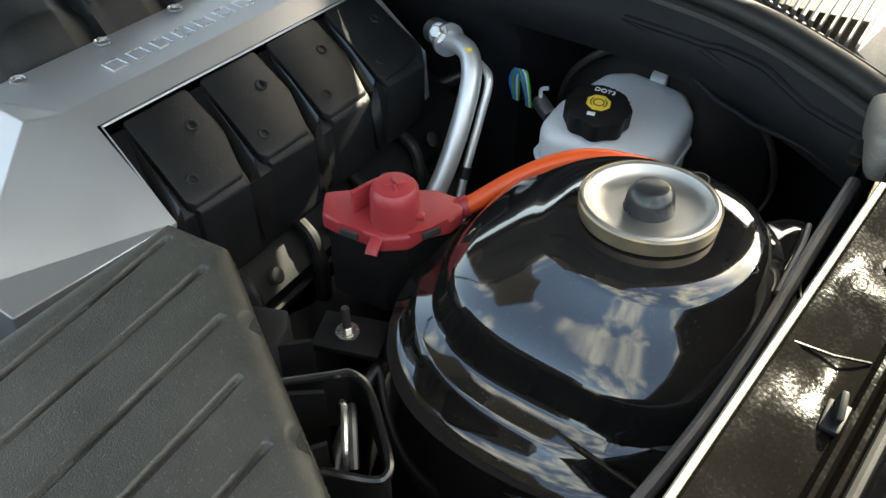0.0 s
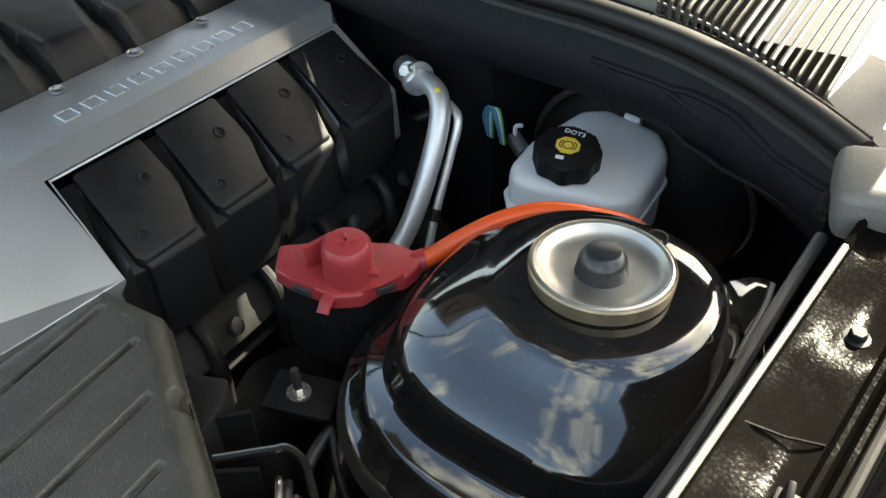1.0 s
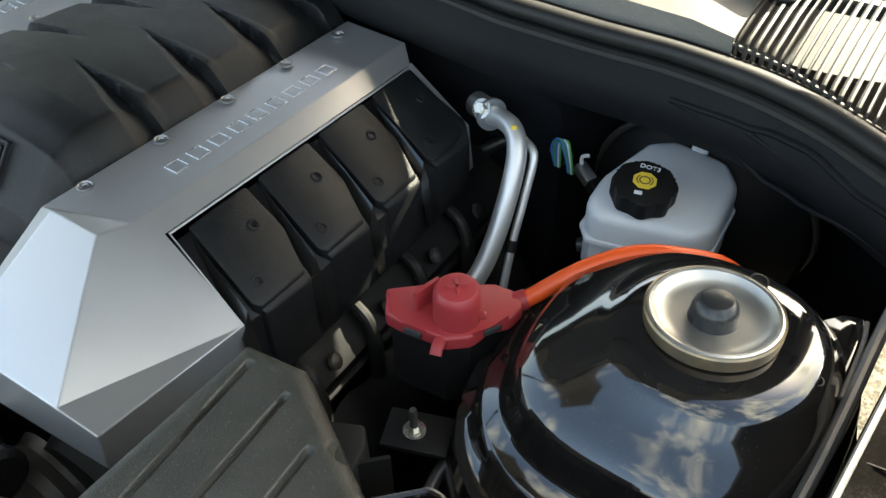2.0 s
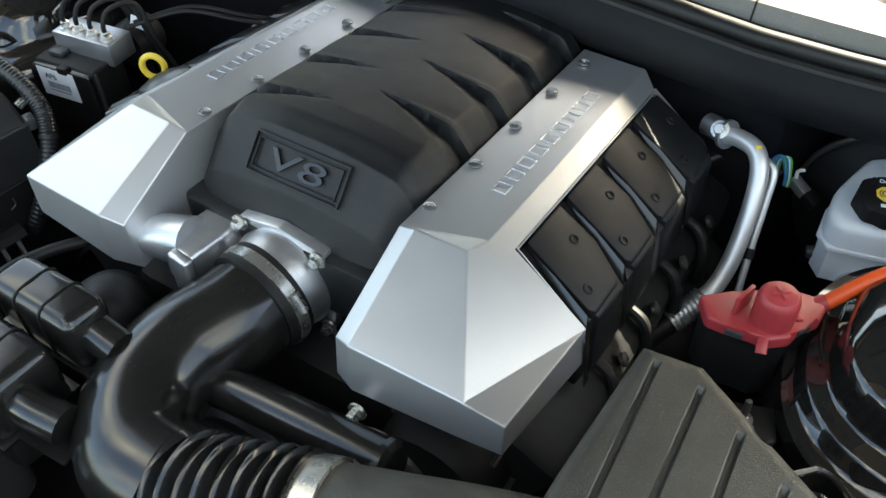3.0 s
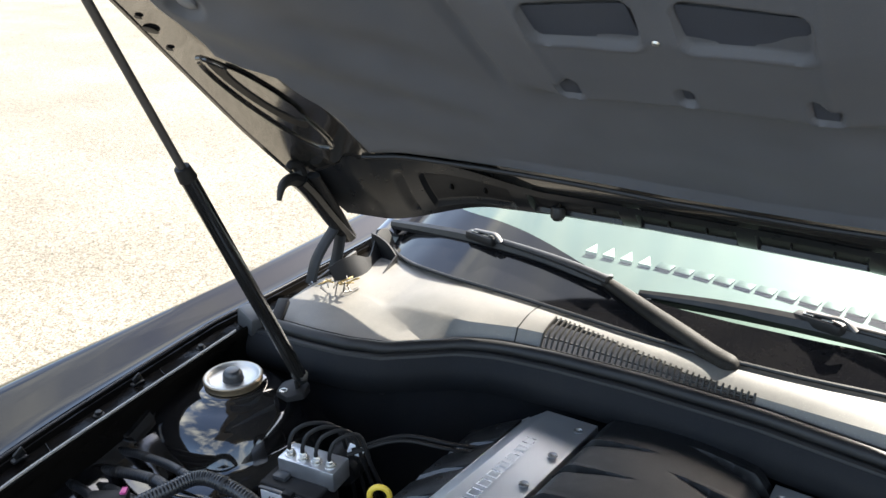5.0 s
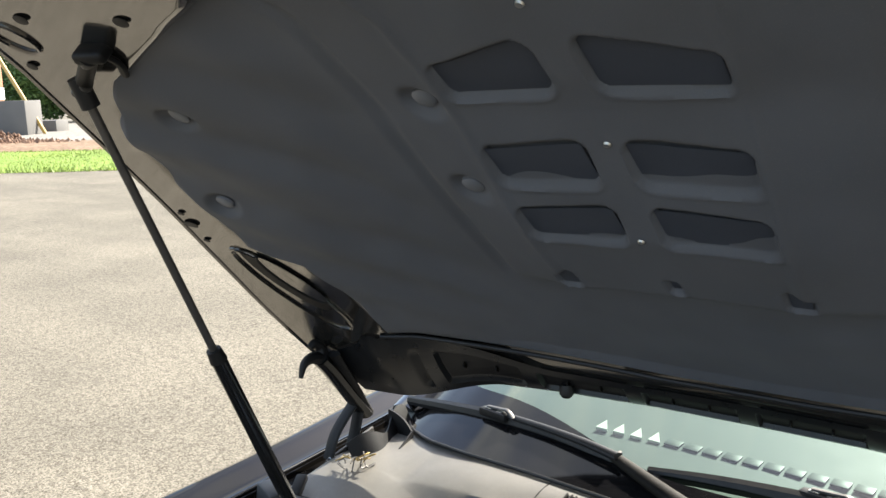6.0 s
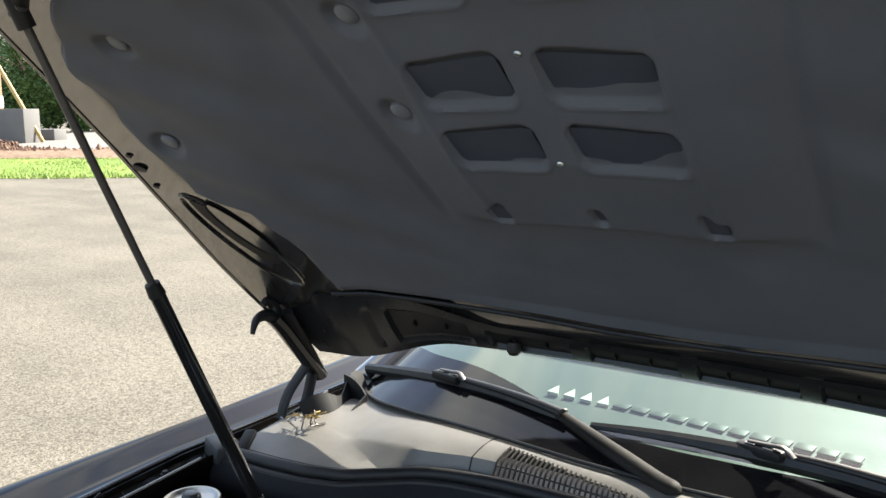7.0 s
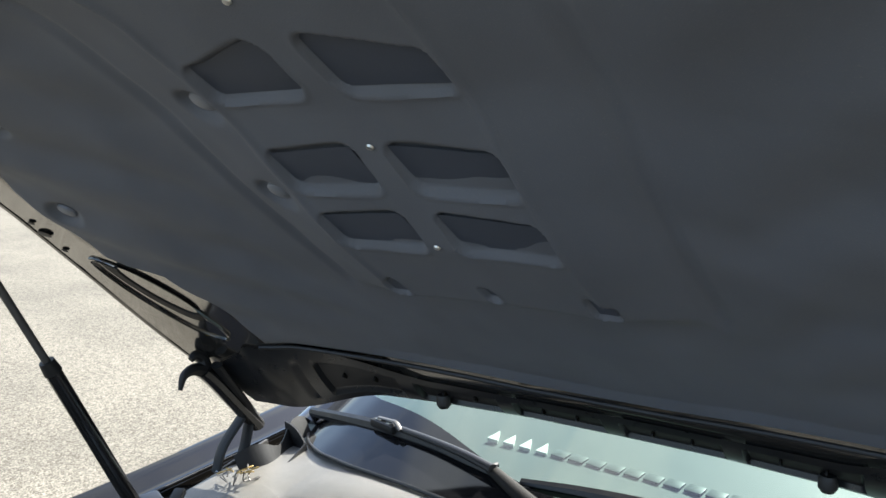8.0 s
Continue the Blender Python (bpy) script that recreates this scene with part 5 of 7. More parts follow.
def manifold_at(x, y):
    """Height of the black centre cover: crest in front, three ribs stepping down to the back, wedge-shaped cuts."""
    a = abs(x)
    top = 0.957 - 0.05 * (a / 0.13) ** 2 * 0.35
    top -= 0.105 * max(0.0, y - 0.05) * 0.9
    shoulder = smooth(0.094, 0.136, a)
    z = top - 0.034 * shoulder
    # bands with a low line between them; wedge cuts, narrow at the middle and deep towards the rails,
    # those of the driver's side half a step further back
    right = x > 0
    for k in range(4):
        yc = 0.052 + k * PITCH + (0.041 if right else 0.0)
        z -= 0.0016 * math.exp(-((y - yc) / 0.004) ** 2) * smooth(0.13, 0.10, a) * smooth(0.010, 0.045, a)
        z += 0.0012 * smooth(yc, yc - 0.05, y) * smooth(yc - 0.085, yc - 0.05, y) * smooth(0.0, 0.05, a)
        d = smooth(0.004, 0.112, a)
        width = 0.0025 + (0.024 if right else 0.017) * d
        back = yc + 0.004 - 0.006 * d
        t = (back - y) / width
        deep = 0.0155 * d * smooth(0.132, 0.120, a)
        if 0 <= t < 1:
            z -= deep * (1 - t)
        elif -0.09 < t < 0:
            z -= deep * (1 + t / 0.09)
        elif -0.5 < t <= -0.09:
            z += 0.0024 * d * (1 - (-t - 0.09) / 0.41)
    front = smooth(0.028, -0.002, y)
    z -= 0.007 * front + 0.85 * max(0.0, 0.002 - y) * 1.3 * (1 if y > -0.03 else 1.0)
    z -= 1.4 * max(0.0, -0.036 - y)
    return z


def manifold_point(u, v):
    x = lerp(-0.136, 0.136, u)
    y = lerp(-0.060, 0.345, v)
    return (x, y, max(0.80, manifold_at(x, y)))


centre = part("centre_cover", sheet(manifold_point, 170, 330), GRAIN_BLACK, cover, "black grained centre cover with wedge-shaped ribs", sharp=50)
part("front_face", prism([(-0.118, -0.062), (0.118, -0.062), (0.130, -0.052), (0.130, 0.05), (-0.130, 0.05), (-0.130, -0.052)], 0.805, lambda x, y: 0.872 + 0.0 * y, 0.004), GRAIN_BLACK, cover)


# badge panel on the sloping front
def badge_frame():
    t, b = Vector((0, -0.004, manifold_at(0, -0.004))), Vector((0, -0.032, manifold_at(0, -0.032)))
    up = (t - b).normalized()
    nrm = Vector((1, 0, 0)).cross(up).normalized()
    m = Matrix((Vector((1, 0, 0)), up, nrm)).transposed().to_4x4()
    m.translation = (t + b) / 2 + nrm * 0.001
    return m


BM = badge_frame()
bd = bmesh.new()
for sx, sy, wx, wy in ((0, 0.0195, 0.112, 0.0022), (0, -0.0195, 0.112, 0.0022), (0.055, 0, 0.0022, 0.040), (-0.055, 0, 0.0022, 0.040)):
    box((wx, wy, 0.004), (sx, sy, 0.0), 0.0007, bm=bd)
for sx, sy, wx, wy in ((0, 0.0145, 0.100, 0.0010), (0, -0.0145, 0.100, 0.0010), (0.0495, 0, 0.0010, 0.030), (-0.0495, 0, 0.0010, 0.030)):
    box((wx, wy, 0.003), (sx, sy, 0.0), 0.0003, bm=bd)
bmesh.ops.transform(bd, matrix=BM, verts=bd.verts)
badge = part("badge_border", bd, GRAIN_BLACK, cover, "raised double border of the badge panel")
part("badge_lettering", text_mesh("V8", 0.036, BM @ Matrix.Translation((0, -0.001, 0.0008)) @ Matrix(((1.75, 0.18, 0, 0), (0, 0.82, 0, 0), (0, 0, 1, 0), (0, 0, 0, 1))), 0.0016), DUCT_BLACK, badge, "embossed V8 lettering")

oil = thing("oil_filler_cap", (-0.235, 0.045, 0.90), "black oil filler cap beside the silver rail", "filler cap")
bm = lathe([(0.034, -0.03), (0.034, 0.0), (0.030, 0.006), (0.018, 0.010), (0, 0.011)], (-0.238, 0.040, 0.905), 30, (0, -24, 0))
part("cap", bm, NUT_CAP, oil)

# ---- engine below the cover ----
eng = thing("engine", (0, 0.1, 0.5), "dark engine block with cast heads below the cover", "engine")
part("block", box((0.40, 0.46, 0.30), (0, 0.12, 0.62), 0.03), DULL_BLACK, eng)
for s in (-1, 1):
    part("cylinder_head", box((0.10, 0.46, 0.11), (s * 0.255, 0.14, 0.735), 0.015, (0, s * 28, 0)), DULL_BLACK, eng)
    part("head_rail", box((0.016, 0.44, 0.014), (s * 0.310, 0.14, 0.735), 0.003, (0, s * 20, 0)), DULL_BLACK, eng)
    part("exhaust_shield", sheet(lambda u, v, s=s: (s * (0.315 + 0.05 * math.sin(v * 3.1)), lerp(-0.08, 0.33, u), lerp(0.71, 0.58, v) + 0.006 * math.sin(u * 40)), 30, 8, 0.003), DULL_BLACK, eng)
for s in (-1, 1):
    for i in range(4):
        y = 0.035 + i * 0.0765
        b = thing("spark_plug_lead", (s * 0.32, y, 0.75), "black spark plug lead with a bent boot", "spark plug lead", "spark plug leads along the heads")
        part("boot", tube([(s * 0.296, y, 0.785), (s * 0.314, y - 0.004, 0.778), (s * 0.324, y - 0.008, 0.755), (s * 0.325, y - 0.010, 0.715)], lambda u: 0.0060 + 0.0015 * (u > 0.6), 10, 6), RUBBER, b)
        part("clip", lathe([(0.004, 0), (0.0075, 0.002), (0.0075, 0.006), (0.003, 0.008)], (s * 0.313, y + 0.022, 0.772), 16, (0, 60 * s, 20)), DARK_STEEL, b, "dark steel grommet")
pulley = thing("drive_pulley", (0.02, -0.16, 0.66), "black belt pulley at the front of the engine", "pulley")
for x, y, z, r in ((0.0, -0.15, 0.60, 0.085), (0.17, -0.15, 0.72, 0.05), (-0.17, -0.15, 0.68, 0.055)):
    part("wheel", lathe([(0, -0.02), (r, -0.02), (r * 0.93, -0.01), (r, 0), (r * 0.93, 0.01), (r, 0.02), (r * 0.3, 0.022), (0, 0.022)], (x, y, z), 36, (90, 0, 0)), DARK_STEEL, pulley)
alt = thing("alternator", (0.2, -0.12, 0.75), "finned cast alternator under the silver cap", "alternator")
part("case", lathe([(0, -0.05), (0.055, -0.05), (0.062, -0.03), (0.062, 0.03), (0.055, 0.05), (0, 0.05)], (0.215, -0.085, 0.735), 30, (90, 0, 0)), DULL_BLACK, alt)
for i in range(10):
    a = i * math.pi / 5
    part("fin", box((0.003, 0.05, 0.010), (0.215 + 0.062 * math.cos(a), -0.085, 0.735 + 0.062 * math.sin(a)), 0, (0, -math.degrees(a) + 90, 0)), DARK_STEEL, alt)
sb = thing("sensor_bolt", (0.165, -0.14, 0.82), "brass sensor under the front of the silver cap", "sensor")
part("body", hexbolt((0.158, -0.150, 0.823), 0.006, 0.012, (90, 0, 0)), STEEL, sb)
part("stem", tube([(0.158, -0.15, 0.823), (0.15, -0.155, 0.79), (0.14, -0.16, 0.74)], 0.004, 8, 5), DARK_STEEL, sb)

# ---- throttle body and intake duct ----
th = thing("throttle_body", (0, -0.10, 0.82), "cast aluminium throttle body with its motor housing", "throttle body")
TC = Vector((0.003, -0.075, 0.824))
part("bore", lathe([(0.040, -0.04), (0.052, -0.036), (0.056, -0.01), (0.054, 0.0), (0.050, 0.02), (0.047, 0.03), (0.042, 0.03), (0.042, -0.04)], tuple(TC), 40, (90, 0, 0), closed=False), ALU, th)
fl = [(0.066 * math.cos(a) * (1.12 if k % 2 else 0.93), 0.066 * math.sin(a) * (1.12 if k % 2 else 0.93)) for k, a in ((k, math.pi / 4 * k + 0.0) for k in range(8))]
bm = prism(fl, -0.006, 0.006, 0.002)
bmesh.ops.transform(bm, matrix=pose(TC.x, TC.y + 0.022, TC.z, 90), verts=bm.verts)
part("flange", bm, ALU, th)
for k in range(4):
    a = math.pi / 2 * k + math.pi / 4
    part("flange_bolt", hexbolt((TC.x + 0.068 * math.cos(a), TC.y + 0.014, TC.z + 0.068 * math.sin(a)), 0.006, 0.010, (90, 0, 0)), STEEL, th, "plated hexagon bolt")
part("motor_block", box((0.045, 0.075, 0.05), (-0.074, -0.084, 0.842), 0.006, (0, 0, -6), 3), ALU, th)
part("motor_cover", box((0.028, 0.012, 0.056), (-0.066, -0.124, 0.840), 0.004, (0, 0, -6), 3), ALU, th)
part("motor_can", lathe([(0, -0.045), (0.016, -0.045), (0.018, -0.035), (0.024, 0.015), (0.026, 0.045), (0, 0.045)], (-0.122, -0.104, 0.850), 28, (0, 82, 10)), ALU, th, "tapered aluminium motor can")

duct = thing("intake_duct", (0.05, -0.22, 0.80), "smooth black air intake duct with a bellows", "intake duct")
R = 0.050
elbow = [(0.004, -0.090, 0.826), (0.000, -0.130, 0.824), (-0.016, -0.185, 0.820), (-0.009, -0.240, 0.816), (0.030, -0.279, 0.817), (0.085, -0.284, 0.822)]
part("elbow", tube(elbow, lambda u: R + 0.002 * math.sin(u * 3.1), 32, 10), DUCT_BLACK, duct)
part("cuff", tube([(0.005, -0.082, 0.826), (0.002, -0.108, 0.825)], lambda u: R + 0.0045, 36, 4, curved=False), RUBBER, duct, "black rubber cuff")
clamp = part("clamp", tube([(0.0045, -0.089, 0.826), (0.0035, -0.100, 0.8255)], lambda u: R + 0.0062, 40, 2, curved=False), STEEL, duct, "steel band clamp")
part("clamp_screw", tube([(0.050, -0.100, 0.860), (0.060, -0.100, 0.842)], 0.0058, 12, 3, curved=False), STEEL, clamp)
BEL = [(0.085, -0.283, 0.823), (0.125, -0.276, 0.832), (0.165, -0.266, 0.842), (0.200, -0.257, 0.851)]
part("bellows", tube(BEL, lambda u: 0.044 + 0.0065 * math.cos(u * 2 * math.pi * 8), 32, 28), DUCT_BLACK, duct, "ribbed rubber bellows")
part("band", tube([(0.198, -0.2575, 0.8505), (0.220, -0.252, 0.856)], 0.0462, 36, 3, curved=False), STEEL, duct, "wide steel band")
part("pipe", tube([(0.205, -0.256, 0.852), (0.27, -0.240, 0.868), (0.33, -0.225, 0.882), (0.40, -0.21, 0.895)], 0.043, 32, 8), BOX_BLACK, duct)
part("band_tang", box((0.012, 0.004, 0.008), (0.228, -0.2905, 0.879), 0.001, (0, -20, 10)), STEEL, duct)
part("branch_pipe", tube([(0.03, -0.186, 0.806), (0.085, -0.183, 0.812), (0.150, -0.182, 0.820), (0.212, -0.182, 0.828)], 0.0205, 22, 8), DUCT_BLACK, duct, "side branch of the duct")
part("branch_cap", lathe([(0.0205, 0), (0.0235, 0.002), (0.0235, 0.008), (0.018, 0.012), (0, 0.012)], (0.207, -0.182, 0.8275), 24, (0, 83, 0)), DUCT_BLACK, duct)


def resonator(x0, x1, y0, y1, z, neck):
    r = thing("resonator_box", (lerp(x0, x1, .5), lerp(y0, y1, .5), z - 0.06), "black molded resonator box with two grooves", "resonator", "resonator boxes on the intake duct")
    part("upper_shell", box((x1 - x0, y1 - y0, 0.064), ((x0 + x1) / 2, (y0 + y1) / 2, z - 0.032), 0.013, (0, 0, 0), 5), DUCT_BLACK, r)
    for k in (0.36, 0.66):
        gx = lerp(x0, x1, k)
        loop = [(gx, y0 - 0.0002, z - 0.058), (gx, y0 - 0.0002, z - 0.014), (gx, y0 + 0.003, z - 0.004), (gx, y0 + 0.012, z + 0.0002), (gx, y1 - 0.012, z + 0.0002), (gx, y1 - 0.003, z - 0.004), (gx, y1 + 0.0002, z - 0.014), (gx, y1 + 0.0002, z - 0.058)]
        part("groove", tube(loop, 0.0011, 6, 4), DULL_BLACK, r, "thin dark groove")
    part("parting_line", prism([(x0 - 0.003, y0 - 0.003), (x1 + 0.004, y0 - 0.003), (x1 + 0.004, y1 + 0.003), (x0 - 0.003, y1 + 0.003)], z - 0.060, z - 0.057), DUCT_BLACK, r, "thin molded flange")
    part("lower_shell", box((x1 - x0 - 0.004, y1 - y0 - 0.004, 0.05), ((x0 + x1) / 2, (y0 + y1) / 2, z - 0.083), 0.010), DULL_BLACK, r)
    part("neck", tube(neck, 0.0175, 18, 6), DUCT_BLACK, r)
    part("web", prism([(x1, y0 + 0.012), (neck[-1][0] + 0.01, y0 + 0.015), (neck[-1][0] + 0.01, y1 - 0.02), (x1, y1 - 0.012)], z - 0.062, z - 0.059), DUCT_BLACK, r, "flat molded web")


resonator(-0.172, -0.062, -0.252, -0.205, 0.892, [(-0.07, -0.226, 0.862), (-0.055, -0.226, 0.860), (-0.035, -0.226, 0.856)])
resonator(-0.186, -0.066, -0.336, -0.264, 0.884, [(-0.075, -0.305, 0.852), (-0.055, -0.305, 0.850), (-0.022, -0.300, 0.846)])
lh = thing("large_hose", (-0.11, -0.17, 0.80), "thick black corrugated hose under the silver cap", "hose")
part("tube", tube([(-0.21, -0.13, 0.70), (-0.150, -0.155, 0.775), (-0.115, -0.185, 0.820), (-0.09, -0.225, 0.80)], lambda u: 0.034 + 0.0012 * math.cos(u * 60), 24, 12), RUBBER, lh)
sh = thing("thin_hose", (-0.24, -0.22, 0.80), "thin black coolant hose beside the resonators", "hose")
part("tube", tube([(-0.20, -0.11, 0.815), (-0.228, -0.165, 0.822), (-0.233, -0.215, 0.828), (-0.215, -0.240, 0.825), (-0.195, -0.25, 0.80)], 0.0065, 12, 8), RUBBER, sh)

# ---- air filter box ----
ab = thing("air_filter_box", (0.45, -0.2, 0.80), "black grained air filter box with long grooves in its lid", "air filter box")
LID = [(0.357, -0.052), (0.402, -0.047), (0.452, -0.0775), (0.5215, -0.1185), (0.583, -0.155), (0.590, -0.245), (0.555, -0.33), (0.40, -0.34), (0.352, -0.30), (0.352, -0.175)]
GROOVES = [((0.3725, -0.0655), (0.380, -0.184)), ((0.4075, -0.0715), (0.414, -0.208)), ((0.4425, -0.0925), (0.450, -0.216)), ((0.479, -0.1165), (0.4835, -0.195)), ((0.517, -0.1375), (0.5185, -0.172))]


def groove_depth(x, y):
    d = 0.0
    for (gx, gy), (hx, hy) in GROOVES:
        rx, ry = x - gx, y - gy
        g = Vector((hx - gx, hy - gy)).normalized()
        ln = gy + 0.305
        t = rx * g.x + ry * g.y
        o = abs(-rx * g.y + ry * g.x)
        if -0.003 < t < ln:
            d = max(d, 0.0042 * smooth(0.0030, 0.0014, o) * smooth(-0.003, 0.002, t))
    return d


def inside(poly, x, y):
    odd = False
    for (x1, y1), (x2, y2) in zip(poly, poly[1:] + poly[:1]):
        if (y1 > y) != (y2 > y) and x < (x2 - x1) * (y - y1) / (y2 - y1) + x1:
            odd = not odd
    return odd


def edge_gap(poly, x, y):
    best = 9.0
    p = Vector((x, y))
    for a, b in zip(poly, poly[1:] + poly[:1]):
        a, b = Vector(a), Vector(b)
        t = max(0, min(1, (p - a).dot(b - a) / (b - a).length_squared))
        best = min(best, (a + (b - a) * t - p).length)
    return best


NOTCH = [(0.4565, -0.0795), (0.5265, -0.1205)]


def lid_plan(u, v):
    """The lid's grid leans with its grooves."""
    y = lerp(-0.345, -0.04, v)
    return lerp(0.345, 0.597, u) - 0.055 * (y + 0.12), y


def lid_point(u, v):
    x, y = lid_plan(u, v)
    z = 0.945
    gap = edge_gap(LID, x, y)
    if not inside(LID, x, y):
        return (x, y, 0.928 - min(gap, 0.02) * 2)
    z -= groove_depth(x, y)
    r = 0.013
    if gap < r:
        z -= r - math.sqrt(max(0, r * r - (r - gap) ** 2))
    for nx, ny in NOTCH:
        d = math.hypot(x - nx, y - ny)
        z -= 0.012 * smooth(0.010, 0.004, d)
    return (x, y, z)


lid = part("lid", sheet(lid_point, 360, 300, keep=lambda u, v: inside(LID, *lid_plan(u, v)) or edge_gap(LID, *lid_plan(u, v)) < 0.0016), BOX_BLACK, ab, "black grained lid with five long grooves", sharp=60)
part("lid_wall", prism([(lerp(0.46, x, 0.995), lerp(-0.2, y, 0.995)) for x, y in LID], 0.865, 0.9335), BOX_BLACK, ab)
part("flange", prism([(lerp(0.46, x, 1.03), lerp(-0.2, y, 1.03)) for x, y in LID], 0.858, 0.866, 0.002), DULL_BLACK, ab)
part("base", prism([(lerp(0.46, x, 0.93), lerp(-0.2, y, 0.93)) for x, y in LID], 0.55, 0.860), DULL_BLACK, ab)
# side fairing with ribs, and the wire-edged bracket loop
part("fairing", prism([(0.405, -0.055), (0.437, -0.040), (0.447, -0.052), (0.452, -0.078)], 0.80, 0.900, 0.003), DULL_BLACK, ab)
for a, b in (((0.440, -0.070), (0.462, -0.048)), ((0.470, -0.090), (0.492, -0.073)), ((0.505, -0.112), (0.515, -0.098))):
    part("rib", prism([a, b, (b[0] + 0.002, b[1] - 0.002), (a[0] + 0.002, a[1] - 0.002)], 0.82, 0.897), DULL_BLACK, ab)
LOOP = [(0.468, -0.084, 0.897), (0.490, -0.061, 0.896), (0.497, -0.055, 0.896), (0.509, -0.056, 0.895), (0.524, -0.066, 0.893), (0.546, -0.084, 0.890), (0.551, -0.093, 0.889), (0.546, -0.100, 0.889), (0.522, -0.112, 0.892)]
part("bracket_rim", tube(LOOP, 0.0026, 8, 6), DUCT_BLACK, ab, "thin rounded rim of the bracket")
bm = bmesh.new()
for a, b in zip(spline(LOOP, 4), spline(LOOP, 4)[1:]):
    vs = [bm.verts.new(p) for p in (a, b, b - Vector((0, 0, 0.05)), a - Vector((0, 0, 0.05)))]
    bm.faces.new(vs)
bmesh.ops.remove_doubles(bm, verts=bm.verts, dist=1e-5)
part("bracket_wall", bm, DULL_BLACK, ab)
cl = part("spring_clip", tube([(0.500, -0.068, 0.885), (0.508, -0.075, 0.894), (0.522, -0.092, 0.888), (0.526, -0.098, 0.872)], 0.0022, 8, 6), STEEL, ab, "bright spring clip")
part("clip_bar", tube([(0.506, -0.067, 0.885), (0.516, -0.078, 0.890), (0.530, -0.095, 0.878)], 0.0028, 8, 6), DARK_STEEL, cl)
bt = thing("battery_tray_bolt", (0.442, 0.0, 0.835), "bright washer and nut on a threaded stud", "stud")
part("washer", lathe([(0, 0), (0.0085, 0), (0.0085, 0.0016), (0.004, 0.002), (0, 0.002)], (0.436, 0.010, 0.828), 28), STEEL, bt)
part("nut", hexbolt((0.436, 0.010, 0.829), 0.0042, 0.006), STEEL, bt)
part("stud", lathe([(0.0032, 0), (0.0032, 0.020), (0.0025, 0.022), (0, 0.022)], (0.436, 0.010, 0.832), 12), DARK_STEEL, bt)
part("plate", box((0.050, 0.034, 0.006), (0.438, 0.012, 0.824), 0.002, (0, 0, 20)), DULL_BLACK, bt)

# ---- battery junction with its red cover ----
jb = thing("jump_terminal", (0.42, 0.09, 0.80), "red plastic cover over the positive jump terminal", "terminal cover")
ang = math.atan2(0.060, 0.086)
M = pose(0.417, 0.089, 0.872, 0, 0, math.degrees(ang))


def local(bm, m):
    bmesh.ops.transform(bm, matrix=m, verts=bm.verts)
    return bm


plate = [(-0.050, -0.004), (-0.050, 0.022), (-0.020, 0.026), (0.010, 0.024), (0.034, 0.024), (0.052, 0.014), (0.054, 0.000), (0.044, -0.012), (0.026, -0.018), (0.014, -0.029), (-0.006, -0.031), (-0.020, -0.022), (-0.036, -0.014)]
base = part("plate", local(prism(plate, -0.008, 0.004, 0.003, 3), M), RED, jb)
part("dome", local(lathe([(0.0182, -0.006), (0.0178, 0.022), (0.0170, 0.0275), (0.0145, 0.0305), (0.010, 0.0315), (0, 0.0315)], (0.004, -0.008, 0.004), 36), M), RED, jb, "red domed cap with a raised plus sign")
plus = box((0.016, 0.0032, 0.0016), (0.004, -0.008, 0.0358), 0.0005, (0, 0, 10))
box((0.0032, 0.016, 0.0016), (0.004, -0.008, 0.0358), 0.0005, (0, 0, 10), 2, plus)
part("plus_sign", local(plus, M), RED, jb, "raised plus sign")
part("back_wall", local(box((0.024, 0.004, 0.022), (-0.018, 0.006, 0.012), 0.001, (0, 0, 40)), M), RED, jb)
part("pull_tab", local(tube([(-0.008, -0.026, 0.002), (-0.011, -0.033, 0.000), (-0.013, -0.039, -0.004)], 0.0048, 10, 5, flat=0.45), M), RED, jb)
for x, y, r in ((-0.030, -0.0185, -28), (0.030, -0.0178, 28)):
    part("latch_window", local(box((0.015, 0.004, 0.0062), (x * 0.985, y + 0.0012, -0.003), 0.0008, (0, 0, r)), M), GREY_PLASTIC, jb, "grey metal seen through a latch window")
part("side_nub", local(box((0.006, 0.006, 0.004), (0.022, -0.016, 0.012), 0.001), M), RED, jb)
part("terminal_box", local(prism([(x * 0.92, y * 0.92) for x, y in plate], -0.075, -0.009), M), DULL_BLACK, jb, "black box under the cover")
cab = thing("battery_cable", (0.50, 0.16, 0.88), "thick orange battery cable running behind the strut tower", "cable")
part("jacket", tube([(0.444, 0.118, 0.866), (0.458, 0.131, 0.871), (0.478, 0.150, 0.888), (0.498, 0.166, 0.902), (0.520, 0.182, 0.910), (0.545, 0.198, 0.908), (0.575, 0.225, 0.890), (0.60, 0.25, 0.85)], 0.0068, 16, 8), ORANGE, cab)
part("gland", tube([(0.442, 0.116, 0.865), (0.458, 0.131, 0.871)], 0.0082, 14, 4, curved=False), RED, cab)

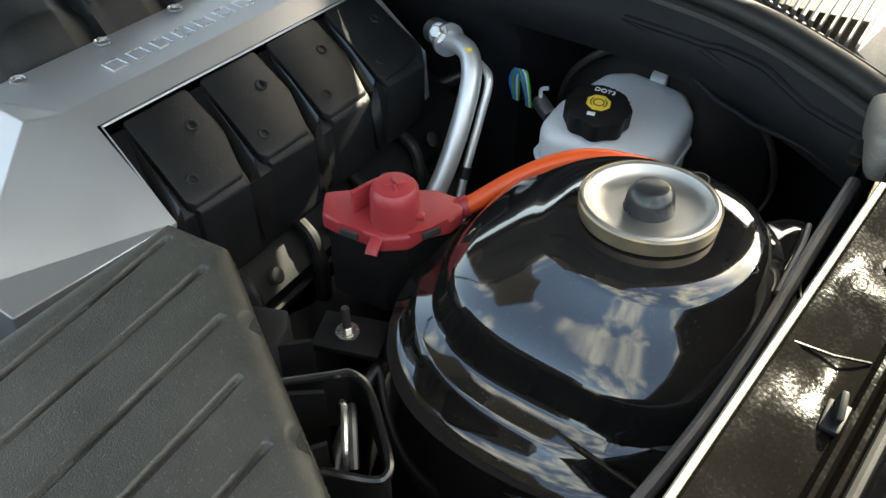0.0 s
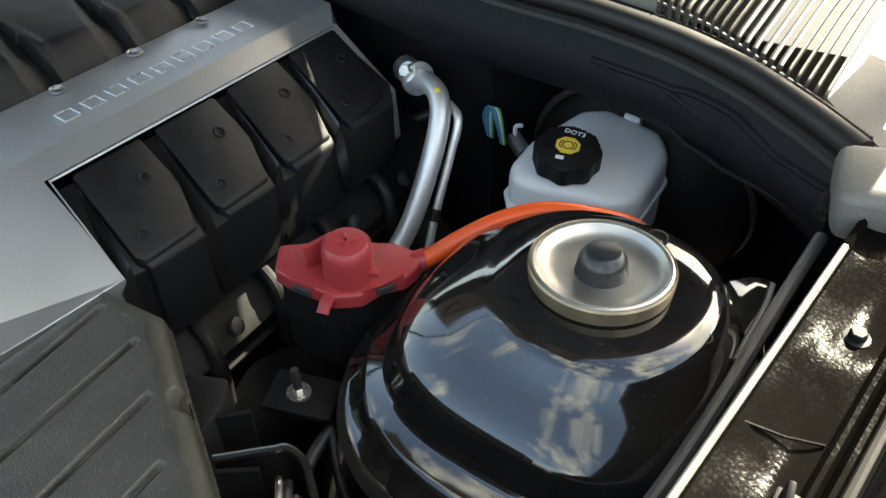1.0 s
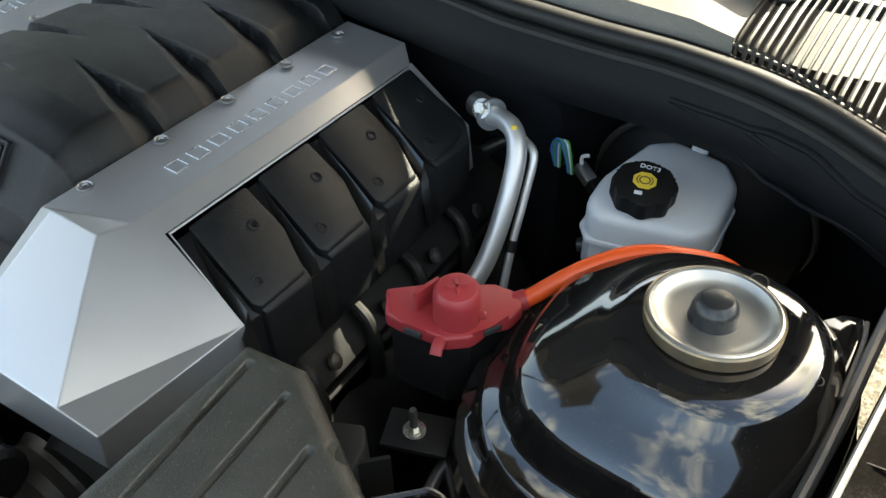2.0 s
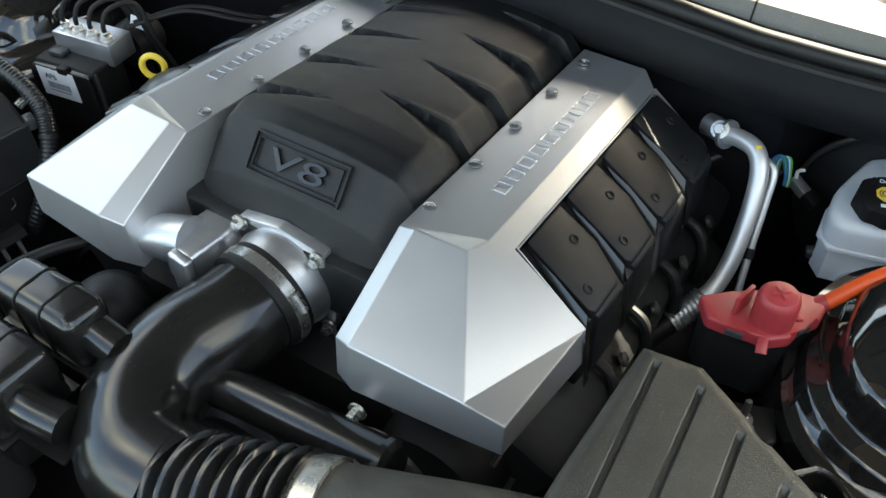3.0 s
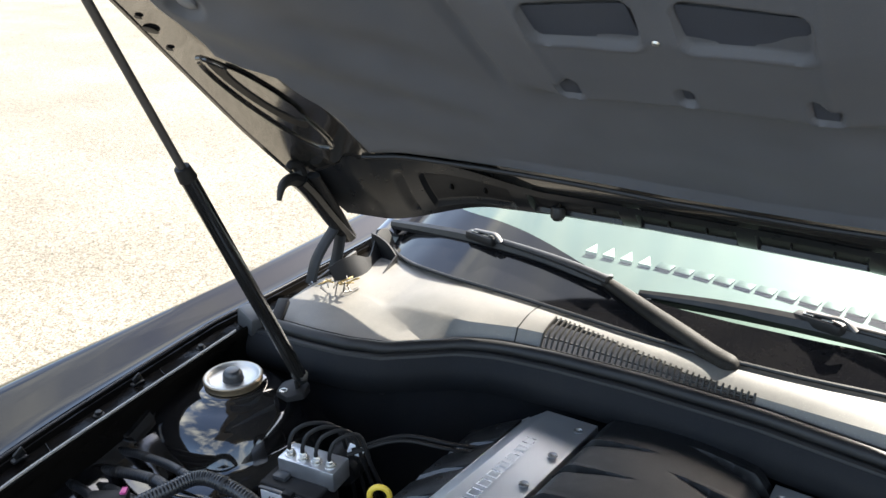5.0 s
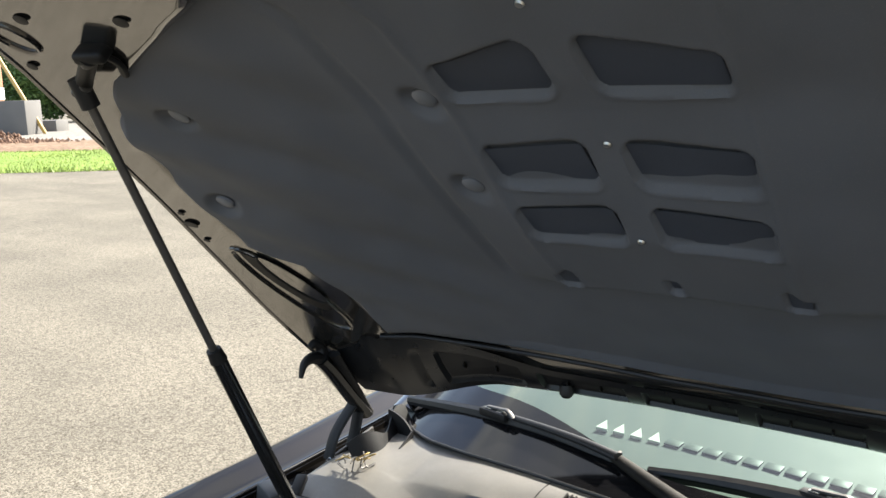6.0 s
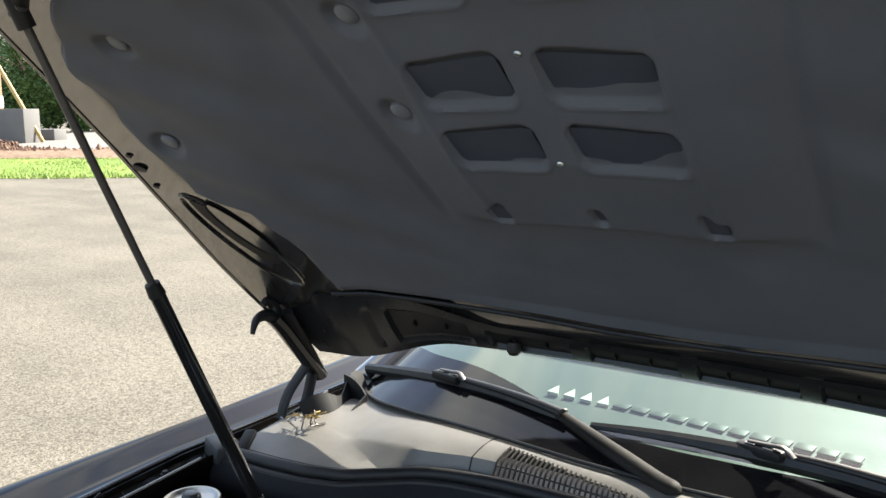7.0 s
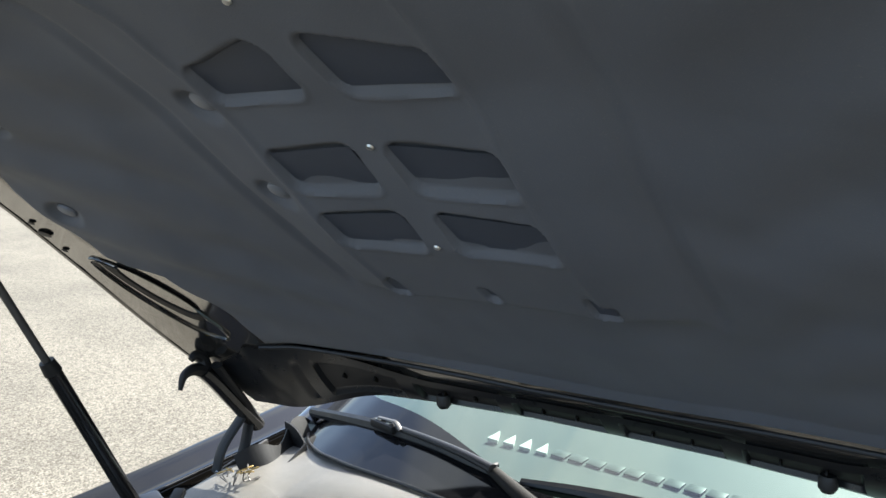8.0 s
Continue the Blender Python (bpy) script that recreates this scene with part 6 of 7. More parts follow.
# ---- refrigerant pipes ----
ac = thing("refrigerant_pipe", (0.34, 0.27, 0.80), "bent aluminium air conditioning pipe with a block fitting", "pipe")
part("main_pipe", tube([(0.300, 0.338, 0.856), (0.318, 0.330, 0.862), (0.338, 0.318, 0.862), (0.350, 0.302, 0.846), (0.356, 0.275, 0.812), (0.357, 0.245, 0.772), (0.352, 0.222, 0.746), (0.342, 0.202, 0.735)], 0.0098, 20, 8), ALU_BRIGHT, ac)
part("thin_pipe", tube([(0.345, 0.325, 0.852), (0.362, 0.315, 0.846), (0.366, 0.295, 0.815), (0.370, 0.265, 0.77), (0.376, 0.235, 0.715)], 0.0042, 12, 8), ALU_BRIGHT, ac, "thin aluminium line")
part("line_clip", tube([(0.3695, 0.268, 0.776), (0.3708, 0.262, 0.766)], 0.0058, 12, 3, curved=False), DULL_BLACK, ac, "black plastic clip")
part("fitting", tube([(0.274, 0.352, 0.852), (0.284, 0.347, 0.854), (0.300, 0.338, 0.857)], 0.0128, 20, 5, curved=False), ALU, ac, "cast barrel fitting")
part("fitting_flange", tube([(0.2985, 0.3385, 0.8565), (0.3025, 0.3365, 0.8575)], 0.0165, 24, 2, curved=False), ALU, ac)
part("fitting_bolt", hexbolt((0.293, 0.332, 0.864), 0.0068, 0.007, (50, -10, 0)), STEEL, ac)
part("paint_mark", box((0.006, 0.004, 0.0006), (0.340, 0.313, 0.8715), 0.0002, (40, 0, 20)), YELLOW, ac, "small yellow paint mark")
part("crimp", tube([(0.346, 0.208, 0.738), (0.336, 0.190, 0.729), (0.326, 0.172, 0.720)], lambda u: 0.0135 + 0.001 * math.cos(u * 50), 18, 12), ALU, ac, "ribbed crimp sleeve")
part("hose_end", tube([(0.327, 0.174, 0.721), (0.312, 0.148, 0.705), (0.305, 0.11, 0.66)], 0.012, 16, 6), RUBBER, ac, "black rubber hose")

# ---- brake fluid reservoir and booster ----
rv = thing("brake_fluid_reservoir", (0.48, 0.36, 0.76), "milky white brake fluid reservoir with a black cap", "reservoir")
BODY = [(0.426, 0.300), (0.440, 0.283), (0.530, 0.303), (0.543, 0.325), (0.540, 0.392), (0.520, 0.420), (0.462, 0.425), (0.440, 0.408), (0.424, 0.34)]
part("upper_shell", prism(BODY, 0.803, lambda x, y: 0.838 - 0.10 * abs(x - 0.478) * 0.4 - 0.05 * max(0, 0.33 - y), 0.010, 4), RES_WHITE, rv)
part("weld_flange", prism([(lerp(0.483, x, 1.035), lerp(0.365, y, 1.035)) for x, y in BODY], 0.799, 0.8035, 0.001), RES_WHITE, rv)
part("lower_shell", prism([(lerp(0.483, x, 0.97), lerp(0.365, y, 0.97)) for x, y in BODY], 0.755, 0.800), RES_WHITE, rv)
part("neck", lathe([(0.027, 0), (0.027, 0.014), (0, 0.014)], (0.471, 0.327, 0.828), 30), RES_WHITE, rv)
lob = [(0.0285 * (1 + 0.055 * math.cos(8 * a)) * math.cos(a), 0.0285 * (1 + 0.055 * math.cos(8 * a)) * math.sin(a)) for a in (2 * math.pi * i / 64 for i in range(64))]
bm = prism(lob, 0, 0.018, 0.0018)
bmesh.ops.transform(bm, matrix=pose(0.471, 0.322, 0.840, 4, 2, 20), verts=bm.verts)
cap = part("cap", bm, DULL_BLACK, rv, "black lobed screw cap")
CM = pose(0.471, 0.322, 0.8588, 4, 2, 18)
octo = [(0.0112 * math.cos(a), 0.0112 * math.sin(a)) for a in (math.pi / 4 * (i + 0.5) for i in range(8))]
part("yellow_symbol", local(prism(octo, 0, 0.0006), CM), YELLOW, cap, "yellow eight-sided warning symbol")
ring = lathe([(0.0052, 0.0006), (0.0052, 0.0010), (0.0042, 0.0010), (0.0042, 0.0006)], (0, 0, 0), 24, closed=False)
for a0 in (-1, 1):
    tube([(0.0072 * math.cos(a) * a0, 0.0072 * math.sin(a), 0.0008) for a in (-0.8, -0.4, 0, 0.4, 0.8)], 0.0005, 6, 4, ring)
part("symbol_lines", local(ring, CM), INK, cap)
part("cap_lettering", text_mesh("DOT3", 0.0072, CM @ Matrix.Translation((0.003, 0.0175, 0.0006)) @ pose(0, 0, 0, 0, 0, -8), 0.0002), WHITE_LABEL, cap, "white DOT3 lettering")
part("book_symbol", local(box((0.007, 0.0045, 0.0004), (-0.004, -0.0170, 0.0006), 0.0001), CM), WHITE_LABEL, cap)
part("tab", box((0.016, 0.012, 0.018), (0.488, 0.424, 0.832), 0.002, (10, 0, 8)), RES_WHITE, rv)
part("port", lathe([(0.007, 0), (0.007, 0.012), (0, 0.012)], (0.432, 0.310, 0.768), 16, (0, -100, 20)), GREY_PLASTIC, rv, "grey level sensor port")
boo = thing("brake_booster", (0.50, 0.40, 0.70), "black round brake booster behind the reservoir", "brake booster")
part("shell", lathe([(0, -0.02), (0.118, -0.02), (0.120, 0.0), (0.115, 0.02), (0.085, 0.04), (0.05, 0.055), (0, 0.055)], (0.495, 0.452, 0.742), 48, (78, 0, 0)), DULL_BLACK, boo)
part("seam_ring", tube([(0.495 + 0.120 * math.cos(a), 0.452 - 0.02 * math.sin(a), 0.742 + 0.119 * math.sin(a)) for a in (2 * math.pi * i / 40 for i in range(41))], 0.004, 8, 1), DARK_STEEL, boo)
part("master_cylinder", lathe([(0, 0), (0.022, 0), (0.022, 0.12), (0.016, 0.125), (0, 0.125)], (0.48, 0.40, 0.735), 24, (80, 0, 0)), ALU, boo)
wc = thing("wire_connector", (0.38, 0.39, 0.78), "pale plastic connector with a hook beside the reservoir", "connector")
part("body", box((0.024, 0.014, 0.012), (0.384, 0.392, 0.780), 0.002, (0, 20, -25)), ALU, wc)
part("hook", tube([(0.378, 0.395, 0.786), (0.377, 0.397, 0.796), (0.384, 0.399, 0.799)], 0.0022, 8, 5), WHITE_LABEL, wc)
part("plug", box((0.02, 0.016, 0.016), (0.402, 0.385, 0.772), 0.003, (0, 20, -25)), DULL_BLACK, wc)
part("lead", tube([(0.36, 0.40, 0.782), (0.335, 0.405, 0.792), (0.30, 0.40, 0.79), (0.26, 0.37, 0.77)], 0.009, 12, 6), CLOTH_LOOM, wc)
wb = thing("wire_bundle", (0.355, 0.44, 0.83), "loop of blue and green wires by the firewall", "wires")
for i, mt in enumerate((BLUE_WIRE, GREEN_WIRE, BLUE_WIRE, WHITE_LABEL, GREEN_WIRE)):
    o = i * 0.0028
    part("wire", tube([(0.352 + o * 0.5, 0.385, 0.782), (0.347 + o, 0.383, 0.806 + 0.002 * i), (0.356 + o, 0.380, 0.822), (0.366 + o * 0.6, 0.380, 0.800), (0.368 + o * 0.5, 0.384, 0.780)], 0.0012, 6, 6), mt, wb)


# ---- strut towers ----
def ring_pts(cx, cy, rx, ry, z, n=56, power=2.4, tilt=0.0):
    out = []
    for i in range(n):
        a = 2 * math.pi * i / n
        c, s = math.cos(a), math.sin(a)
        out.append(Vector((cx + rx * math.copysign(abs(c) ** (2 / power), c), cy + ry * math.copysign(abs(s) ** (2 / power), s), z + tilt * c * rx)))
    return out


def tower_mesh(low=False):
    """Driver's side: a flat crown with a raised shoulder, flaring into the inner fender; low: a broader dome."""
    rings = [(0.594, 0.121, 0.038, 0.038, 0.9400, 2.0), (0.594, 0.121, 0.050, 0.049, 0.9390, 2.0), (0.597, 0.123, 0.0600, 0.0600, 0.9365, 2.1), (0.598, 0.124, 0.0680, 0.0680, 0.9325, 2.1), (0.597, 0.1225, 0.0725, 0.0720, 0.9285, 2.15),
             (0.595, 0.121, 0.0765, 0.0755, 0.9235, 2.25), (0.592, 0.119, 0.0855, 0.0845, 0.9145, 2.4), (0.589, 0.118, 0.0945, 0.0935, 0.9055, 2.55), (0.588, 0.117, 0.1030, 0.1015, 0.8970, 2.7), (0.588, 0.117, 0.1065, 0.1045, 0.8920, 2.8), (0.588, 0.117, 0.1085, 0.1055, 0.8850, 2.8),
             (0.586, 0.115, 0.1105, 0.1075, 0.871, 2.8), (0.583, 0.115, 0.113, 0.112, 0.8635, 2.6), (0.577, 0.115, 0.118, 0.124, 0.8620, 2.4), (0.577, 0.115, 0.121, 0.130, 0.856, 2.4), (0.577, 0.114, 0.124, 0.136, 0.843, 2.4),
             (0.576, 0.114, 0.131, 0.150, 0.8410, 2.4), (0.576, 0.114, 0.133, 0.154, 0.828, 2.4), (0.575, 0.113, 0.139, 0.166, 0.79, 2.4), (0.575, 0.11, 0.15, 0.19, 0.70, 2.5), (0.575, 0.10, 0.18, 0.23, 0.47, 2.5)]
    if low:
        rings = [(0.594, 0.1235, 0.040, 0.040, 0.9395, 2.0), (0.594, 0.1235, 0.052, 0.050, 0.9390, 2.0), (0.594, 0.1235, 0.056, 0.054, 0.9350, 2.0), (0.595, 0.122, 0.059, 0.057, 0.9310, 2.05),
                 (0.600, 0.119, 0.076, 0.071, 0.9265, 2.1), (0.606, 0.115, 0.096, 0.086, 0.9190, 2.2), (0.612, 0.111, 0.112, 0.098, 0.9085, 2.3), (0.617, 0.108, 0.124, 0.107, 0.8930, 2.4),
                 (0.620, 0.106, 0.131, 0.111, 0.8760, 2.5), (0.620, 0.105, 0.135, 0.115, 0.8660, 2.5), (0.618, 0.104, 0.140, 0.127, 0.8610, 2.5), (0.607, 0.103, 0.142, 0.143, 0.8575, 2.5),
                 (0.607, 0.103, 0.147, 0.149, 0.8510, 2.5), (0.607, 0.103, 0.150, 0.153, 0.835, 2.5), (0.600, 0.11, 0.15, 0.17, 0.70, 2.5), (0.59, 0.10, 0.18, 0.21, 0.47, 2.5)]
    bm = bmesh.new()
    loops = [[bm.verts.new(q) for q in ring_pts(*r[:5], power=r[5])] for r in rings]
    if not low:
        for row in loops:
            for v in row:
                v.co.z += (0.05 * (v.co.x - 0.594) - 0.07 * (v.co.y - 0.121)) * smooth(0.922, 0.932, v.co.z)
    n = len(loops[0])
    for a, b in zip(loops, loops[1:]):
        for k in range(n):
            bm.faces.new((a[k], a[(k + 1) % n], b[(k + 1) % n], b[k]))
    bm.faces.new(loops[0])
    return bm


def tower(s):
    def f(b):
        if s < 0:
            mirrored(b)
            bmesh.ops.translate(b, vec=(-0.019, 0, -0.010), verts=b.verts)
        return b
    t = thing("strut_tower", (s * 0.602, 0.12, 0.5), "glossy black strut tower with a steel mount dish", "strut tower", "strut towers", )
    part("shell", f(tower_mesh(s < 0)), PAINT, t, sharp=60)
    cx, cy = (0.594, 0.1205) if s > 0 else (0.590, 0.1235)
    lean = (-4.5, -3.0, 0) if s > 0 else (0, 0, 0)
    dish = part("mount_dish", f(lathe([(0.030, -0.008), (0.0420, -0.004), (0.0425, 0.0), (0.0418, 0.0018), (0.0405, 0.0025), (0.0385, 0.0018), (0.0355, -0.0020), (0.0330, -0.0040), (0.026, -0.0055), (0.012, -0.0050), (0, -0.005)], (cx, cy, 0.950), 60, lean)), BRIGHT_STEEL, t, "dusty bright steel dish")
    part("dish_rim", f(lathe([(0.0380, -0.0105), (0.0430, -0.0085), (0.0436, -0.0030), (0.0438, 0.0008), (0.0428, 0.0022), (0.0416, 0.0012)], (cx, cy, 0.9495), 60, lean, closed=False)), RIM_BRONZE, dish, "tarnished rolled rim")
    part("nut", f(lathe([(0.0160, -0.0055), (0.0154, -0.0035), (0.0146, 0.0036), (0.0138, 0.0066), (0.0106, 0.0106), (0.0098, 0.0110), (0, 0.0108)], (cx, cy, 0.950), 32, lean)), NUT_CAP, t, "dark domed nut cap")
    for x, y, z, r in ((0.6065, 0.1760, 0.9352, 0.0056), (0.6630, 0.1140, 0.9362, 0.0036)) if s > 0 else ((0.606, 0.174, 0.9372, 0.0058), (0.655, 0.103, 0.927, 0.0040)):
        part("hole", f(lathe([(r * 1.25, -0.001), (r * 1.25, 0.0006), (r, 0.0008), (r * 0.9, -0.0006), (0, -0.0006)], (x, y, z), 20)), DULL_BLACK, t, "drilled hole")
    # pressed triangular recess on the inner shoulder
    if s > 0:
        part("pressed_rib", f(tube([(0.513, 0.066, 0.9065), (0.506, 0.090, 0.9085), (0.522, 0.108, 0.9205), (0.527, 0.098, 0.923), (0.513, 0.066, 0.9065)], 0.0020, 8, 6)), PAINT, t)
    if s < 0:
        # pressed hollow in the inner shoulder and a fold running out to the fender
        part("pressed_hollow", f(lathe([(0.030, 0.0), (0.027, 0.0022), (0.022, 0.0010), (0.012, -0.0020), (0, -0.0024)], (0.545, 0.066, 0.915), 32, (24, -24, 0))), PAINT, t)
        part("pressed_fold", f(tube([(0.690, 0.060, 0.893), (0.672, 0.040, 0.897), (0.640, 0.024, 0.892), (0.600, 0.012, 0.886), (0.56, 0.016, 0.884)], 0.0022, 8, 6)), PAINT, t)
        return t
    part("flange_lip", f(tube([(0.462, 0.13, 0.863), (0.470, 0.085, 0.863), (0.500, 0.040, 0.862), (0.545, 0.012, 0.861), (0.60, 0.000, 0.861), (0.664, -0.008, 0.861)], 0.0022, 8, 8)), PAINT, t, "glossy folded flange")
    part("lower_fold", f(tube([(0.450, 0.09, 0.838), (0.472, 0.030, 0.836), (0.515, -0.012, 0.834), (0.575, -0.032, 0.832), (0.66, -0.040, 0.832)], 0.0035, 10, 8)), PAINT, t)
    for x, y in ((0.492, 0.030), (0.530, 0.000), (0.580, -0.018)):
        part("weld_mark", f(lathe([(0.010, 0), (0.008, 0.0022), (0.004, 0.0012), (0, 0.0012)], (x, y, 0.8405), 18)), PAINT, t)
    return t


tower(1)
ds = thing("body_plug", (0.655, 0.035, 0.868), "flat grey rubber plug in the panel before the strut tower", "plug")
part("disc", lathe([(0, 0), (0.020, 0), (0.021, 0.0015), (0.018, 0.0035), (0, 0.0040)], (0.654, 0.040, 0.866), 32, (8, 6, 0)), GREY_PLASTIC, ds)
tower(-1)
dr = thing("drain_hose", (0.47, -0.05, 0.7), "thin brown rubber drain hose beside the strut tower", "hose")
part("tube", tube([(0.498, 0.040, 0.800), (0.478, 0.030, 0.812), (0.462, 0.006, 0.806), (0.470, -0.045, 0.785), (0.50, -0.10, 0.765), (0.53, -0.16, 0.74)], 0.0050, 12, 8), DARK_STEEL, dr)
rd = thing("hood_cable", (0.68, 0.1, 0.9), "bare steel rod along the inner fender", "rod")
part("rod", tube([(0.690, 0.255, 0.918), (0.687, 0.19, 0.916), (0.685, 0.13, 0.913), (0.682, 0.07, 0.908), (0.675, 0.00, 0.904), (0.655, -0.12, 0.892)], 0.0046, 10, 8), ROD_GREY, rd)
part("end_clip", box((0.010, 0.016, 0.012), (0.684, 0.266, 0.934), 0.002, (20, 0, 0)), DULL_BLACK, rd)
tabp = thing("tower_bracket", (0.66, 0.2, 0.92), "black folded bracket behind the strut tower", "bracket")
part("plate", prism([(0.646, 0.190), (0.662, 0.207), (0.675, 0.210), (0.679, 0.194), (0.679, 0.140), (0.668, 0.130)], 0.900, lambda x, y: 0.907 + 0.10 * (x - 0.66), 0.002), PAINT, tabp)
part("edge", tube([(0.6775, 0.203, 0.911), (0.680, 0.180, 0.912), (0.680, 0.130, 0.912)], 0.0018, 8, 5), ROD_GREY, tabp)
# prop foot plate on the passenger tower
pf = thing("prop_foot_plate", (-0.53, 0.165, 0.93), "black folded foot plate for the hood prop", "bracket")
part("plate", prism([(-0.552, 0.168), (-0.546, 0.146), (-0.520, 0.142), (-0.505, 0.162), (-0.512, 0.184), (-0.540, 0.187)], 0.914, lambda x, y: 0.9235 + 0.15 * (y - 0.15), 0.0025), DULL_BLACK, pf)
part("plate_hole", lathe([(0.0060, -0.001), (0.0060, 0.0006), (0.0048, 0.0008), (0.004, -0.0006), (0, -0.0006)], (-0.536, 0.152, 0.9243), 20), STEEL, pf, "bright-edged hole")
part("ear", box((0.005, 0.018, 0.024), (-0.524, 0.172, 0.930), 0.002, (10, 0, 20)), DULL_BLACK, pf)

# ---- fuse box ----
fu = thing("fuse_box", (-0.45, -0.2, 0.75), "grey-topped fuse and relay box with a lid", "fuse box")
e1 = Vector((-0.030, -0.225, 0)).normalized()   # along the lid, towards the front
e2 = Vector((-e1.y, e1.x, 0))
e2 = e2 if e2.x < 0 else -e2
O = Vector((-0.378, -0.063, 0))


def fp(a, b, z):
    """A place on the fuse box: a along it, b across towards the fender."""
    q = O + e1 * a + e2 * b
    return (q.x, q.y, z)


sec = [(-0.017, 0.800), (-0.017, 0.866), (-0.012, 0.8725), (0.010, 0.8920), (0.017, 0.8958), (0.085, 0.8985), (0.100, 0.896), (0.112, 0.884), (0.118, 0.86), (0.118, 0.80)]


def fuse_lid():
    bm = bmesh.new()
    rows = []
    for a, ins in ((-0.001, 0.004), (0.003, 0.0), (0.33, 0.0), (0.334, 0.004)):
        rows.append([bm.verts.new(fp(a, b, z - ins * (z > 0.85))) for b, z in sec])
    for r1, r2 in zip(rows, rows[1:]):
        for k in range(len(sec) - 1):
            bm.faces.new((r1[k], r1[k + 1], r2[k + 1], r2[k]))
    bm.faces.new(rows[0]), bm.faces.new(rows[-1][::-1])
    return bm


part("lid", fuse_lid(), LID_GREY, fu, sharp=20)
part("base", prism([fp(0.0, -0.021, 0)[:2], fp(0.34, -0.021, 0)[:2], fp(0.34, 0.122, 0)[:2], fp(0.0, 0.122, 0)[:2]], 0.62, 0.806, 0.004), DULL_BLACK, fu)
part("lid_edge", tube([fp(-0.002, -0.019, 0.806), fp(0.336, -0.019, 0.806)], 0.003, 8, 2, curved=False), DULL_BLACK, fu)
part("side_step", tube([fp(0.0, -0.018, 0.868), fp(0.33, -0.018, 0.868)], 0.0028, 8, 2, curved=False), LID_GREY, fu)
for i in range(3):
    part("hinge_clip", tube([fp(-0.004, 0.006 - i * 0.006, 0.882), fp(-0.014, 0.007 - i * 0.006, 0.884), fp(-0.020, 0.003 - i * 0.006, 0.874)], 0.0016, 8, 4), STEEL if i < 2 else GREY_PLASTIC, fu)
part("latch", box((0.016, 0.012, 0.016), fp(-0.006, -0.012, 0.866), 0.003, (0, 0, -14)), GREY_PLASTIC, fu)
em = bmesh.new()
SU, SV, SC = Vector((0.0265, -0.0070, 0)), Vector((0.0015, 0.0160, 0)), Vector((-0.4245, -0.2135, 0.8989))
for p, q in (((-0.5, -0.5), (0.5, -0.5)), ((0.5, -0.5), (0.5, 0.5)), ((0.5, 0.5), (-0.5, 0.5)), ((-0.5, 0.5), (-0.5, -0.5)), ((-0.25, -0.15), (0.25, 0.15)),
             ((-0.30, 0.55), (-0.30, 0.95)), ((-0.18, 0.55), (-0.18, 0.95)), ((0.22, 0.55), (0.22, 0.95)), ((0.34, 0.55), (0.34, 0.95))):
    tube([SC + SU * p[0] + SV * p[1], SC + SU * q[0] + SV * q[1]], 0.0007, 6, 1, em, curved=False)
part("lid_symbol", em, DULL_BLACK, fu, "molded fuse symbol on the lid")
for a in (0.05, 0.075, 0.23, 0.255):
    part("side_tick", tube([fp(a, -0.0225, 0.795), fp(a, -0.0225, 0.786), fp(a + 0.007, -0.0225, 0.782)], 0.0009, 6, 3), GREY_PLASTIC, fu)
# ribbed tray in front of the box
tr = thing("ribbed_tray", (-0.33, -0.25, 0.74), "black tray with a row of ribs beside the fuse box", "tray")
part("rail", tube([fp(0.06, -0.036, 0.762), fp(0.33, -0.036, 0.762)], 0.014, 8, 2, curved=False, flat=0.7), DULL_BLACK, tr)
for i in range(14):
    a = 0.07 + i * 0.0185
    p, q = fp(a, -0.048, 0.762), fp(a + 0.004, -0.070, 0.748)
    part("rib", facets([p, q, (q[0], q[1], q[2] - 0.035), (p[0], p[1], p[2] - 0.035), tuple(Vector(p) + e1 * 0.005), tuple(Vector(q) + e1 * 0.002), tuple(Vector(q) + e1 * 0.002 - Vector((0, 0, 0.035))), tuple(Vector(p) + e1 * 0.005 - Vector((0, 0, 0.035)))],
                       [(0, 1, 2, 3), (4, 7, 6, 5), (0, 4, 5, 1), (1, 5, 6, 2), (3, 2, 6, 7), (0, 3, 7, 4)]), GREY_PLASTIC, tr)


def loom(points, r, label, turns):
    t = thing("wiring_loom", points[0], label, "wiring loom", "corrugated wiring looms")
    part("conduit", tube(points, lambda u: r * (1 + 0.045 * math.cos(u * turns * 6.283)), 12, 60), CLOTH_LOOM, t)
    c = spline(points, 10)
    for k in (0.22, 0.5, 0.8):
        i = int(k * (len(c) - 2))
        part("tape_band", tube([c[i], c[i + 1]], r * 1.13, 14, 3, curved=False), RUBBER, t, "black cloth tape band")
    return t


loom([(-0.560, -0.26, 0.895), (-0.542, -0.192, 0.905), (-0.526, -0.140, 0.910), (-0.503, -0.094, 0.918), (-0.484, -0.056, 0.922), (-0.446, -0.044, 0.918), (-0.400, -0.040, 0.905), (-0.362, -0.043, 0.880), (-0.344, -0.057, 0.850), (-0.339, -0.087, 0.800), (-0.357, -0.116, 0.740)], 0.0095,
     "thick corrugated wiring loom arching over the fuse box", 110)
loom([(-0.73, -0.105, 0.868), (-0.695, -0.095, 0.875), (-0.625, -0.073, 0.885), (-0.56, -0.070, 0.898), (-0.512, -0.082, 0.912)], 0.0075, "corrugated wiring loom crossing in front of the tower", 70)
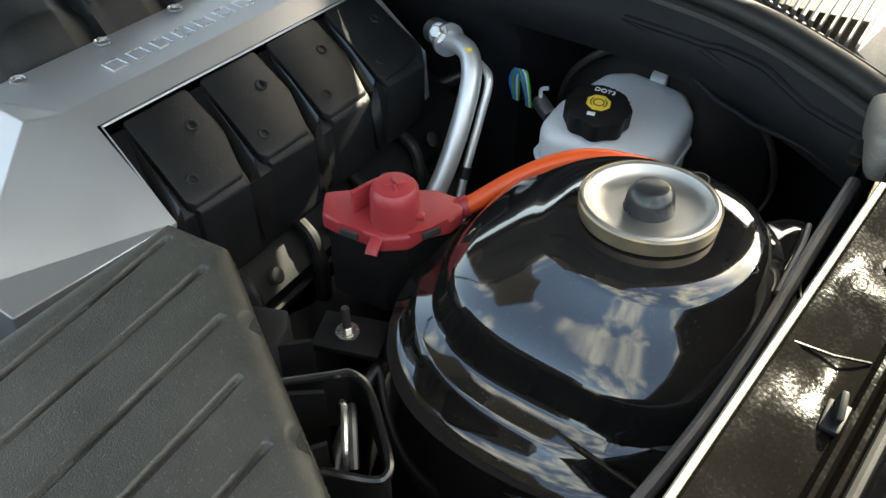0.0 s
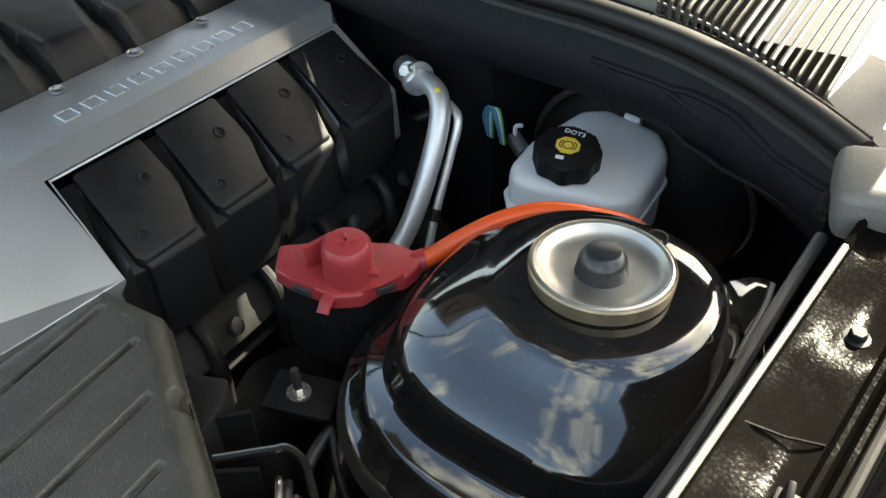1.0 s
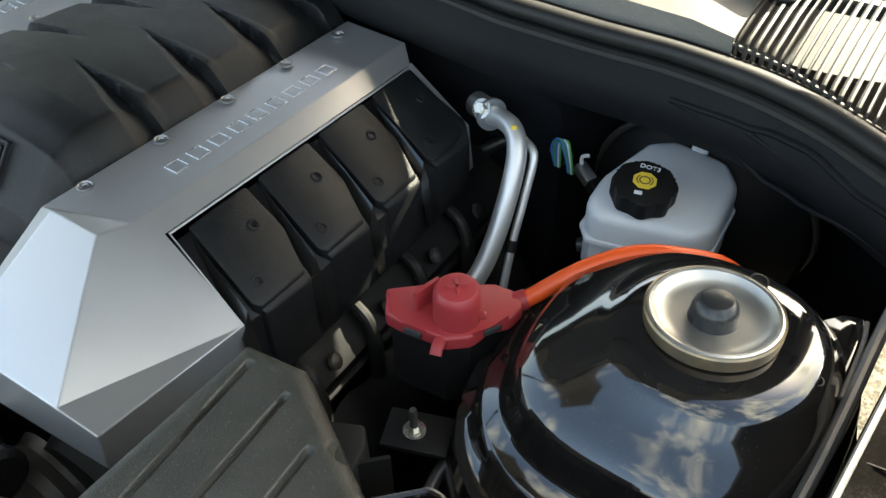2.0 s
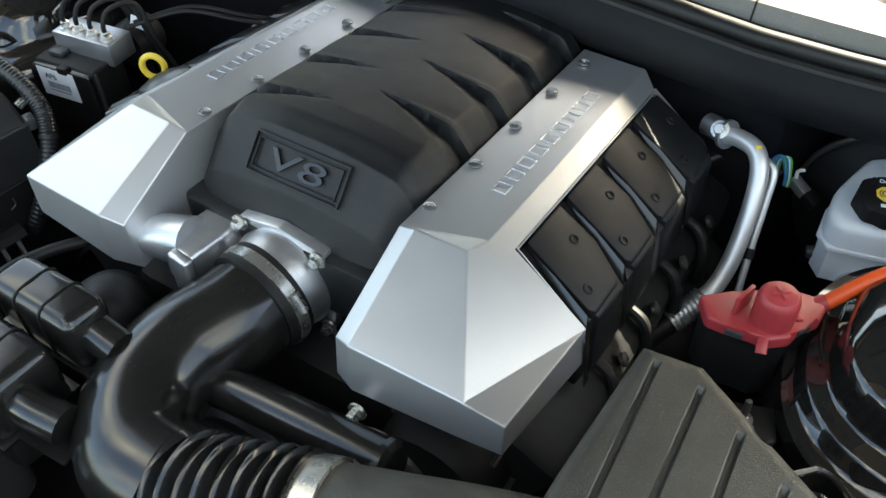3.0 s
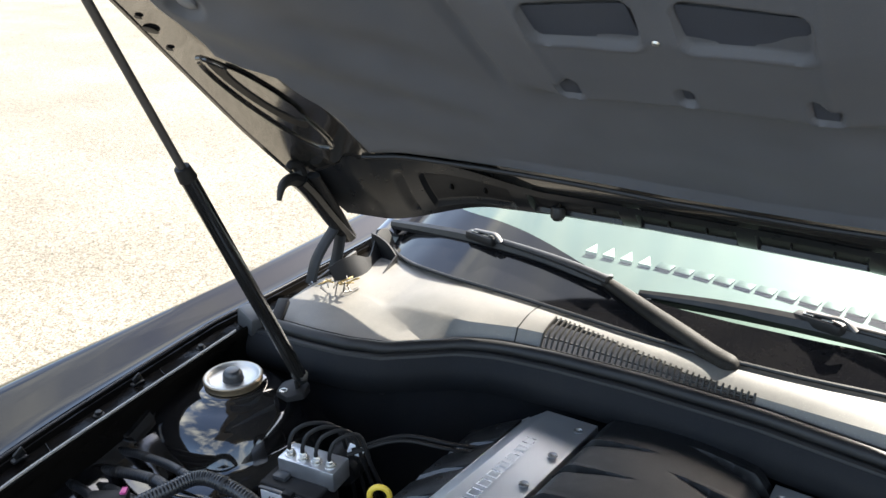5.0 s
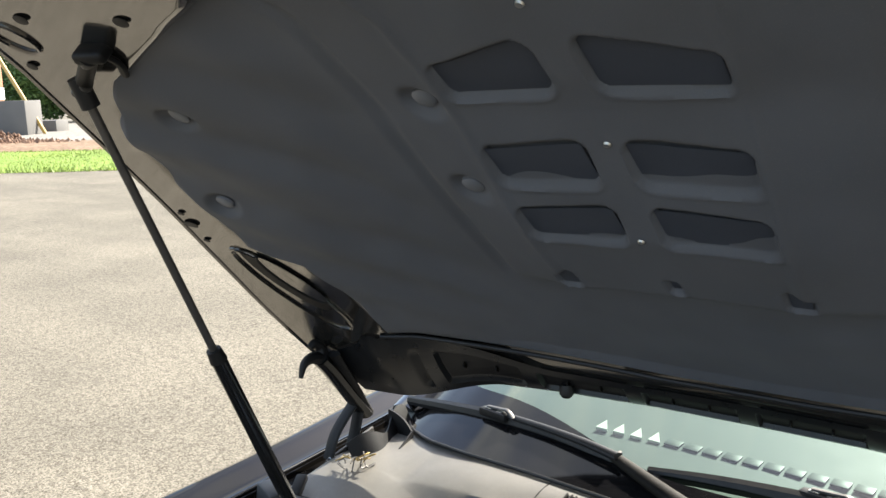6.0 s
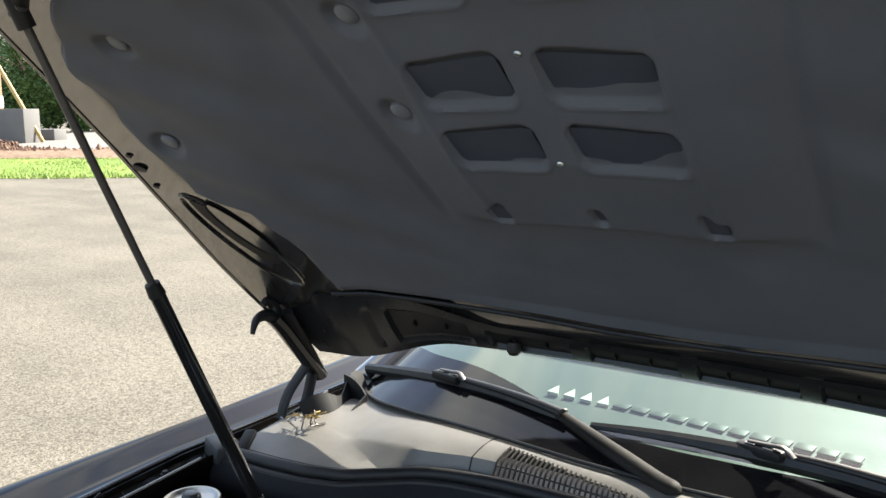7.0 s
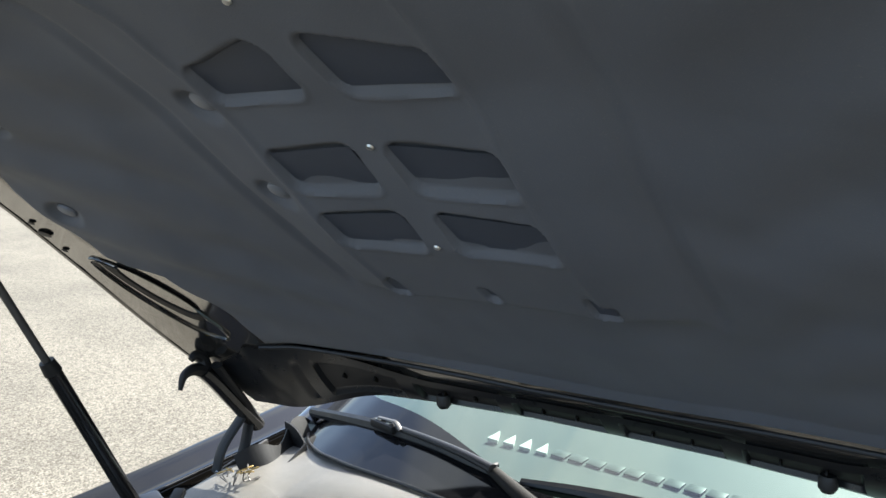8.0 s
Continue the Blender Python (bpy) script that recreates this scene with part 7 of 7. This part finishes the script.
loom([(-0.72, -0.125, 0.862), (-0.673, -0.112, 0.870), (-0.616, -0.100, 0.880), (-0.561, -0.105, 0.890), (-0.53, -0.118, 0.898)], 0.0065, "slim corrugated wiring loom beside the fuse box", 60)
loom([(-0.735, -0.150, 0.872), (-0.690, -0.135, 0.884), (-0.640, -0.128, 0.892), (-0.585, -0.140, 0.898), (-0.552, -0.175, 0.897)], 0.0060, "slim corrugated wiring loom beside the fuse box", 60)
loom([(-0.74, -0.065, 0.876), (-0.70, -0.055, 0.884), (-0.64, -0.040, 0.890), (-0.58, -0.036, 0.895), (-0.53, -0.045, 0.905), (-0.49, -0.056, 0.915)], 0.0060, "slim corrugated wiring loom beside the tower", 70)
loom([(-0.645, 0.02, 0.80), (-0.662, 0.020, 0.84), (-0.675, 0.022, 0.868), (-0.682, 0.04, 0.880)], 0.012, "short corrugated sleeve rising behind the fuse box", 14)
cn = thing("wiring_connector", (-0.56, -0.12, 0.89), "dark wiring connector with a magenta lock", "connector")
part("body", box((0.05, 0.022, 0.018), (-0.575, -0.125, 0.895), 0.003, (0, 0, 35)), DULL_BLACK, cn)
part("lock", box((0.008, 0.012, 0.008), (-0.562, -0.110, 0.903), 0.001, (0, 0, 35)), PINK, cn, "magenta lock tab")
part("plate", box((0.055, 0.020, 0.003), (-0.512, -0.226, 0.902), 0.001, (0, -6, 38)), DARK_STEEL, cn, "dull perforated plate")
sp = thing("splash_panel", (-0.69, 0.04, 0.88), "glossy black bracket panel beside the tower", "panel")
part("plate", prism([(-0.735, 0.045), (-0.700, 0.025), (-0.665, 0.045), (-0.690, 0.085)], 0.872, lambda x, y: 0.885 + 0.3 * (y - 0.03), 0.003), PAINT, sp)
part("ledge", sheet(lambda u, v: (lerp(-0.675, -0.585, v), lerp(-0.16, 0.06, u), 0.905 - 0.040 * v ** 0.7 + 0.004 * math.sin(u * 11) * math.sin(v * 3.1)), 30, 12, 0.003), PAINT, sp)

# ---- brake control module ----
am = thing("brake_control_module", (-0.42, 0.06, 0.76), "black brake control module with an aluminium valve block", "control module")
f1 = Vector((0.075, 0.010, 0)).normalized()
f2 = Vector((-f1.y, f1.x, 0))
A0 = Vector((-0.472, 0.028, 0))
AA = math.degrees(math.atan2(f1.y, f1.x))


def ap(a, b, z):
    q = A0 + f1 * a + f2 * b
    return (q.x, q.y, z)


part("housing", box((0.094, 0.052, 0.105), ap(0.047, 0.028, 0.814), 0.004, (0, 0, AA), 3), DULL_BLACK, am)
part("front_cover", box((0.090, 0.010, 0.100), ap(0.047, 0.000, 0.814), 0.003, (0, 0, AA), 3), DUCT_BLACK, am)
part("cover_edge", box((0.0025, 0.004, 0.100), ap(0.0935, 0.006, 0.814), 0.0008, (0, 0, AA)), GREY_PLASTIC, am)
part("valve_block", box((0.090, 0.040, 0.030), ap(0.058, 0.050, 0.876), 0.002, (0, 0, AA)), ALU, am, "machined aluminium valve block")
part("motor", lathe([(0, 0), (0.026, 0), (0.028, 0.01), (0.028, 0.045), (0.022, 0.05), (0, 0.05)], ap(0.075, 0.08, 0.855), 28, (90, 0, AA + 180)), DULL_BLACK, am)
part("top_lug", box((0.022, 0.016, 0.008), ap(0.024, 0.022, 0.869), 0.003, (0, 0, AA)), GREY_PLASTIC, am)
part("front_hook", box((0.016, 0.012, 0.010), ap(0.052, -0.002, 0.864), 0.003, (0, 0, AA)), DULL_BLACK, am)
lab = part("label", box((0.058, 0.0008, 0.040), ap(0.038, -0.0056, 0.842), 0.0002, (0, 0, AA)), WHITE_LABEL, am, "white paper label with a barcode")
LM = Matrix.Translation(ap(0.038, -0.0062, 0.842)) @ pose(0, 0, 0, 0, 0, AA) @ pose(0, 0, 0, 90, 0, 0)
part("label_lettering", text_mesh("AP6", 0.011, LM @ Matrix.Translation((-0.009, 0.009, 0)), 0.0002), INK, lab)
bars = bmesh.new()
rb = random.Random(8)
x = -0.017
while x < 0.018:
    w = rb.choice((0.0006, 0.0010, 0.0016))
    box((w, 0.009, 0.0003), (x, -0.003, 0.0002), 0, bm=bars)
    x += w + rb.choice((0.0006, 0.001))
box((0.034, 0.0016, 0.0003), (0, -0.0105, 0.0002), 0, bm=bars)
part("barcode", local(bars, LM), GREY_INK, lab)
for i in range(4):
    a = 0.026 + i * 0.0215
    base = Vector(ap(a, 0.043, 0.891))
    part("union_nut", hexbolt(tuple(base), 0.0052, 0.010), STEEL, am, "plated union nut")
    up = base + Vector((0, 0, 0.018))
    part("brake_line", tube([base, up, up + Vector((0.003, 0.010, 0.016)), up + Vector((0.016, 0.030, 0.021)), up + Vector((0.036 - 0.004 * i, 0.052 - 0.004 * i, 0.010)), up + Vector((0.046 - 0.004 * i, 0.062 - 0.006 * i, -0.03)), up + Vector((0.050, 0.07, -0.12))], 0.0029, 10, 8), DULL_BLACK, am, "bent black brake line")
for i in range(2):
    p = Vector(ap(0.10, 0.07 + 0.012 * i, 0.895))
    part("return_line", tube([p, p + Vector((0.05, 0.05, 0.012)), p + Vector((0.11, 0.085, 0.0)), p + Vector((0.15, 0.13, -0.02))], 0.0028, 8, 8), DULL_BLACK, am)
part("tag", box((0.022, 0.001, 0.016), ap(0.104, 0.086, 0.893), 0.0002, (0, 20, AA + 15)), WHITE_LABEL, am, "small white tag")

# ---- dipstick ----
dk = thing("dipstick", (-0.282, 0.055, 0.87), "yellow ring-handled oil dipstick", "dipstick")
ringp = [(-0.2945 + 0.0130 * math.cos(a) * 0.86, 0.069 + 0.0130 * math.cos(a) * 0.5, 0.891 + 0.0145 * math.sin(a)) for a in (2 * math.pi * i / 28 for i in range(29))]
part("ring", tube(ringp, 0.0038, 12, 1), YELLOW, dk)
part("stem", tube([(-0.291, 0.067, 0.878), (-0.288, 0.062, 0.868), (-0.284, 0.056, 0.858)], lambda u: 0.0048 + 0.001 * math.sin(u * 9), 12, 5), YELLOW, dk)
part("tube", tube([(-0.286, 0.058, 0.862), (-0.282, 0.055, 0.80), (-0.27, 0.05, 0.70)], 0.005, 10, 5), DARK_STEEL, dk, "dark steel guide tube")

# ---- coolant tank in the front corner ----
ct = thing("coolant_tank", (-0.24, -0.38, 0.75), "pale grey coolant tank with a dark screw cap", "coolant tank")
part("tank", box((0.24, 0.10, 0.12), (-0.215, -0.385, 0.752), 0.02, (0, 0, 12), 4), GREY_PLASTIC, ct)
part("neck", lathe([(0.024, 0), (0.024, 0.04), (0, 0.04)], (-0.092, -0.384, 0.800), 28), RES_WHITE, ct)
rim = [(0.0315 * (1 + 0.045 * math.cos(9 * a)) * math.cos(a), 0.0315 * (1 + 0.045 * math.cos(9 * a)) * math.sin(a)) for a in (2 * math.pi * i / 72 for i in range(72))]
capc = part("cap", local(prism(rim, 0, 0.022, 0.0022, 3), pose(-0.092, -0.384, 0.836, 0, 0, 10)), GREY_PLASTIC, ct, "dark grey lobed screw cap with yellow symbols")
YM = pose(-0.092, -0.384, 0.8582, 0, 0, 22)
warn = facets([(-0.019, 0.002, 0), (-0.005, 0.001, 0), (-0.011, 0.014, 0)], [(0, 1, 2)])
r = bmesh.ops.extrude_face_region(warn, geom=list(warn.faces))
bmesh.ops.translate(warn, vec=(0, 0, 0.0006), verts=[v for v in r["geom"] if isinstance(v, bmesh.types.BMVert)])
part("warning_mark", local(warn, YM), YELLOW, capc, "yellow warning triangle")
book = bmesh.new()
for bx, by, wx, wy in ((0.004, -0.001, 0.0014, 0.011), (0.011, -0.001, 0.0014, 0.011), (0.018, -0.001, 0.0014, 0.011), (0.011, 0.0045, 0.0150, 0.0014), (0.011, -0.0065, 0.0150, 0.0014)):
    box((wx, wy, 0.0006), (bx, by, 0.0003), 0, bm=book)
part("book_symbol", local(book, YM), YELLOW, capc, "yellow book symbol")
small = bmesh.new()
for k in range(3):
    box((0.010, 0.0010, 0.0005), (0.006, 0.010 + 0.0022 * k, 0.0003), 0, bm=small)
part("text_bars", local(small, YM), YELLOW, capc, "small yellow printed bars")
gl = thing("vent_grid", (-0.30, -0.36, 0.80), "small slotted black grid beside the coolant tank", "grid")
for i in range(6):
    part("bar", box((0.026, 0.003, 0.004), (-0.292 + 0.002 * i, -0.345 - 0.007 * i, 0.815), 0.0006, (0, 0, 20)), GREY_PLASTIC, gl)
